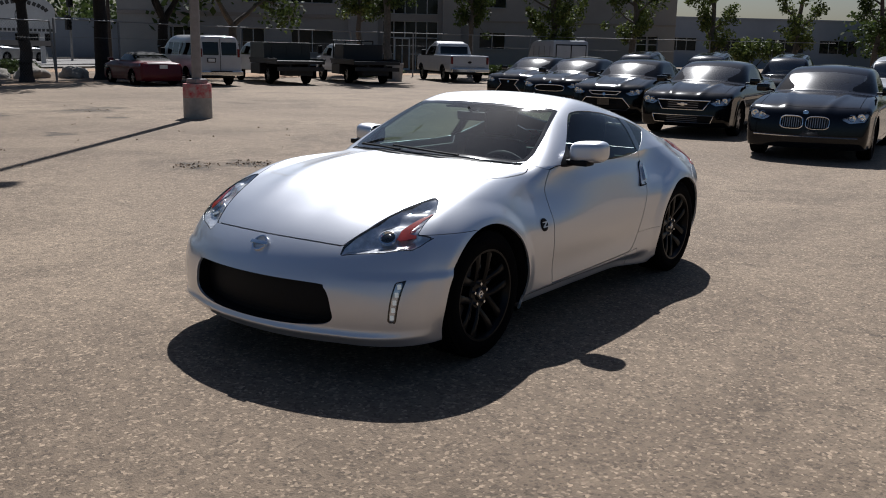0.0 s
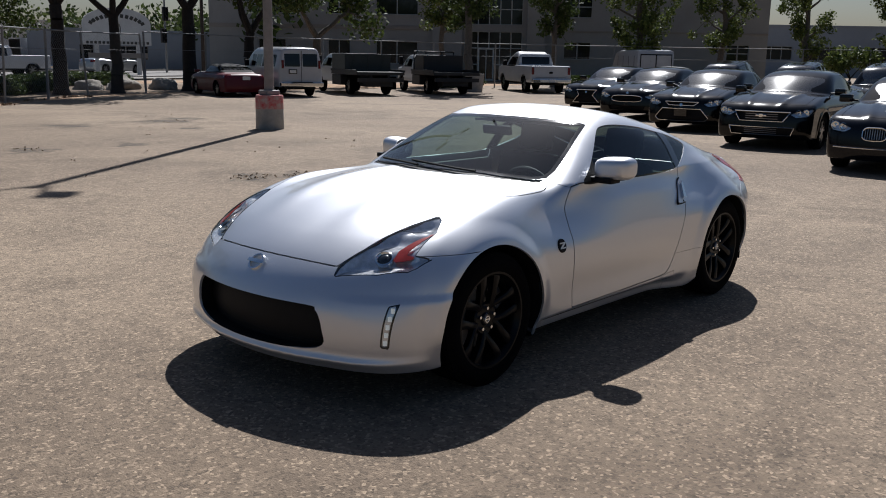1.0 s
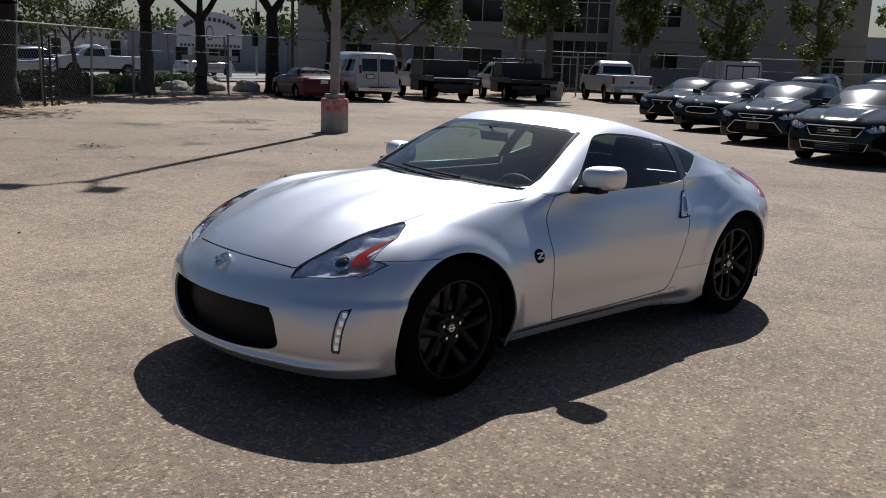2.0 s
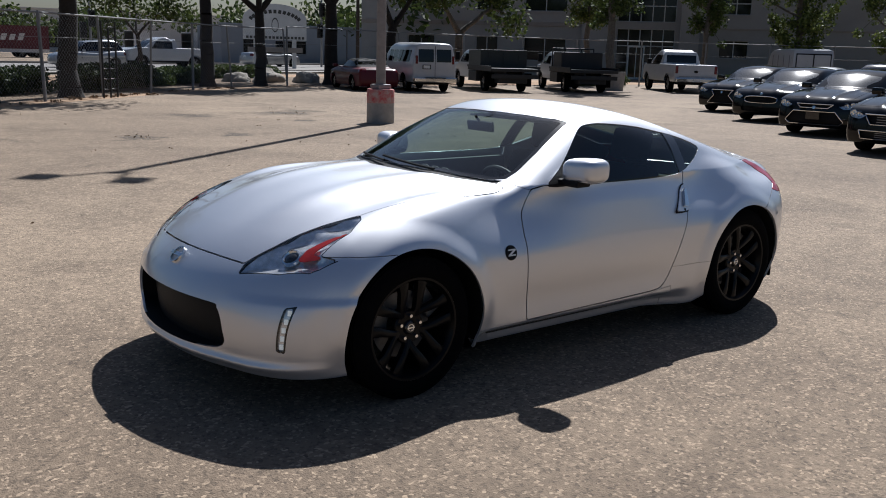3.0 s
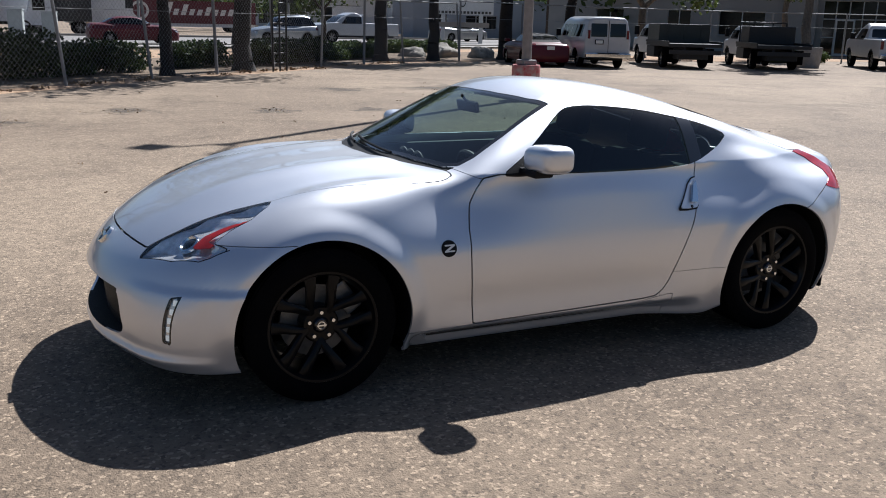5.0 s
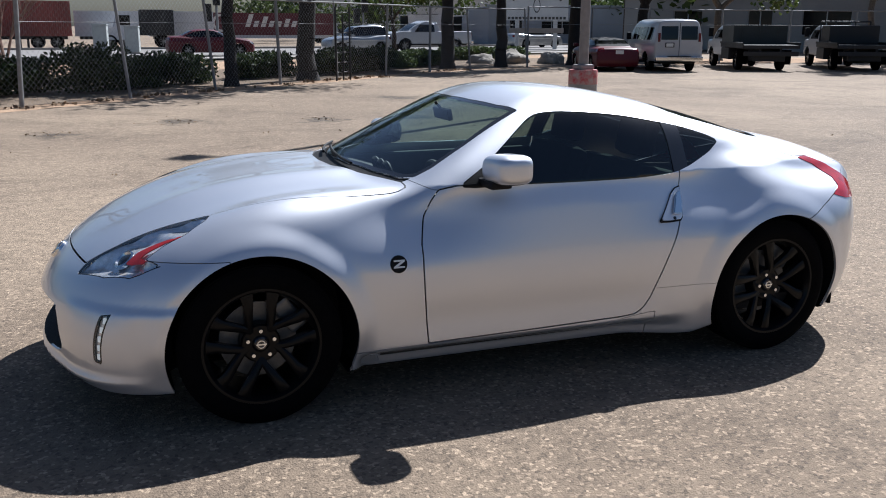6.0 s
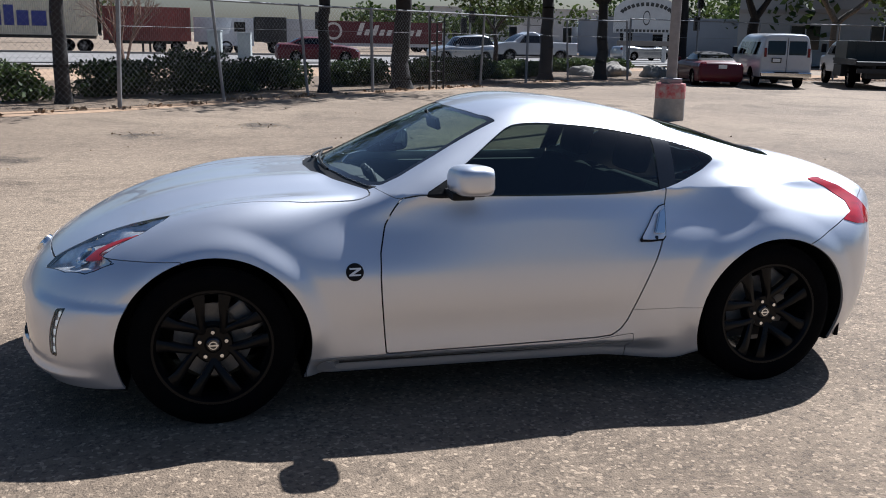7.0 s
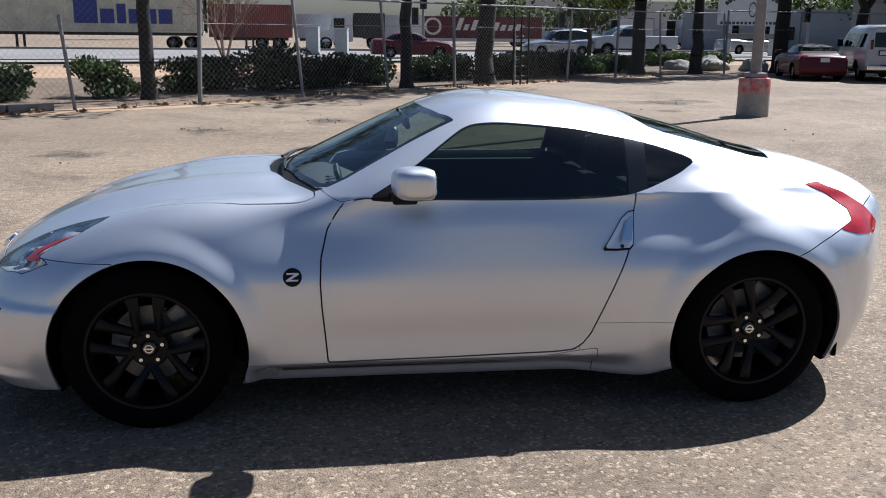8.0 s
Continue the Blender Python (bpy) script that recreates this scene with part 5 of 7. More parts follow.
def van(m, label):
    v = thing("parked_van", m, label, "van")
    # x ahead from the rear axle; a body with rounded shoulders from one closed form
    prof = curve((-1.3, 0.93), (-1.0, 0.97), (2.2, 0.985), (3.4, 0.95), (4.0, 0.86))
    ztop = curve((-1.3, 2.04), (-1.1, 2.07), (1.0, 2.09), (2.3, 2.06), (2.75, 1.85), (3.25, 1.38), (3.9, 1.14), (4.15, 1.0))

    def form(x, y, z):
        a = np.abs(y)
        s = prof(x) - 0.16 * ramp(z, 1.05, 2.1) - 0.03 * (1 - ramp(z, 0.3, 0.6))
        f = smax(a - s, (z - ztop(x) + 0.05 * a**2) * 0.9, 0.22)
        f = smax(f, -1.22 + 0.05 * a**2 + 0.05 * ramp(z, 1.2, 2.0) - x, 0.10)
        f = smax(f, (x - 4.08 + 0.3 * a**2.4) * 0.9, 0.12)
        return np.maximum(f, 0.42 - z)
    b = net(form, (-1.4, -1.1, 0.35), (4.3, 1.1, 2.2), 0.04, 2)
    _, b = cut(b, lambda p: np.maximum(np.minimum(np.hypot(p[:, 0], p[:, 2] - 0.37), np.hypot(p[:, 0] - 3.35, p[:, 2] - 0.37)) - 0.44, 0.5 - np.abs(p[:, 1])))
    rear, b = cut(b, both(lambda x, a, z: np.maximum.reduce([x + 0.9, a - 0.72, 0.06 - a, np.abs(z - 1.55) - 0.27])))
    side, b = cut(b, both(lambda x, a, z: np.maximum.reduce([-0.75 - x, x - 2.35, 0.5 - a, np.abs(z - 1.52) - 0.25, 0.05 - np.abs(x - 0.9), 0.04 - np.abs(x - 1.75)])))
    screen, b = cut(b, both(lambda x, a, z: np.maximum.reduce([2.45 - x, a - 0.74, 1.32 - z, z - 1.92])))
    panel("body", b, form, WHITE_PAINT, v, "white painted van body", flange=0.01)
    for h in halves(rear):
        panel("rear_window", h, form, CAR_GLASS, v, "dark rear door window", flange=0.01, shift=-0.004)
    for lo, hi in ((-0.8, 0.9), (0.9, 1.75), (1.75, 2.4)):
        pane, _ = cut(side, lambda p: np.maximum(lo - p[:, 0], p[:, 0] - hi))
        for h in halves(pane):
            panel("side_window", h, form, CAR_GLASS, v, flange=0.01, shift=-0.004)
    panel("windscreen", screen, form, CAR_GLASS, v, flange=0.01, shift=-0.004)
    # Added solid block: stops light through the cabin so the windows stay dark.
    part("cabin_light_block", boxed((-0.9, -0.7, 0.5), (2.2, 0.7, 1.85)), CABIN, v)
    part("door_gap", boxed((-1.235, -0.006, 0.62), (-1.20, 0.006, 1.95)), BLACK_PLASTIC, v)
    part("rear_bumper", boxed((-1.36, -0.93, 0.44), (-1.16, 0.93, 0.62), 0.03), CHROME, v, "chrome step bumper")
    part("bumper_pad", boxed((-1.375, -0.45, 0.60), (-1.18, 0.45, 0.635), 0.01), BLACK_PLASTIC, v)
    for s in (1, -1):
        part("tail_light", boxed((-1.225, 0.80 * s - 0.05, 1.20), (-1.10, 0.80 * s + 0.05, 1.55), 0.02), DIM_RED_LENS, v)
        part("wing_mirror", boxed((2.55, 1.08 * s - 0.10, 1.25), (2.68, 1.08 * s + 0.10, 1.55), 0.03), BLACK_PLASTIC, v)
        for x in (0, 3.35):
            simple_wheel(v, x, 0.82 * s, 0.37, s, 0.37, 4)
    pl = part("plate", boxed((-1.245, 0.20, 0.98), (-1.228, 0.56, 1.17), 0.005), GLOSS_BLACK, v)
    part("plate_face", boxed((-1.250, 0.24, 1.01), (-1.246, 0.52, 1.14)), PLATE_WHITE, pl)
    part("underbody", boxed((-1.0, -0.7, 0.32), (3.9, 0.7, 0.46)), BLACK_PLASTIC, v)
    return v


van(pose(-18.85, -25.3, 0, 0, 0, -109) @ Matrix.Diagonal((0.94, 0.93, 0.90, 1)), "parked white passenger van with dark rear windows")


def pickup(m, label, paint, bed_len=1.75, dark_rack=False, name="parked_pickup"):
    """x ahead from the rear axle."""
    v = thing(name, m, label, "pickup truck")
    zt = curve((-1.3, 1.28), (1.0, 1.29), (3.0, 1.30), (4.2, 1.22), (4.6, 1.10))
    cab = curve((-2, 0.9), (bed_len - 0.62, 1.05), (bed_len - 0.55, 1.55), (bed_len - 0.30, 1.76), (1.6, 1.83), (2.5, 1.80), (2.9, 1.63), (3.45, 1.2), (4.6, 0.8))

    def form(x, y, z):
        a = np.abs(y)
        s = 1.0 - 0.03 * ramp(z, 0.9, 1.3) - 0.03 * (1 - ramp(z, 0.4, 0.7))
        f = smax(a - s, z - zt(x), 0.06)
        f = smax(f, -1.18 - x, 0.06)
        f = smax(f, x - 4.55 + 0.16 * a**2.4, 0.12)
        f = np.maximum(f, 0.50 - z)
        hollow = np.maximum.reduce([a - 0.80, -1.10 - x, x - (bed_len - 0.75), 0.75 - z])
        f = np.maximum(f, -hollow)
        c = smax((z - cab(x)) * 0.8, a - 0.95 + 0.26 * np.clip(z - 1.18, 0, None), 0.10)
        c = np.maximum(np.maximum(c, 0.8 - z), bed_len - 0.66 - x)
        return smin(f, c, 0.03)
    b = net(form, (-1.35, -1.1, 0.4), (4.8, 1.1, 2.05), 0.04, 2)
    _, b = cut(b, lambda p: np.maximum(np.minimum(np.hypot(p[:, 0], p[:, 2] - 0.40), np.hypot(p[:, 0] - 3.6, p[:, 2] - 0.40)) - 0.47, 0.5 - np.abs(p[:, 1])))
    rear, b = cut(b, both(lambda x, a, z: np.maximum.reduce([x - bed_len + 0.2, a - 0.72, 1.34 - z, z - 1.70, bed_len - 0.75 - x])))
    side, b = cut(b, both(lambda x, a, z: np.maximum.reduce([bed_len - 0.25 - x, x - 2.95 + 0.9 * (z - 1.25), 0.5 - a, np.abs(z - 1.47) - 0.23])))
    screen, b = cut(b, both(lambda x, a, z: np.maximum.reduce([2.55 - x, a - 0.72, 1.26 - z, z - 1.80])))
    panel("body", b, form, paint, v, flange=0.01)
    for nm, sh in (("rear_window", rear), ("windscreen", screen)):
        panel(nm, sh, form, CAR_GLASS, v, flange=0.01, shift=-0.004)
    for h in halves(side):
        panel("side_window", h, form, CAR_GLASS, v, flange=0.01, shift=-0.004)
    part("cab_inside", boxed((bed_len - 0.4, -0.75, 0.6), (3.0, 0.75, 1.2)), CABIN, v)
    part("tailgate_line", boxed((-1.195, -0.76, 0.745), (-1.15, 0.76, 0.755)), BLACK_PLASTIC, v)
    part("rear_bumper", boxed((-1.36, -0.95, 0.50), (-1.14, 0.95, 0.68), 0.03), CHROME if not dark_rack else BLACK_PLASTIC, v, "chrome step bumper" if not dark_rack else "")
    part("plate", boxed((-1.375, -0.15, 0.53), (-1.355, 0.15, 0.66)), PLATE_WHITE, v)
    bm = bmesh.new()
    lathe(bm, [(0.0005, 0.02), (0.07, 0.016), (0.08, 0)], 20, pose(-1.18, 0, 0.97, 0, -90, 0) @ Matrix.Diagonal((0.7, 1.3, 1, 1)))
    part("badge", bm, BLACK_PLASTIC, v, "dark oval badge")
    for s in (1, -1):
        part("tail_light", boxed((-1.20, 0.895 * s - 0.065, 0.88), (-1.02, 0.895 * s + 0.065, 1.22), 0.02), DIM_RED_LENS, v)
        part("wing_mirror", boxed((2.70, 1.12 * s - 0.11, 1.25), (2.82, 1.12 * s + 0.11, 1.52), 0.03), BLACK_PLASTIC, v)
        for x in (0, 3.6):
            simple_wheel(v, x, 0.84 * s, 0.40, s, 0.40, 6)
    part("underbody", boxed((-1.0, -0.6, 0.38), (4.2, 0.6, 0.55)), BLACK_PLASTIC, v)
    return v


pickup(pose(-32.2, -22.6, 0, 0, 0, -126), "parked white pickup truck seen with its tailgate shut", WHITE_PAINT)
pickup(pose(-21.2, -53.9, 0, 0, 0, 4), "white pickup truck on the road", WHITE_PAINT, name="road_pickup")
DARK_GREEN = mat("dark_green_paint", (0.016, 0.022, 0.020), 0.5, vary=0.4, scale=3, bump=0.1)
TRUCK_BLACK = mat("black_truck_steel", (0.014, 0.014, 0.015), 0.6, vary=0.4, scale=4, bump=0.15)


def flatbed(m, label, box_high, cab_paint):
    """A work truck: pale cab, a dark steel bed and a headboard or tool box."""
    v = thing("parked_flatbed_truck", m, label, "truck")
    zt = curve((1.9, 1.66), (2.2, 1.80), (3.0, 1.80), (3.4, 1.60), (3.8, 1.30), (4.6, 1.2), (4.9, 1.05))

    def form(x, y, z):
        a = np.abs(y)
        f = smax(a - 0.98 + 0.10 * ramp(z, 1.2, 2.0), (z - zt(x)) * 0.85, 0.12)
        f = smax(f, 1.95 - x, 0.06)
        f = smax(f, x - 4.8 + 0.15 * a**2.4, 0.12)
        return np.maximum(f, 0.55 - z)
    b = net(form, (1.8, -1.1, 0.45), (5.0, 1.1, 2.2), 0.045, 2)
    _, b = cut(b, lambda p: np.maximum(np.hypot(p[:, 0] - 3.9, p[:, 2] - 0.42) - 0.48, 0.5 - np.abs(p[:, 1])))
    side, b = cut(b, both(lambda x, a, z: np.maximum.reduce([2.15 - x, x - 3.4 + 0.8 * (z - 1.35), 0.5 - a, np.abs(z - 1.46) - 0.20])))
    rear, b = cut(b, both(lambda x, a, z: np.maximum.reduce([x - 2.1, a - 0.7, np.abs(z - 1.46) - 0.19])))
    panel("cab", b, form, cab_paint, v, flange=0.01)
    for h in halves(side):
        panel("side_window", h, form, CAR_GLASS, v, flange=0.01, shift=-0.004)
    panel("rear_window", rear, form, CAR_GLASS, v, flange=0.01, shift=-0.004)
    part("bed", boxed((-1.5, -1.1, 0.92), (1.85, 1.1, 1.06), 0.01), TRUCK_BLACK, v, "dark steel bed")
    for s in (1, -1):
        part("bed_rail", boxed((-1.5, 1.1 * s - 0.03, 1.06), (1.85, 1.1 * s + 0.03, 1.16), 0.005), TRUCK_BLACK, v)
        part("frame_rail", boxed((-1.4, 0.4 * s - 0.05, 0.70), (3.9, 0.4 * s + 0.05, 0.92)), TRUCK_BLACK, v)
        part("side_box", boxed((0.62, 0.92 * s - 0.16, 0.42), (1.80, 0.92 * s + 0.16, 0.90), 0.02), TRUCK_BLACK, v, "black steel side box")
        part("mudflap", boxed((-0.62, 0.86 * s - 0.22, 0.25), (-0.60, 0.86 * s + 0.22, 0.85)), RUBBER, v)
        part("wing_mirror", boxed((3.25, 1.18 * s - 0.10, 1.35), (3.36, 1.18 * s + 0.10, 1.75), 0.02), BLACK_PLASTIC, v)
        for x in (0, 3.9):
            simple_wheel(v, x, 0.84 * s, 0.41, s, 0.41, 4)
    if box_high:
        part("tool_box", boxed((0.05, -1.08, 1.07), (1.80, 1.08, 1.06 + box_high), 0.015), DARK_GREEN, v, "dark green steel box body")
        for y in (-0.7, 0.0, 0.7):
            part("box_rib", boxed((0.035, y - 0.025, 1.08), (0.052, y + 0.025, 1.04 + box_high)), DARK_GREEN, v)
    else:
        bm = rods(((1.75, -1.0, 1.06), (1.75, -1.0, 2.02)), ((1.75, 1.0, 1.06), (1.75, 1.0, 2.02)), ((1.75, -1.0, 2.02), (1.75, 1.0, 2.02)), ((1.75, -1.0, 1.7), (1.75, 1.0, 1.7)), ((1.75, -0.4, 1.06), (1.75, -0.4, 2.02)), ((1.75, 0.4, 1.06), (1.75, 0.4, 2.02)), r=0.035)
        part("cab_rack", bm, TRUCK_BLACK, v)
        part("load", boxed((0.35, -0.98, 1.07), (1.68, 0.98, 1.86), 0.04), TRUCK_BLACK, v)
    part("spare_tank", boxed((-1.35, -0.62, 0.40), (-0.55, 0.62, 0.80), 0.04), TRUCK_BLACK, v)
    part("tail_bar", boxed((-1.56, -1.05, 0.62), (-1.48, 1.05, 0.80), 0.01), TRUCK_BLACK, v)
    return v


flatbed(pose(-22.6, -24.8, 0, 0, 0, -114) @ Matrix.Diagonal((1, 0.95, 0.91, 1)), "parked work truck with dark green steel box on a flat bed", 0.80, WHITE_PAINT)
flatbed(pose(-26.2, -23.6, 0, 0, 0, -120) @ Matrix.Diagonal((1, 0.95, 0.91, 1)), "parked flatbed truck with a dark cab rack", 0, WHITE_PAINT)


GREY_STEEL_PAINT = mat("grey_rib_paint", (0.20, 0.20, 0.21), 0.5, vary=0.2, scale=6)


def panel_van(m, label):
    v = thing("parked_delivery_van", m, label, "van")
    bm = boxed((-1.1, -0.98, 0.55), (3.2, 0.98, 2.16), 0.26)
    part("body", bm, WHITE_PAINT, v, smooth=True)
    bm = bmesh.new()
    prism(bm, [(3.15, 0.5), (4.7, 0.5), (4.75, 1.05), (4.1, 1.35), (3.5, 1.95), (3.15, 2.05)], -0.93, 0.93, pose(0, 0, 0, 90, 0, 0))
    part("nose", bm, WHITE_PAINT, v)
    part("door_seal", boxed((-1.112, -0.82, 0.62), (-1.095, 0.82, 1.94), 0.005), BLACK_PLASTIC, v, "black rubber door seal")
    part("windscreen", boxed((-0.01, -0.8, -0.32), (0.01, 0.8, 0.32), 0, pose(3.84, 0, 1.66, 0, -45, 0)), CAR_GLASS, v)
    for s in (1, -1):
        part("rear_door", boxed((-1.13, 0.40 * s - 0.37, 0.66), (-1.10, 0.40 * s + 0.37, 1.88), 0.01), WHITE_PAINT, v)
        for x in (-0.55, 0.55, 1.65, 2.75):
            part("side_rib", boxed((x - 0.03, 0.985 * s - 0.012, 0.9), (x + 0.03, 0.985 * s + 0.012, 1.85), 0.005), GREY_STEEL_PAINT, v)
        for x in (0, 3.7):
            simple_wheel(v, x, 0.84 * s, 0.36, s, 0.36, 4)
    return v


panel_van(pose(-38.6, -20.4, 0, 0, 0, 225), "parked white delivery van beyond the dark row")


# ---- beyond the lot: dirt verge, road, yard ----
DIRT = ground_mat("dry_dirt", (0.14, 0.09, 0.055), (0.33, 0.215, 0.13), (0.42, 0.29, 0.185), (0.20, 0.13, 0.08), 0.5, 0.95)
# Mulch brown, with the hedge's shade darkened into the colours.
MULCH = ground_mat("shade_toned_mulch", (0.04, 0.03, 0.02), (0.15, 0.11, 0.075), (0.21, 0.155, 0.105), (0.08, 0.055, 0.035), 0.7, 0.95)
CONCRETE_ROAD = ground_mat("pale_road", (0.13, 0.122, 0.115), (0.205, 0.192, 0.18), (0.25, 0.235, 0.22), (0.16, 0.15, 0.14), 0.35, 0.85)
SIDEWALK = ground_mat("concrete_walk", (0.16, 0.148, 0.135), (0.26, 0.24, 0.22), (0.30, 0.28, 0.255), (0.21, 0.195, 0.18), 0.3, 0.85)
BARK = mat("grey_bark", (0.026, 0.022, 0.020), 0.95, vary=0.55, scale=14, bump=0.9, bump_scale=45)
PALE_BARK = mat("pale_bark", (0.12, 0.105, 0.088), 0.9, vary=0.45, scale=10, bump=0.6, bump_scale=40)
GALVANISED = mat("galvanised_steel", (0.25, 0.25, 0.25), 0.7, 0.1, vary=0.25, scale=12)
CONCRETE = mat("cast_concrete", (0.36, 0.34, 0.31), 0.9, vary=0.25, scale=6, bump=0.4, bump_scale=70)
POLE_PAINT = mat("painted_pole", (0.27, 0.245, 0.23), 0.6, vary=0.25, scale=5, bump=0.1)
RED_BAND = mat("faded_red_paint", (0.45, 0.035, 0.045), 0.75, scale=7, second=(0.42, 0.33, 0.29), bump=0.2)


def leaf_mat(name, a, b):
    m = bpy.data.materials.new(name)
    m.use_nodes = True
    nt = m.node_tree
    p = nt.nodes["Principled BSDF"]
    g = nt.nodes.new("ShaderNodeNewGeometry")
    r = nt.nodes.new("ShaderNodeValToRGB")
    r.color_ramp.elements[0].color, r.color_ramp.elements[1].color = (*a, 1), (*b, 1)
    nt.links.new(g.outputs["Random Per Island"], r.inputs["Fac"])
    nt.links.new(r.outputs["Color"], p.inputs["Base Color"])
    p.inputs["Roughness"].default_value = 0.6
    p.inputs["Specular IOR Level"].default_value = 0.18
    tr = nt.nodes.new("ShaderNodeBsdfTranslucent")
    nt.links.new(r.outputs["Color"], tr.inputs["Color"])
    mx = nt.nodes.new("ShaderNodeMixShader")
    mx.inputs[0].default_value = 0.26
    nt.links.new(p.outputs[0], mx.inputs[1])
    nt.links.new(tr.outputs[0], mx.inputs[2])
    nt.links.new(mx.outputs[0], nt.nodes["Material Output"].inputs["Surface"])
    return m


LEAF = leaf_mat("green_leaf", (0.022, 0.038, 0.010), (0.085, 0.115, 0.03))
LEAF_LIGHT = leaf_mat("yellow_green_leaf", (0.03, 0.052, 0.012), (0.16, 0.19, 0.05))
LEAF_DARK = leaf_mat("dark_hedge_leaf", (0.012, 0.022, 0.008), (0.045, 0.062, 0.02))


def strip(name, pts, z, material, label, category):
    bm = bmesh.new()
    bm.faces.new([bm.verts.new((x, y, z)) for x, y in pts])
    bmesh.ops.recalc_face_normals(bm, faces=bm.faces)
    for f in bm.faces:
        if f.normal.z < 0:
            f.normal_flip()
    return tagged(part(name, bm, material), label, category, kind="structure")


FENCE = [(9.6, -10.6), (7.4, -12.4), (5.25, -14.15), (3.05, -15.5), (0.92, -17.4), (-1.25, -19.7), (-3.25, -21.35), (-5.35, -23.1), (-7.5, -25.0), (-9.8, -27.0), (-12.1, -28.7), (-15.0, -29.6)]
strip("verge", [(30, 4), (16, -7.2)] + [(x + 0.25, y + 0.9) for x, y in FENCE] + [(-22, -29.8), (-50, -31), (-50, -36), (-20, -36), (-6, -28.5), (4, -20.5), (16, -12), (34, 0)], 0.004, DIRT, "strip of dry brown dirt along the fence", "verge")
# This bed's colour already carries the shade under the hedge.
strip("planting_strip", [(30, 1.5), (16, -8.6)] + [(x - 0.1, y - 0.5) for x, y in FENCE] + [(-22, -31), (-22, -40), (-10, -35), (2, -28), (12, -24), (32, -10)], 0.008, MULCH, "earth with dead leaves under the hedge, shade darkened into its colour", "planting bed")
strip("lawn_slope", [(32, -10), (12, -24), (2, -28), (-10, -35), (-22, -40), (-40, -44), (-40, -47), (-10, -40.5), (8, -35), (40, -22)], 0.012, DIRT, "bare sandy slope beside the road", "ground")
strip("pavement", [(60, -26), (12, -36.2), (-10, -42.0), (-60, -54), (-60, -56), (-10, -44.2), (12, -38.4), (60, -28.2)], 0.10, SIDEWALK, "pale concrete pavement along the road", "pavement")
strip("road", [(90, -20), (60, -28.6), (12, -38.8), (-10, -44.6), (-120, -75), (-120, -95), (-20, -63), (30, -61), (90, -60)], 0.016, CONCRETE_ROAD, "wide sunlit pale grey road", "road")


def kerb_line(pts, label):
    k = thing("kerb", pose(0, 0, 0), label, "kerb", kind="structure")
    for (x0, y0), (x1, y1) in zip(pts, pts[1:]):
        d = Vector((x1 - x0, y1 - y0, 0))
        n = max(1, int(d.length / 6))
        for i in range(n):
            a = Vector((x0, y0, 0)) + d * (i / n)
            b = Vector((x0, y0, 0)) + d * ((i + 1) / n - 0.02 / d.length)
            bm = boxed((0, -0.09, 0), ((b - a).length, 0.09, 0.15), 0.02, Matrix.Translation(a) @ pose(0, 0, 0, 0, 0, math.degrees(math.atan2(d.y, d.x))))
            part("kerb_stone", bm, SIDEWALK, k)
    return k


kerb_line([(60, -28.4), (12, -38.6), (-10, -44.4), (-60, -56.5)], "pale concrete kerb along the road")
kerb_line([(60, -60.5), (30, -61.2), (-20, -63.2), (-70, -79)], "pale concrete kerb on the far side of the road")
kerb_line([(8.0, -12.9), (6.3, -13.5), (5.6, -14.0)], "broken concrete wheel stop beside the fence")


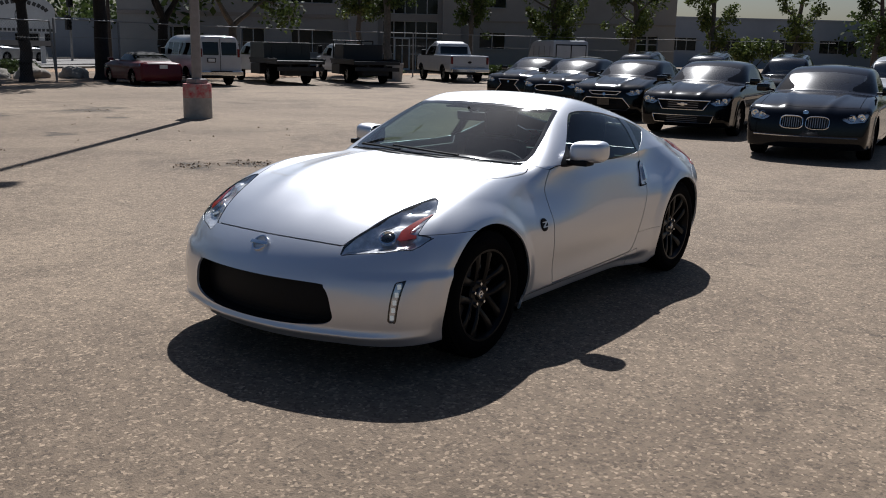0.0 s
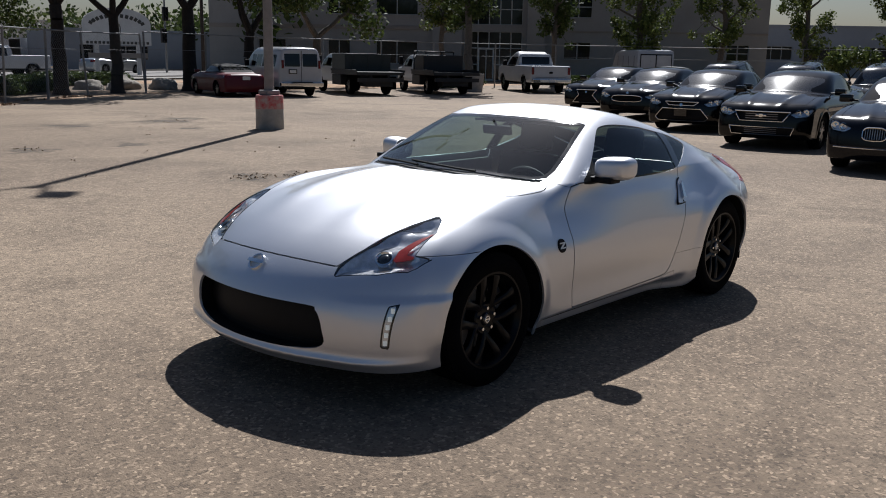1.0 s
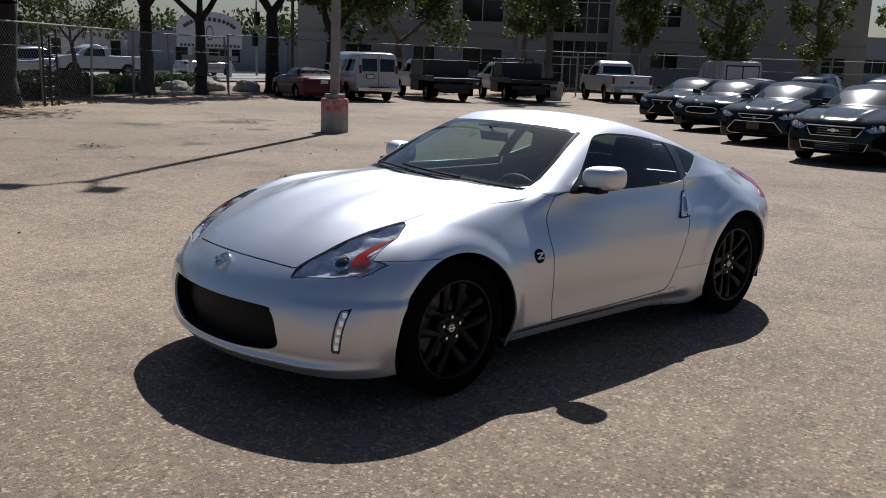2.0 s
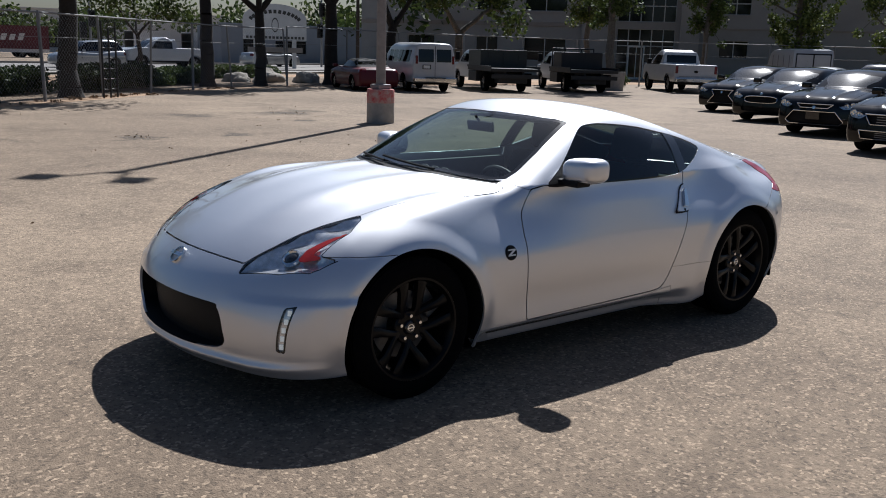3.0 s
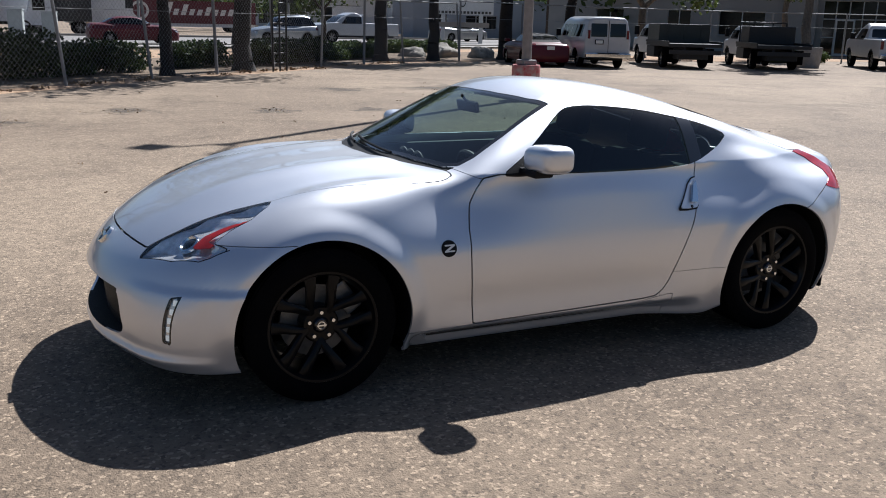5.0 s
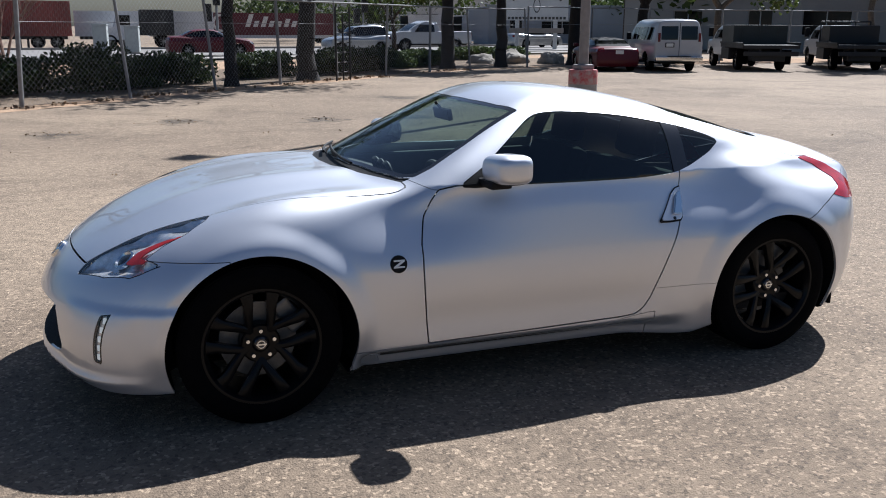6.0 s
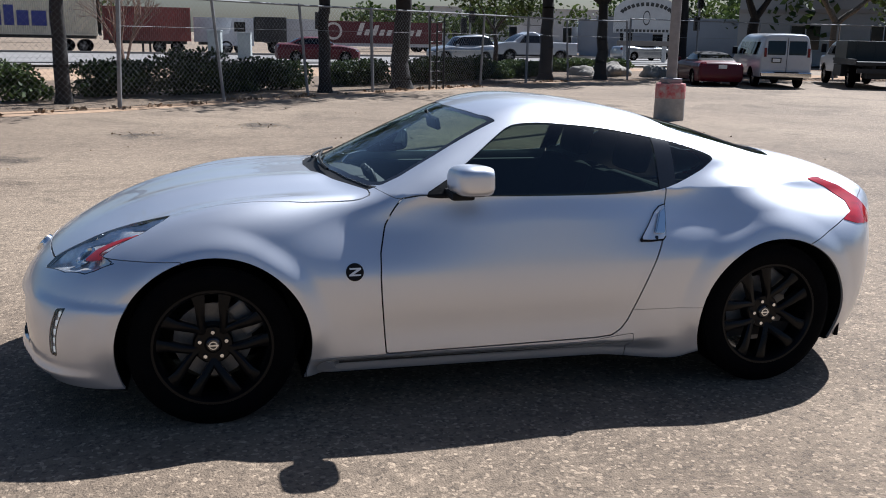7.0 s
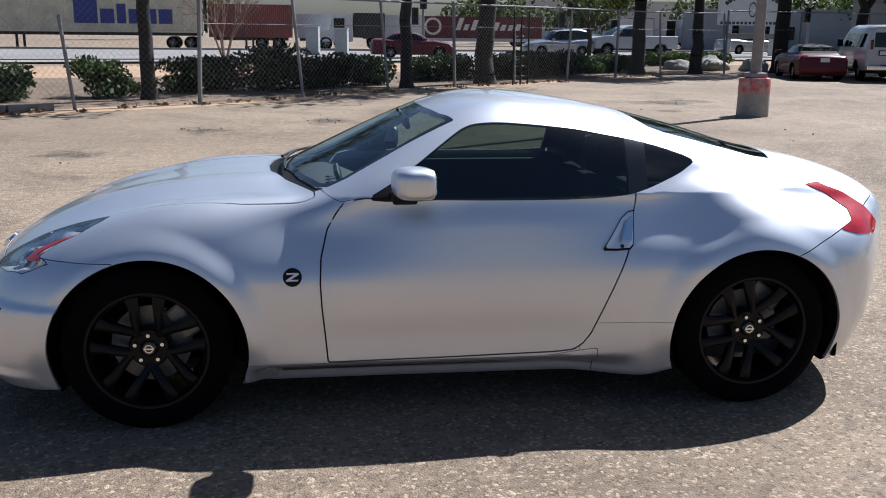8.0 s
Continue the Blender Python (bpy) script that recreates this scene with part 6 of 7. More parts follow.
# ---- chain-link fence ----
def fence():
    f = thing("chain_link_fence", pose(0, 0, 0), "galvanised chain-link fence with leaning posts and top rail", "fence")
    high = 2.28
    rnd = random.Random(5)
    tops = []
    for i, (x, y) in enumerate(FENCE):
        lean = Vector((rnd.uniform(-0.10, 0.22), rnd.uniform(-0.05, 0.05), 0))
        if i == 2:
            lean = Vector((0.16, 0, 0))
        h = 1.75 if i == 2 else high
        bm = bmesh.new()
        rod(bm, (x, y, 0), (x + lean.x, y + lean.y, h), 0.036 if i % 3 else 0.045, seg=12)
        rod(bm, (x + lean.x, y + lean.y, h), (x + lean.x, y + lean.y, h + 0.05), 0.045, 0.015, seg=12)
        part("post", bm, GALVANISED, f)
        tops.append(Vector((x + lean.x, y + lean.y, high)))
    for i, (a, b) in enumerate(zip(tops, tops[1:])):
        if i in (0, 1):
            continue
        bm = bmesh.new()
        rod(bm, a - (b - a) * 0.0, b, 0.024, seg=8)
        part("top_rail", bm, GALVANISED, f)
        if i > 2:
            bm = bmesh.new()
            rod(bm, a - Vector((0, 0, 0.62)), b - Vector((0, 0, 0.62)), 0.006, seg=5)
            part("tension_wire", bm, GALVANISED, f)
    pitch = 0.13
    for i, (a, b) in enumerate(zip(FENCE, FENCE[1:])):
        a, b = Vector((*a, 0.03)), Vector((*b, 0.03))
        d = (b - a)
        length = d.length
        d.normalize()
        n = Vector((-d.y, d.x, 0))
        h = high - 0.06 if i > 1 else 1.7
        pts, faces = [], []
        k = 0
        s = -h
        while s < length:
            for sign in (1, -1):
                lo, hi = max(0.0, s), min(length, s + h)
                if hi - lo < 0.03:
                    continue
                z0, z1 = (lo - s, hi - s)
                if sign < 0:
                    z0, z1 = h - z0, h - z1
                p, q = a + d * lo + Vector((0, 0, z0)), a + d * hi + Vector((0, 0, z1))
                sag = 0.02 * math.sin(k * 1.7)
                up = Vector((-d.x * (z1 - z0), -d.y * (z1 - z0), hi - lo)).normalized()
                r = 0.0021
                base = len(pts)
                for c in (p, q):
                    for ang in (0, 2.09, 4.19):
                        pts.append(tuple(c + n * (r * math.cos(ang) + 0.01 * sag) + up * r * math.sin(ang)))
                for e in range(3):
                    faces.append((base + e, base + (e + 1) % 3, base + 3 + (e + 1) % 3, base + 3 + e))
                k += 1
            s += pitch
        link_mesh("wire_mesh", pts, faces, GALVANISED, f, smooth=False)
    return f


fence()


def back_fence(pts):
    f = thing("wire_fence", pose(0, 0, 0), "thin wire fence with galvanised posts behind the trucks", "fence")
    for (x0, y0), (x1, y1) in zip(pts, pts[1:]):
        n = max(1, int(math.hypot(x1 - x0, y1 - y0) / 3.2))
        for i in range(n):
            x, y = x0 + (x1 - x0) * i / n, y0 + (y1 - y0) * i / n
            bm = bmesh.new()
            rod(bm, (x, y, 0), (x, y, 2.4), 0.04, seg=8)
            part("post", bm, GALVANISED, f)
        for z, r in ((2.38, 0.022), (1.7, 0.006)):
            bm = bmesh.new()
            rod(bm, (x0, y0, z), (x1, y1, z), r, seg=6)
            part("top_rail" if z > 2 else "tension_wire", bm, GALVANISED, f)
    return f


back_fence([(-15.0, -29.6), (-22.0, -31.5), (-33.0, -30.5), (-44.0, -22.0), (-52.0, -10.0)])


# ---- trees and hedges ----
def leaves(rnd, centre, spread, count, size, flat=0.75):
    c = np.array(centre)
    q = rnd.normal(size=(count, 3))
    q /= np.linalg.norm(q, axis=1, keepdims=True)
    p = c + q * (rnd.random((count, 1)) ** 0.45) * np.array([spread, spread, spread * flat])
    u = rnd.normal(size=(count, 3))
    u /= np.linalg.norm(u, axis=1, keepdims=True)
    v = np.cross(u, rnd.normal(size=(count, 3)))
    v /= np.linalg.norm(v, axis=1, keepdims=True)
    s = size * (0.6 + 0.8 * rnd.random((count, 1)))
    return np.stack([p - u * s, p + v * s * 0.62, p + u * s, p - v * s * 0.62], 1)


def tree(x, y, high, trunk_r, crown_lo, crown_r, label, seed, leaf=None, bark=None, count=5200, leaf_size=0.12, fork=None, lean=(0, 0), limbs=9):
    rnd = np.random.default_rng(seed)
    t = thing("tree", pose(x, y, 0), label, "tree", "trees along the lot")
    bm = bmesh.new()
    tips = []

    def limb(p, d, length, r, depth):
        n = 4
        for k in range(n):
            d = (d + Vector(rnd.normal(size=3)) * 0.10 + Vector((0, 0, 0.03))).normalized()
            q = p + d * (length / n)
            r2 = r * 0.86
            rod(bm, p, q, r, r2, seg=8 if depth < 2 else 5, caps=False)
            p, r = q, r2
        if depth < 3:
            for _ in range(3 if depth < 2 else 2):
                side = Vector(rnd.normal(size=3))
                side = (side - d * side.dot(d)).normalized()
                limb(p, (d * 0.75 + side * 0.75).normalized(), length * 0.62, r * 0.62, depth + 1)
        else:
            tips.append(p)
        if depth == 2:
            tips.append(p)
            tips.append(p - d * length * 0.5)

    top = Vector((lean[0], lean[1], crown_lo))
    rod(bm, (0, 0, -0.02), (0, 0, 0.25), trunk_r * 1.45, trunk_r * 1.08, seg=14)
    segs = 6
    prev = Vector((0, 0, 0.25))
    for k in range(segs):
        u = (k + 1) / segs
        q = Vector((lean[0] * u + rnd.normal() * 0.03, lean[1] * u + rnd.normal() * 0.03, 0.25 + (crown_lo - 0.25) * u))
        rod(bm, prev, q, trunk_r * (1.08 - 0.25 * (u - 1 / segs)), trunk_r * (1.08 - 0.25 * u), seg=14, caps=False)
        prev = q
    fork = fork or [(math.cos(2.4 * k), math.sin(2.4 * k), 1.3) for k in range(3)]
    for d in fork:
        limb(prev, Vector(d).normalized(), (high - crown_lo) * 0.42, trunk_r * 0.62, 1)
    part("trunk", bm, bark or BARK, t, "rough tapered trunk with limbs", smooth=True)
    quads = []
    per = max(8, count // max(1, len(tips)))
    for p in tips:
        quads.append(leaves(rnd, p, crown_r * (0.22 + 0.16 * rnd.random()), per, leaf_size))
    q = np.concatenate(quads)
    pts = q.reshape(-1, 3)
    link_mesh("crown", pts, np.arange(len(pts)).reshape(-1, 4), leaf or LEAF, t, "loose crown of many small leaves", smooth=False)
    return t


Y_FORK = [(-0.62, 0.25, 1.0), (0.75, -0.3, 0.85), (0.1, 0.5, 1.2)]
tree(4.3, -16.8, 8.5, 0.15, 3.6, 3.2, "street tree with a slim grey trunk behind the fence", 1, fork=Y_FORK, count=1500)
tree(-1.85, -20.95, 9.0, 0.16, 3.4, 3.4, "street tree with a slim grey trunk behind the fence", 2, count=1500)
tree(-4.45, -23.15, 9.5, 0.27, 3.3, 3.8, "thick dark street tree at the fence", 3, fork=[(0.85, 0.1, 0.75), (-0.75, 0.2, 0.8), (0.0, -0.4, 1.3)])
tree(-11.4, -29.3, 9.0, 0.25, 3.2, 3.6, "dark-trunked street tree with a leafy crown", 5)
tree(-13.95, -29.9, 8.5, 0.22, 2.9, 3.4, "street tree forked low in two limbs", 6, fork=Y_FORK)
tree(-17.9, -30.9, 9.5, 0.29, 3.4, 3.8, "dark street tree beside the red car", 7)
tree(-12.2, -38.5, 5.6, 0.11, 1.9, 2.6, "small airy tree beyond the hedge", 8, count=3000, leaf_size=0.09)
tree(-22.6, -33.0, 7.5, 0.26, 2.6, 3.8, "dark full tree behind the white van", 9, count=9000)
tree(-27.3, -33.5, 7.5, 0.24, 2.5, 3.8, "full tree in front of the office building", 10, bark=PALE_BARK, count=5000)


def leader_tree(x, y, high, trunk_r, crown_lo, crown_r, label, seed, leaf, clumps=46):
    """A street tree with one upright leader, rising side limbs and an uneven tall crown."""
    rnd = np.random.default_rng(seed)
    t = thing("tree", pose(x, y, 0), label, "tree", "trees before the office building")
    bm = bmesh.new()
    rod(bm, (0, 0, -0.02), (0, 0, 0.3), trunk_r * 1.5, trunk_r * 1.1, seg=12)
    prev, n, stem = Vector((0, 0, 0.3)), 12, []
    for k in range(n):
        u = (k + 1) / n
        q = Vector((rnd.normal() * 0.05, rnd.normal() * 0.05, 0.3 + (high - 0.3) * u))
        rod(bm, prev, q, trunk_r * (1.1 - 0.95 * (u - 1 / n)), trunk_r * (1.1 - 0.95 * u) + 0.01, seg=10, caps=False)
        stem.append(q)
        prev = q
    quads = []
    turn = rnd.random() * 6.3
    for k in range(13):
        z = crown_lo - 0.5 + (high - crown_lo) * (k / 12) ** 1.1 * 0.92
        turn += 2.4 + rnd.normal() * 0.3
        reach = crown_r * math.sin(math.pi * min(1, max(0.16, (z - crown_lo + 1.0) / (high - crown_lo + 1.2)))) * (0.75 + 0.5 * rnd.random())
        p = Vector((0, 0, z))
        d = Vector((math.cos(turn), math.sin(turn), 0.35))
        r = trunk_r * 0.42
        for j in range(4):
            d = (d + Vector((0, 0, 0.28)) + Vector(rnd.normal(size=3)) * 0.10).normalized()
            q = p + d * reach * 0.36
            rod(bm, p, q, r, r * 0.7, seg=6, caps=False)
            p, r = q, r * 0.7
            if j and p.z > crown_lo - 0.2:
                quads.append(leaves(rnd, p, 0.34 + 0.22 * rnd.random(), 95, 0.085, 0.9))
                side = p + Vector(rnd.normal(size=3)) * 0.38
                rod(bm, p, side, r * 0.6, r * 0.3, seg=5, caps=False)
                quads.append(leaves(rnd, side, 0.26 + 0.2 * rnd.random(), 70, 0.085, 0.9))
    for _ in range(clumps):
        u = rnd.random() ** 0.8
        w = crown_r * 0.8 * math.sin(math.pi * (0.12 + 0.8 * u)) * math.sqrt(rnd.random())
        a = rnd.random() * 6.283
        quads.append(leaves(rnd, (w * math.cos(a), w * math.sin(a), crown_lo + (high - crown_lo) * u), 0.30 + 0.25 * rnd.random(), 75, 0.085, 0.9))
    part("trunk", bm, PALE_BARK, t, "slim upright trunk with rising limbs", smooth=True)
    pts = np.concatenate(quads).reshape(-1, 3)
    link_mesh("crown", pts, np.arange(len(pts)).reshape(-1, 4), leaf, t, "tall uneven crown of small leaves", smooth=False)
    return t


leader_tree(-29.9, -25.4, 9.0, 0.20, 3.5, 1.9, "street tree standing in a round planter", 11, LEAF, 34)
leader_tree(-36.0, -32.5, 9.0, 0.17, 3.5, 1.7, "young street tree before the office building", 12, LEAF_LIGHT)
leader_tree(-40.2, -27.5, 8.6, 0.16, 3.2, 1.5, "slim young tree before the office building", 13, LEAF)
leader_tree(-43.0, -23.6, 9.0, 0.20, 1.9, 2.5, "broad leafy tree before the office building", 14, LEAF_LIGHT, 90)
leader_tree(-45.9, -19.9, 9.0, 0.18, 2.5, 2.2, "leafy tree before the office building's corner", 15, LEAF_LIGHT, 50)
leader_tree(-48.8, -16.2, 9.0, 0.18, 2.2, 1.9, "airy tree with curved limbs beyond the parked cars", 16, LEAF_LIGHT, 8)
leader_tree(-52.0, -12.2, 8.8, 0.17, 2.4, 1.8, "airy sunlit tree beyond the parked cars", 17, LEAF_LIGHT, 8)
leader_tree(-54.0, -8.2, 8.8, 0.17, 2.4, 1.8, "airy sunlit tree beyond the parked cars", 18, LEAF, 8)
tree(-50.0, -14.0, 2.9, 0.07, 0.8, 2.0, "low round bush-like tree before the far building", 19, LEAF_LIGHT, count=2600, leaf_size=0.1)


def planter(x, y):
    bm = bmesh.new()
    lathe(bm, [(0.0005, 0.75), (0.40, 0.75), (0.44, 0.86), (0.52, 0.86), (0.52, 0.80), (0.44, 0.0), (0.0005, 0.0)], 28)
    p = part("planter", bm, CONCRETE, smooth=True)
    p.matrix_world = pose(x, y, 0)
    return tagged(p, "round grey concrete planter at the tree's foot", "planter")


planter(-29.7, -24.9)


def hedge(x0, y0, x1, y1, high, deep, label, seed, leaf=None):
    rnd = np.random.default_rng(seed)
    d = Vector((x1 - x0, y1 - y0, 0))
    n = max(2, int(d.length / 0.45))
    h = thing("hedge", pose(x0, y0, 0, 0, 0, math.degrees(math.atan2(d.y, d.x))), label, "hedge", "hedges along the fence")
    quads, bm = [], bmesh.new()
    for k in range(n):
        u = (k + 0.5) / n * d.length
        hh = high * 0.88 * (0.92 + 0.14 * rnd.random())
        for j in range(3):
            c = (u + rnd.normal() * 0.1, rnd.normal() * deep * 0.2, hh * (0.24 + 0.24 * j))
            quads.append(leaves(rnd, c, deep * 0.62, 420, 0.055, hh / 3 / (deep * 0.62) * 0.8))
        for _ in range(3):
            rod(bm, (u + rnd.normal() * 0.05, rnd.normal() * 0.05, -0.01), (u + rnd.normal() * 0.2, rnd.normal() * 0.2, hh * 0.75), 0.014, 0.006, seg=5)
    q = np.concatenate(quads)
    q[..., 2] = np.maximum(q[..., 2], 0.03)
    pts = q.reshape(-1, 3)
    part("woody_base", bm, BARK, h)
    link_mesh("foliage", pts, np.arange(len(pts)).reshape(-1, 4), leaf or LEAF_DARK, h, "dense small dark leaves", smooth=False)
    return h


hedge(5.75, -17.1, 5.05, -17.6, 1.05, 0.8, "loose green shrub beside the fence post", 21, LEAF)
hedge(4.2, -19.0, 2.75, -20.2, 1.05, 1.1, "clipped dark green hedge block behind the fence", 22)
hedge(2.3, -19.3, 1.2, -20.3, 1.35, 1.0, "tall dark shrub behind the fence", 23)
hedge(0.9, -20.7, -1.3, -22.7, 1.05, 1.0, "clipped dark green hedge block behind the fence", 24)
hedge(-2.4, -24.0, -4.2, -25.6, 0.95, 0.9, "dark green hedge behind the thick tree", 25)
hedge(-5.4, -25.6, -8.6, -28.6, 1.05, 1.0, "long dark green hedge behind the fence", 26)
hedge(-9.0, -29.6, -12.2, -32.4, 0.8, 0.9, "low brownish green hedge behind the fence", 27, LEAF)
hedge(-14.4, -37.5, -19.0, -38.5, 0.75, 0.9, "low clipped green hedge behind the rocks", 28, LEAF)
hedge(7.8, -15.8, 6.9, -16.6, 0.95, 0.8, "dark green shrub behind the fence", 29)
hedge(-44.0, -29.5, -48.0, -25.0, 0.8, 0.9, "low green hedge before the office building", 30, LEAF)
hedge(-34.5, -28.6, -31.8, -29.6, 0.7, 0.9, "low green shrubs behind the planter", 31, LEAF)


def myrtle(x, y):
    """A many-stemmed bare shrub tree."""
    rnd = np.random.default_rng(41)
    t = thing("bare_tree", pose(x, y, 0), "bare many-stemmed reddish-brown shrub tree beside the road", "tree")
    bm = bmesh.new()

    def twig(p, d, length, r, depth):
        q = p + d * length
        rod(bm, p, q, r, r * 0.7, seg=5, caps=False)
        if depth < 5:
            for _ in range(2 if depth else 3):
                nd = (d + Vector(rnd.normal(size=3)) * 0.30 + Vector((0, 0, 0.10))).normalized()
                twig(q, nd, length * 0.78, r * 0.66, depth + 1)
    for k in range(5):
        a = 2 * math.pi * k / 5
        twig(Vector((0.12 * math.cos(a), 0.12 * math.sin(a), -0.01)), Vector((0.33 * math.cos(a), 0.33 * math.sin(a), 1)).normalized(), 1.05, 0.07, 0)
    part("trunk", bm, mat("red_brown_bark", (0.22, 0.13, 0.09), 0.9, vary=0.4, scale=10), t)
    return t


myrtle(5.4, -45.8)


def rock(x, y, sx, sy, sz, seed):
    bm = bmesh.new()
    bmesh.ops.create_icosphere(bm, subdivisions=4, radius=1)
    for v in bm.verts:
        n = noise.noise(v.co * 1.3 + Vector((seed, 0, 0))) * 0.35 + noise.noise(v.co * 4 + Vector((seed, 3, 0))) * 0.10
        v.co *= 1 + n
        v.co = Vector((v.co.x * sx, v.co.y * sy, max(v.co.z * sz, -0.1)))
    o = part("boulder", bm, mat("pale_rock", (0.33, 0.30, 0.26), 0.95, vary=0.4, scale=3, bump=0.8, bump_scale=12), smooth=True)
    o.matrix_world = pose(x, y, 0.08, 0, 0, seed * 40)
    return tagged(o, "pale flat boulder beside the trees", "rock", "boulders by the trees")


rock(-16.0, -33.2, 1.0, 0.6, 0.5, 1)
rock(-17.8, -33.0, 0.9, 0.55, 0.5, 2)
rock(-14.7, -33.6, 0.7, 0.5, 0.35, 3)


# ---- lamp post on its concrete foot ----
def lamp_post(x, y):
    t = thing("lamp_post", pose(x, y, 0), "tall tapered lamp post on a red-banded concrete foot", "lamp post")
    bm = bmesh.new()
    lathe(bm, [(0.0005, 0.0), (0.30, 0.0), (0.305, 0.02), (0.30, 0.44)], 40)
    part("concrete_foot", bm, CONCRETE, t, smooth=True)
    bm = bmesh.new()
    lathe(bm, [(0.3005, 0.44), (0.302, 0.45), (0.301, 0.70), (0.290, 0.735), (0.0005, 0.735)], 40)
    part("red_band", bm, RED_BAND, t, "flaking red painted band", smooth=True)
    part("base_cover", boxed((-0.17, -0.17, 0.735), (0.17, 0.17, 0.84), 0.03), POLE_PAINT, t)
    bm = bmesh.new()
    rod(bm, (0, 0, 0.84), (0, 0, 10.45), 0.105, 0.075, seg=20)
    part("pole", bm, POLE_PAINT, t, smooth=True)
    a = Vector((0.73, -0.68, 0)).normalized()
    for s in (1, -1):
        bm = bmesh.new()
        pts = [Vector((0, 0, 10.25))] + [a * s * u + Vector((0, 0, z)) for u, z in ((0.13, 10.42), (0.24, 10.68), (0.33, 10.92), (0.42, 11.05), (0.52, 11.08))]
        for p, q in zip(pts, pts[1:]):
            rod(bm, p, q, 0.04, seg=8)
        part("arm", bm, POLE_PAINT, t)
        bm = boxed((-0.21, -0.20, -0.10), (0.21, 0.20, 0.09), 0.06, Matrix.Translation(a * s * 0.56 + Vector((0, 0, 11.08))) @ pose(0, 0, 0, 0, 0, math.degrees(math.atan2(a.y, a.x))))
        part("lamp_head", bm, BLACK_PLASTIC, t, "dark box lamp head")
    return t


lamp_post(-7.87, -12.6)


# ---- dark steel ladder frame by the thick tree ----
def ladder_frame(x, y, turn):
    t = thing("ladder_frame", pose(x, y, 0, 0, 0, turn), "dark steel ladder frame standing at the fence", "frame")
    for u in (-0.36, 0.0, 0.36):
        bm = bmesh.new()
        rod(bm, (u, 0, 0), (u, 0, 2.15 if u else 1.95), 0.028, seg=8)
        part("upright", bm, SIGNAL_BLACK, t)
    for k in range(7):
        bm = bmesh.new()
        rod(bm, (-0.36, 0, 0.25 + 0.29 * k), (0.36 if k < 5 else 0.0, 0, 0.25 + 0.29 * k), 0.016, seg=6)
        part("rung", bm, SIGNAL_BLACK, t)
    return t


# ---- dead leaves on the dirt ----
def litter():
    rnd = np.random.default_rng(77)
    q = []
    for _ in range(70):
        u = rnd.random() * (len(FENCE) - 2)
        i = int(u)
        a, b = np.array(FENCE[i]), np.array(FENCE[i + 1])
        c = a + (b - a) * (u - i) + np.array([0.25, 0.35]) + rnd.normal(size=2) * 0.22
        q.append(leaves(rnd, (*c, 0.035), 0.20, 9, 0.05, 0.12))
    for x, y, r, n in ((-2.67, -6.32, 0.35, 60), (-3.3, -5.95, 0.38, 70), (-7.3, -15.8, 0.6, 30), (0.4, -11.75, 0.5, 25), (-2.0, -11.4, 0.4, 20), (2.4, -10.4, 0.5, 20)):
        q.append(leaves(rnd, (x, y, 0.010), r, n, 0.022, 0.02))
    for _ in range(60):
        q.append(leaves(rnd, (rnd.uniform(-9, 5), rnd.uniform(-18, -4), 0.010), 0.10, 2, 0.020, 0.05))
    pts = np.maximum(np.concatenate(q).reshape(-1, 3), [-99, -99, 0.006])
    o = link_mesh("dead_leaves", pts, np.arange(len(pts)).reshape(-1, 4), mat("dry_leaf", (0.28, 0.19, 0.11), 0.9, vary=0.5, scale=9), smooth=False)
    return tagged(o, "dry brown dead leaves lying along the fence", "leaves", kind="stuff")


litter()


# ---- buildings, yard and street furniture beyond ----
STUCCO = mat("beige_stucco", (0.30, 0.29, 0.27), 0.9, vary=0.12, scale=0.6, bump=0.2, bump_scale=30)
STUCCO_DARK = mat("brown_stucco_band", (0.27, 0.24, 0.21), 0.9, vary=0.12, scale=0.6, bump=0.2, bump_scale=30)
PALE_WALL = mat("pale_wall", (0.58, 0.57, 0.55), 0.85, vary=0.10, scale=0.5, bump=0.1)
GREY_WALL = mat("blue_grey_wall", (0.26, 0.29, 0.33), 0.85, vary=0.12, scale=0.4, bump=0.1)
WINDOW_GLASS = mat("dark_window_glass", (0.008, 0.010, 0.012), 0.06, vary=0.3, scale=0.7, spec=0.4)
FRAME = mat("bronze_frame", (0.42, 0.42, 0.41), 0.5, 0.2, vary=0.2, scale=6)
PALE_FRAME = mat("pale_door_frame", (0.6, 0.6, 0.58), 0.5, 0.1, vary=0.2, scale=6)
IVORY = mat("ivory_container_steel", (0.74, 0.67, 0.52), 0.6, vary=0.3, scale=0.9, bump=0.1)
RUST_RED = mat("oxide_red_container_steel", (0.26, 0.065, 0.055), 0.6, vary=0.3, scale=0.9, bump=0.1)
WHITE_STEEL = mat("white_trailer_steel", (0.66, 0.67, 0.68), 0.5, vary=0.15, scale=1.2)
DEEP_RED = mat("deep_red_trailer", (0.095, 0.006, 0.016), 0.45, vary=0.2, scale=1.5)
NAVY = mat("navy_marking", (0.03, 0.04, 0.22), 0.6, vary=0.2, scale=5)
WHITE_MARK = mat("white_marking", (0.72, 0.70, 0.66), 0.6, vary=0.15, scale=5)
GREY_STEEL = mat("grey_cabinet_steel", (0.40, 0.43, 0.42), 0.6, vary=0.2, scale=4)
SIGNAL_BLACK = mat("black_signal", (0.015, 0.015, 0.015), 0.5, vary=0.3, scale=5)
WOOD_POST = mat("tan_timber", (0.40, 0.30, 0.18), 0.85, vary=0.3, scale=8)
WOOD_POLE = mat("brown_pole_timber", (0.07, 0.052, 0.04), 0.9, vary=0.4, scale=8)


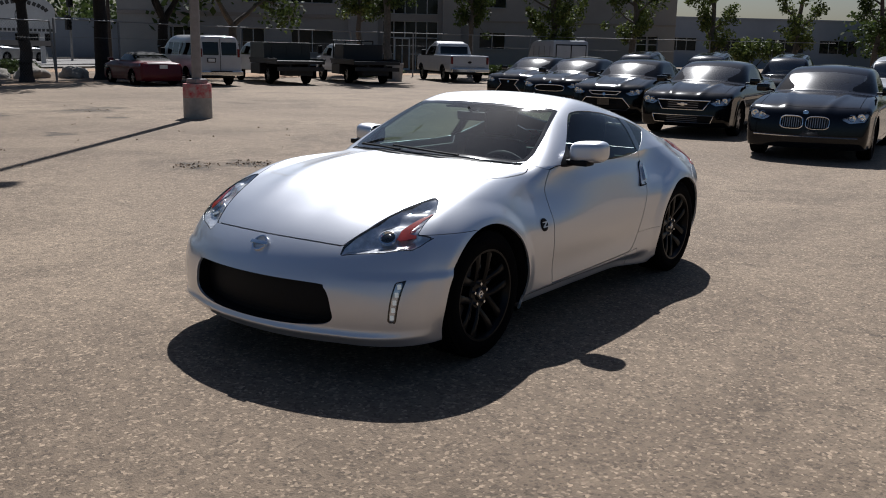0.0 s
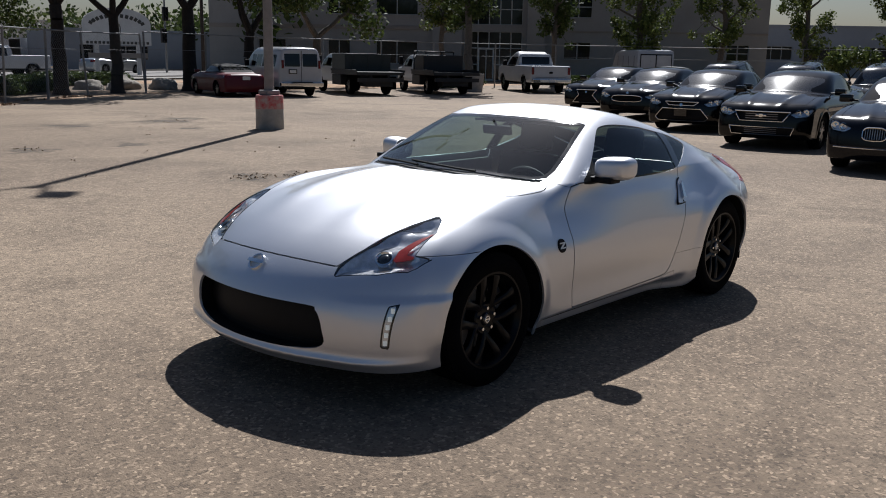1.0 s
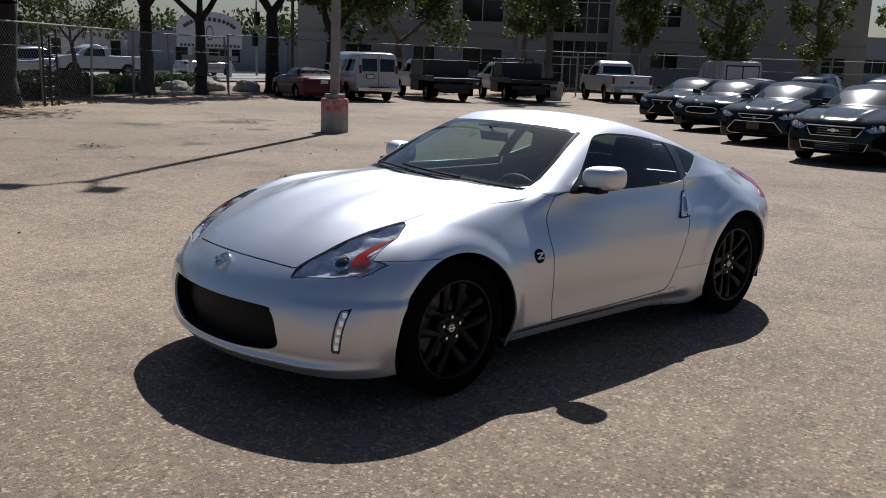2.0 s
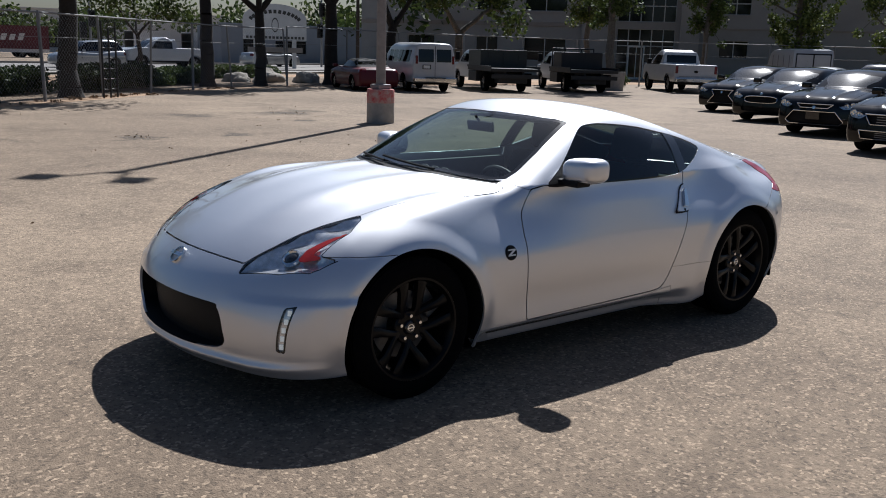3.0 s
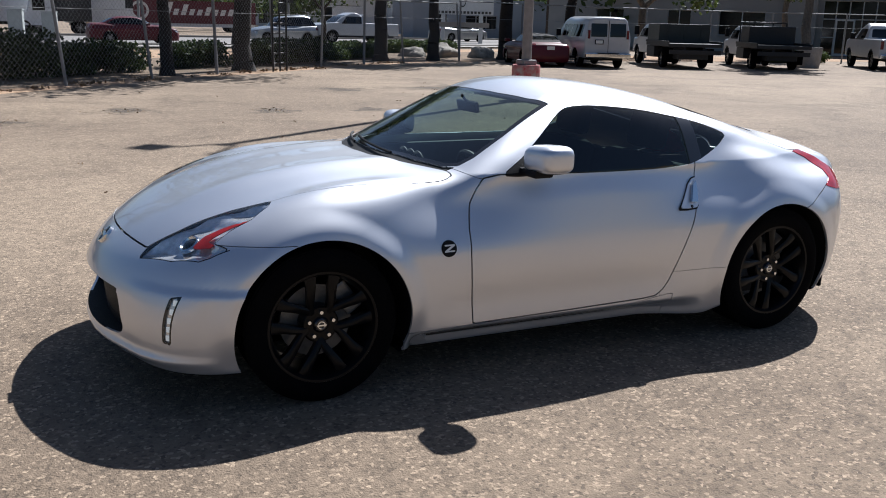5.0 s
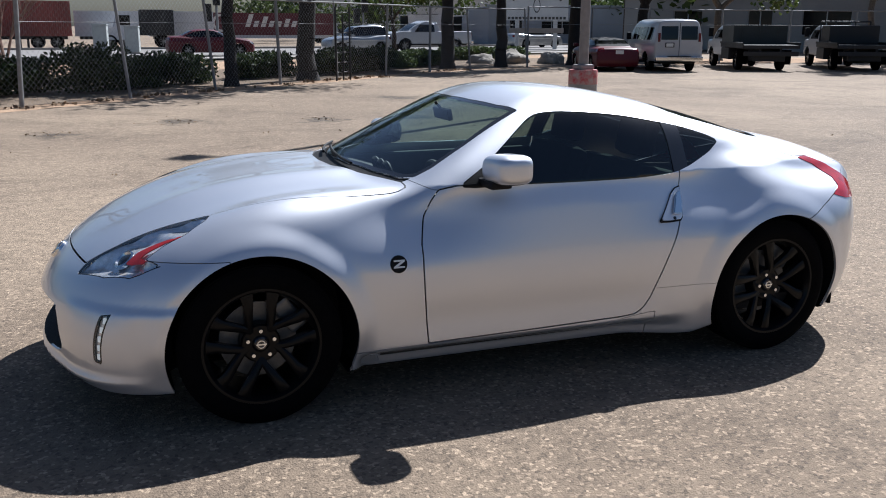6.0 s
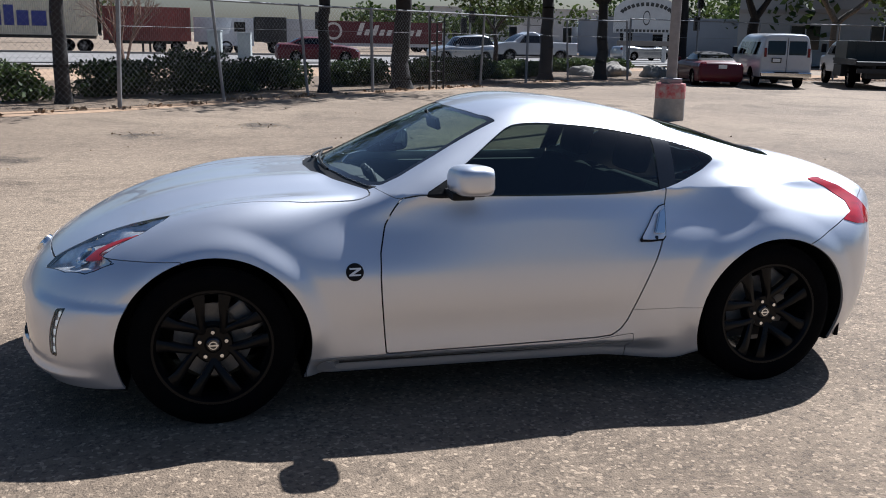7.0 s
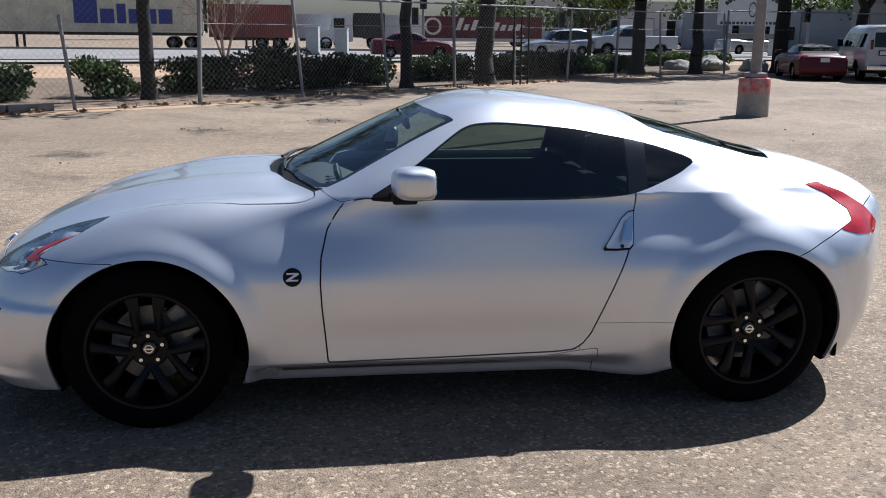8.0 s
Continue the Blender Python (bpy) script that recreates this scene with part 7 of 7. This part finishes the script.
def facade(parent, m, length, high, openings, wall, thick=0.35):
    """A wall with real openings; x along it, the outer face at y = 0, openings as (x0, z0, x1, z1, columns, rows)."""
    xs = sorted({0, length, *[o[0] for o in openings], *[o[2] for o in openings]})
    zs = sorted({-0.3, high, *[o[1] for o in openings], *[o[3] for o in openings]})
    for x0, x1 in zip(xs, xs[1:]):
        run = None
        for z0, z1 in zip(zs, zs[1:]):
            cx, cz = (x0 + x1) / 2, (z0 + z1) / 2
            solid = not any(o[0] < cx < o[2] and o[1] < cz < o[3] for o in openings)
            if solid:
                run = (run[0], z1) if run else (z0, z1)
            if (not solid or z1 == zs[-1]) and run:
                part("wall", boxed((x0, 0, run[0]), (x1, thick, run[1]), m=m), wall, parent)
                run = None
    for x0, z0, x1, z1, nc, nr in openings:
        w = new("window")
        w.parent = parent
        bm = bmesh.new()
        for k in range(nc + 1):
            x = x0 + (x1 - x0) * k / nc
            box(bm, (x - 0.035, 0.10, z0), (x + 0.035, 0.20, z1), m=m)
        for k in range(nr + 1):
            z = z0 + (z1 - z0) * k / nr
            box(bm, (x0, 0.11, z - 0.035), (x1, 0.19, z + 0.035), m=m)
        part("window_frame", bm, FRAME, w)
        for i in range(nc):
            for j in range(nr):
                bm = boxed((x0 + (x1 - x0) * i / nc + 0.03, 0.14, z0 + (z1 - z0) * j / nr + 0.03), (x0 + (x1 - x0) * (i + 1) / nc - 0.03, 0.16, z0 + (z1 - z0) * (j + 1) / nr - 0.03), m=m)
                part("pane", bm, WINDOW_GLASS, w)
        part("window_sill", boxed((x0 - 0.06, -0.06, z0 - 0.09), (x1 + 0.06, 0.02, z0), m=m), wall, w)


def office():
    b = thing("office_building", pose(0, 0, 0), "two-storey beige office building in shade with dark windows", "building")
    # from its far left corner towards the right, facing the lot
    m = Matrix.Translation((-35.0, -54.3, 0)) @ pose(0, 0, 0, 0, 0, math.degrees(math.atan2(31.4, -25.0)))
    L = 40.0
    op = []
    for x0, x1 in ((3.6, 5.6), (8.7, 10.3), (12.2, 15.2)):
        op.append((x0, 1.1, x1, 2.72, 2, 1))
        op.append((x0, 4.55, x1, 6.1, 2, 1))
    op.append((18.75, 0.0, 22.7, 3.45, 5, 3))
    op.append((18.75, 3.95, 22.7, 8.2, 5, 4))
    op.append((25.7, 1.62, 27.6, 2.80, 2, 1))
    op.append((25.7, 4.52, 27.6, 6.0, 2, 2))
    op.append((37.2, 1.0, 38.75, 2.80, 2, 3))
    facade(b, m @ pose(0, 0, 0), L, 9.0, op, STUCCO)
    part("band", boxed((0, -0.08, 3.50), (16.2, 0.004, 3.78), 0.01, m), STUCCO_DARK, b)
    part("band", boxed((24.4, -0.05, 3.50), (L, 0.004, 3.62), 0.01, m), STUCCO_DARK, b)
    part("pier", boxed((23.0, -0.8, -0.2), (24.3, 0.0, 9.3), 0.02, m), STUCCO, b)
    part("pier", boxed((16.3, -0.5, -0.2), (18.4, 0.0, 9.3), 0.02, m), STUCCO, b)
    part("end_wall", boxed((L - 0.35, 0.35, -0.2), (L, 22, 9.0), 0, m), STUCCO, b)
    part("end_wall", boxed((0, 0.35, -0.2), (0.35, 22, 9.0), 0, m), STUCCO, b)
    part("back_wall", boxed((0, 21.65, -0.2), (L, 22, 9.0), 0, m), STUCCO, b)
    part("roof", boxed((0.2, 0.2, 8.7), (L - 0.2, 21.8, 8.95), 0, m), STUCCO_DARK, b)
    d = part("entrance_door", boxed((19.62, 0.06, 0.02), (20.66, 0.10, 2.25), 0.0, m), WINDOW_GLASS, b, "glazed entrance door")
    for x0, z0, x1, z1 in ((19.56, 0.0, 19.66, 2.3), (20.62, 0.0, 20.72, 2.3), (19.66, 2.2, 20.62, 2.3), (19.66, 0.0, 20.62, 0.14), (20.12, 0.14, 20.18, 2.2)):
        part("door_frame", boxed((x0, 0.03, z0), (x1, 0.12, z1), 0, m), PALE_FRAME, d, "pale metal door frame")
    part("storey_floor", boxed((0.4, 0.4, 3.5), (L - 0.4, 21.6, 3.7), 0, m), STUCCO_DARK, b)
    return b


office()


def plain_building(name, x, y, turn, length, deep, high, wall, label, openings=(), roof=None):
    b = thing(name, pose(0, 0, 0), label, "building")
    m = pose(x, y, 0, 0, 0, turn)
    facade(b, m, length, high, list(openings), wall)
    part("end_wall", boxed((0, 0.35, -0.2), (0.35, deep, high), 0, m), wall, b)
    part("end_wall", boxed((length - 0.35, 0.35, -0.2), (length, deep, high), 0, m), wall, b)
    part("back_wall", boxed((0.35, deep - 0.35, -0.2), (length - 0.35, deep, high), 0, m), wall, b)
    part("roof", boxed((0.1, 0.1, high - 0.25), (length - 0.1, deep - 0.1, high - 0.05), 0, m), roof or wall, b)
    part("coping", boxed((-0.1, -0.12, high), (length + 0.1, 0.5, high + 0.15), 0, m), wall, b)
    return b


plain_building("low_building", -98.0, -52.0, 130, 60, 30, 6.0, GREY_WALL, "long low blue-grey commercial building", [(4 + 7 * k, 2.0, 9 + 7 * k, 3.6, 4, 1) for k in range(7)])
plain_building("warehouse", -27.0, -128.0, 174, 95, 40, 5.6, PALE_WALL, "long pale grey warehouse beyond the yard", [(6 + 11 * k, 0.6, 10 + 11 * k, 3.4, 3, 2) for k in range(8)])
plain_building("low_dark_building", -33.0, -74.0, 168, 16, 10, 3.4, GREY_WALL, "low dark grey building beyond the junction", [(2.0, 0.0, 3.2, 2.2, 1, 1), (5.0, 0.9, 8.0, 2.1, 3, 1)], STUCCO_DARK)
plain_building("tall_white_building", -62.0, -86.0, 150, 14, 12, 9.0, PALE_WALL, "plain white block behind the trees", [(3.0, 5.0, 5.5, 6.5, 2, 1), (8.5, 5.0, 11.0, 6.5, 2, 1)])


def container(x0, x1, y, z0, z1, material, label, marks="", deep=2.4):
    c = thing("shipping_container" if "container" in label else "trailer", pose(0, 0, 0), label, "container" if "container" in label else "trailer", "trailers in the yard")
    bm = bmesh.new()
    if "ribbed" in label:
        n = int((x1 - x0) / 0.14)
        pts = []
        for k in range(n):
            u = x0 + (x1 - x0) * k / n
            w = (x1 - x0) / n
            pts += [(u, y), (u + w * 0.35, y), (u + w * 0.5, y + 0.05), (u + w * 0.85, y + 0.05)]
        pts.append((x1, y))
        prism(bm, pts + [(x1, y - deep), (x0, y - deep)], z0 + 0.12, z1 - 0.10)
        bmesh.ops.recalc_face_normals(bm, faces=bm.faces)
    else:
        box(bm, (x0, y - deep, z0), (x1, y, z1), 0.02)
    part("body", bm, material, c)
    for z in (z0, z1 - 0.10):
        part("rail", boxed((x0 - 0.02, y - deep, z), (x1 + 0.02, y + 0.06, z + 0.12)), material, c)
    for x in (x0, x1 - 0.14):
        part("corner_post", boxed((x, y - deep, z0 + 0.12), (x + 0.14, y + 0.06, z1 - 0.10)), material, c)
    part("chassis", boxed((x0 + 0.3, y - deep + 0.5, z0 - 0.22), (x1 - 0.3, y - 0.4, z0)), TRUCK_BLACK, c)
    for x in (x0 + 1.0, x0 + 2.25):
        for yy in (y - 0.35, y - deep + 0.35):
            simple_wheel(c, x, yy, 0.45, -1 if yy < y - 1 else 1, 0.45, 4)
    for s in (0.0, 0.5):
        part("landing_leg", boxed((x1 - 3.2 + s, y - 0.6, 0.0), (x1 - 3.05 + s, y - 0.45, z0 - 0.2)), TRUCK_BLACK, c)
    if marks == "navy":
        # plain letter-sized bars
        u = 10.75
        for k, (w, h) in enumerate(((0.92, 1.0), (0.95, 1.0), (0.75, 1.0), (0.62, 1.35), (0.95, 1.0), (1.6, 1.62))):
            part("marking", boxed((u, y + 0.062, z0 + 0.60), (u + w, y + 0.075, z0 + 0.60 + h)), NAVY, c, "navy blue marking bar")
            u += w + 0.18
    if marks == "bars":
        part("marking", boxed((x0 + 3.0, y + 0.004, z0 + 0.5), (x0 + 4.6, y + 0.02, z1 - 0.5)), NAVY, c, "navy blue marking block")
    if marks == "script":
        u = x1 - 5.0
        for k in range(9):
            h = (1.25, 0.55, 0.95, 0.55, 0.52, 0.75, 0.55, 0.52, 0.6)[k]
            bm = boxed((-0.22, 0, 0), (0.22, 0.012, h), 0, pose(u, y + 0.01, z0 + 0.75, 0, 0, 0) @ Matrix(((1, 0, -0.35, 0), (0, 1, 0, 0), (0, 0, 1, 0), (0, 0, 0, 1))))
            part("marking", bm, WHITE_MARK, c, "white marking bar")
            u -= 0.72
        bm = bmesh.new()
        lathe(bm, [(0.6, 0), (0.62, 0.02), (0.80, 0.02), (0.82, 0)], 28, pose(x1 - 2.6, y + 0.004, (z0 + z1) / 2 + 0.1, -90, 0, 0))
        part("marking", bm, WHITE_MARK, c, "pale round marking")
        part("skirt", boxed((x0, y - 0.05, z0 - 0.30), (x1, y, z0)), WHITE_STEEL, c)
    return c


container(8.6, 24.2, -64.5, 1.15, 3.9, IVORY, "ivory ribbed shipping container with navy lettering bars on a chassis", "navy")
container(2.4, 8.4, -66.0, 0.85, 3.2, RUST_RED, "oxide red ribbed shipping container on a chassis")
container(-2.2, 2.2, -69.0, 0.8, 2.6, WHITE_STEEL, "white box trailer parked in the yard")
container(-7.6, -3.0, -68.0, 0.8, 2.6, WHITE_STEEL, "white box trailer with a navy block", "bars")
container(-21.0, -7.8, -84.0, 0.75, 2.75, DEEP_RED, "deep red trailer with white script bars", "script")
container(-31.5, -28.0, -82.0, 0.5, 2.7, WHITE_STEEL, "white box trailer beyond the junction")
container(-38.5, -34.5, -84.0, 0.5, 2.7, WHITE_STEEL, "pale box trailer beyond the junction")
container(-43.0, -40.0, -86.0, 0.5, 3.0, NAVY, "dark blue box trailer beyond the junction")


def cab_truck(x, y):
    t = thing("lorry", pose(x, y, 0), "white lorry tractor parked in the yard", "lorry")
    bm = bmesh.new()
    prism(bm, [(-1.2, 0.6), (1.4, 0.6), (1.45, 1.3), (0.5, 1.5), (0.25, 2.5), (-1.2, 2.6)], -1.1, 1.1, pose(0, 0, 0, 90, 0, 0))
    bmesh.ops.recalc_face_normals(bm, faces=bm.faces)
    part("cab", bm, WHITE_STEEL, t)
    part("side_window", boxed((-0.6, 1.1, 1.6), (0.2, 1.12, 2.3)), WINDOW_GLASS, t)
    part("sleeper_box", boxed((-3.6, -1.2, 0.9), (-1.3, 1.2, 2.7), 0.03), TRUCK_BLACK, t)
    for xx in (-2.8, 0.8):
        for s in (1, -1):
            simple_wheel(t, xx, 1.0 * s, 0.48, s, 0.48, 4)
    return t


cab_truck(-0.9, -66.8)


def cabinet(x, y, w, h, label):
    t = thing("utility_cabinet", pose(x, y, 0, 0, 0, -12), label, "utility cabinet", "cabinets by the road")
    part("plinth", boxed((-w / 2 - 0.05, -0.35, 0), (w / 2 + 0.05, 0.35, 0.12), 0.01), CONCRETE, t)
    part("body", boxed((-w / 2, -0.3, 0.12), (w / 2, 0.3, h), 0.02), GREY_STEEL, t)
    part("lid", boxed((-w / 2 - 0.03, -0.33, h), (w / 2 + 0.03, 0.33, h + 0.06), 0.01), GREY_STEEL, t)
    part("door", boxed((-w / 2 + 0.05, 0.30, 0.2), (w / 2 - 0.05, 0.315, h - 0.08), 0.004), GREY_STEEL, t)
    return t


cabinet(0.8, -51.5, 0.75, 1.6, "tall grey steel utility cabinet beside the road")
cabinet(-0.9, -51.7, 0.75, 1.5, "grey steel utility cabinet beside the road")


def bollards():
    for x, y in ((-3.1, -54.0), (-3.5, -54.1), (-4.1, -54.0), (-13.5, -55.5), (-14.1, -55.6), (-14.7, -55.6)):
        b = thing("bollard", pose(x, y, 0), "tan timber bollard beside the road", "bollard", "timber bollards")
        part("shaft", boxed((-0.09, -0.09, 0), (0.09, 0.09, 0.95), 0.02), WOOD_POST, b)
        part("cap", boxed((-0.10, -0.10, 0.95), (0.10, 0.10, 1.0), 0.02), WOOD_POST, b)


bollards()


def signal(x, y, high, heads, label):
    t = thing("traffic_light", pose(x, y, 0), label, "traffic light", "traffic lights")
    bm = bmesh.new()
    rod(bm, (0, 0, 0), (0, 0, high), 0.09, 0.07, seg=12)
    part("pole", bm, GALVANISED, t)
    for z, off in heads:
        h = part("signal_head", boxed((off - 0.22, -0.05, z - 0.55), (off + 0.22, 0.20, z + 0.55), 0.03), SIGNAL_BLACK, t)
        for k in range(3):
            bm = bmesh.new()
            lathe(bm, [(0.10, 0), (0.13, 0.0), (0.13, 0.16), (0.12, 0.16)], 16, pose(off, 0.20, z - 0.34 + 0.34 * k, -90, 0, 0))
            part("visor", bm, SIGNAL_BLACK, h)
    return t


signal(-6.4, -57.0, 6.0, ((3.4, 0.0), (2.4, 0.55)), "traffic light on a steel pole beside the road")
signal(-17.3, -61.0, 6.0, ((3.1, -0.1), (2.3, 0.5)), "traffic light on a steel pole at the junction")
signal(-36.5, -62.5, 6.0, ((4.6, 0.0), (2.9, 0.2)), "traffic light with dark heads near the restaurant")
signal(-41.5, -61.0, 6.0, ((4.4, 0.0),), "traffic light with dark heads near the restaurant")


def power_pole(x, y, high):
    t = thing("power_pole", pose(x, y, 0), "brown timber power pole", "power pole", "power poles")
    bm = bmesh.new()
    rod(bm, (0, 0, 0), (0, 0, high), 0.18, 0.12, seg=12)
    part("pole", bm, WOOD_POLE, t)
    part("crossarm", boxed((-1.2, -0.06, high - 0.8), (1.2, 0.06, high - 0.66)), WOOD_POLE, t)
    return t


power_pole(-44.0, -68.5, 12)
power_pole(-40.0, -60.0, 12)


def arched_sign():
    t = thing("arched_sign_board", pose(-29.3, -57.1, 0, 0, 0, 160), "white arched sign board with dark lettering bars on posts", "sign")
    n = 16
    arc = [(2.3 * math.cos(math.pi * k / n), 3.5 + 1.1 * math.sin(math.pi * k / n)) for k in range(n + 1)]
    bm = bmesh.new()
    prism(bm, arc + [(-2.3, 2.05), (2.3, 2.05)], -0.1, 0.1, pose(0, 0, 0, 90, 0, 0))
    bmesh.ops.recalc_face_normals(bm, faces=bm.faces)
    part("board", bm, mat("white_board", (0.62, 0.62, 0.60), 0.7, vary=0.12, scale=2), t)
    dark = mat("dark_lettering", (0.06, 0.06, 0.055), 0.7, vary=0.2, scale=8)
    for k in range(13):
        a = math.radians(150 - 10 * k)
        bm = boxed((-0.11, 0, -0.13), (0.11, 0.012, 0.13), 0, pose(2.0 * math.cos(a), -0.115, 3.05 + 1.0 * math.sin(a), 0, 90 - math.degrees(a), 0))
        part("lettering", bm, dark, t, "dark lettering bar")
    for k in range(16):
        part("lettering", boxed((-2.1 + 0.27 * k, -0.115, 2.12), (-1.92 + 0.27 * k, -0.103, 2.30)), dark, t, "dark lettering bar")
    bm = bmesh.new()
    lathe(bm, [(0.30, 0), (0.31, 0.01), (0.36, 0.01), (0.37, 0)], 24, pose(0, -0.10, 3.1, 90, 0, 0) @ Matrix.Diagonal((0.7, 1.4, 1, 1)))
    part("crest", bm, dark, t, "plain oval crest")
    for x in (-1.4, 1.4):
        part("post", boxed((x - 0.14, -0.14, 0), (x + 0.14, 0.14, 2.05), 0.02), PALE_WALL, t)
    part("cross_board", boxed((-2.0, -0.16, 1.15), (2.0, -0.10, 1.5), 0.01), STUCCO_DARK, t)
    return t


arched_sign()
ladder_frame(-5.45, -22.75, 40)


def far_trees(rows, seed):
    rnd = np.random.default_rng(seed)
    q = []
    for x, y, h, w in rows:
        for k in range(int(w)):
            q.append(leaves(rnd, (x + rnd.normal() * w * 0.5, y + rnd.normal() * 2, h * (0.35 + 0.4 * rnd.random())), h * 0.36, 130, 0.30))
    pts = np.concatenate(q).reshape(-1, 3)
    pts[:, 2] = np.maximum(pts[:, 2], 0.02)
    o = link_mesh("far_trees", pts, np.arange(len(pts)).reshape(-1, 4), LEAF, smooth=False)
    return tagged(o, "distant band of green trees beyond the yard", "trees", kind="stuff")


far_trees([(-26, -105, 6, 8), (-36, -108, 6, 9), (-48, -92, 7, 9), (-56, -88, 8, 8), (-66, -80, 9, 9), (-74, -72, 9, 9), (-50, -72, 6, 5), (-44, -52, 8, 5), (-40, -50, 7, 4), (-105, -55, 9, 10), (-120, -20, 9, 12), (-125, 0, 8, 12), (-16, -96, 5, 5), (20, -110, 7, 10), (45, -115, 8, 10)], 3)
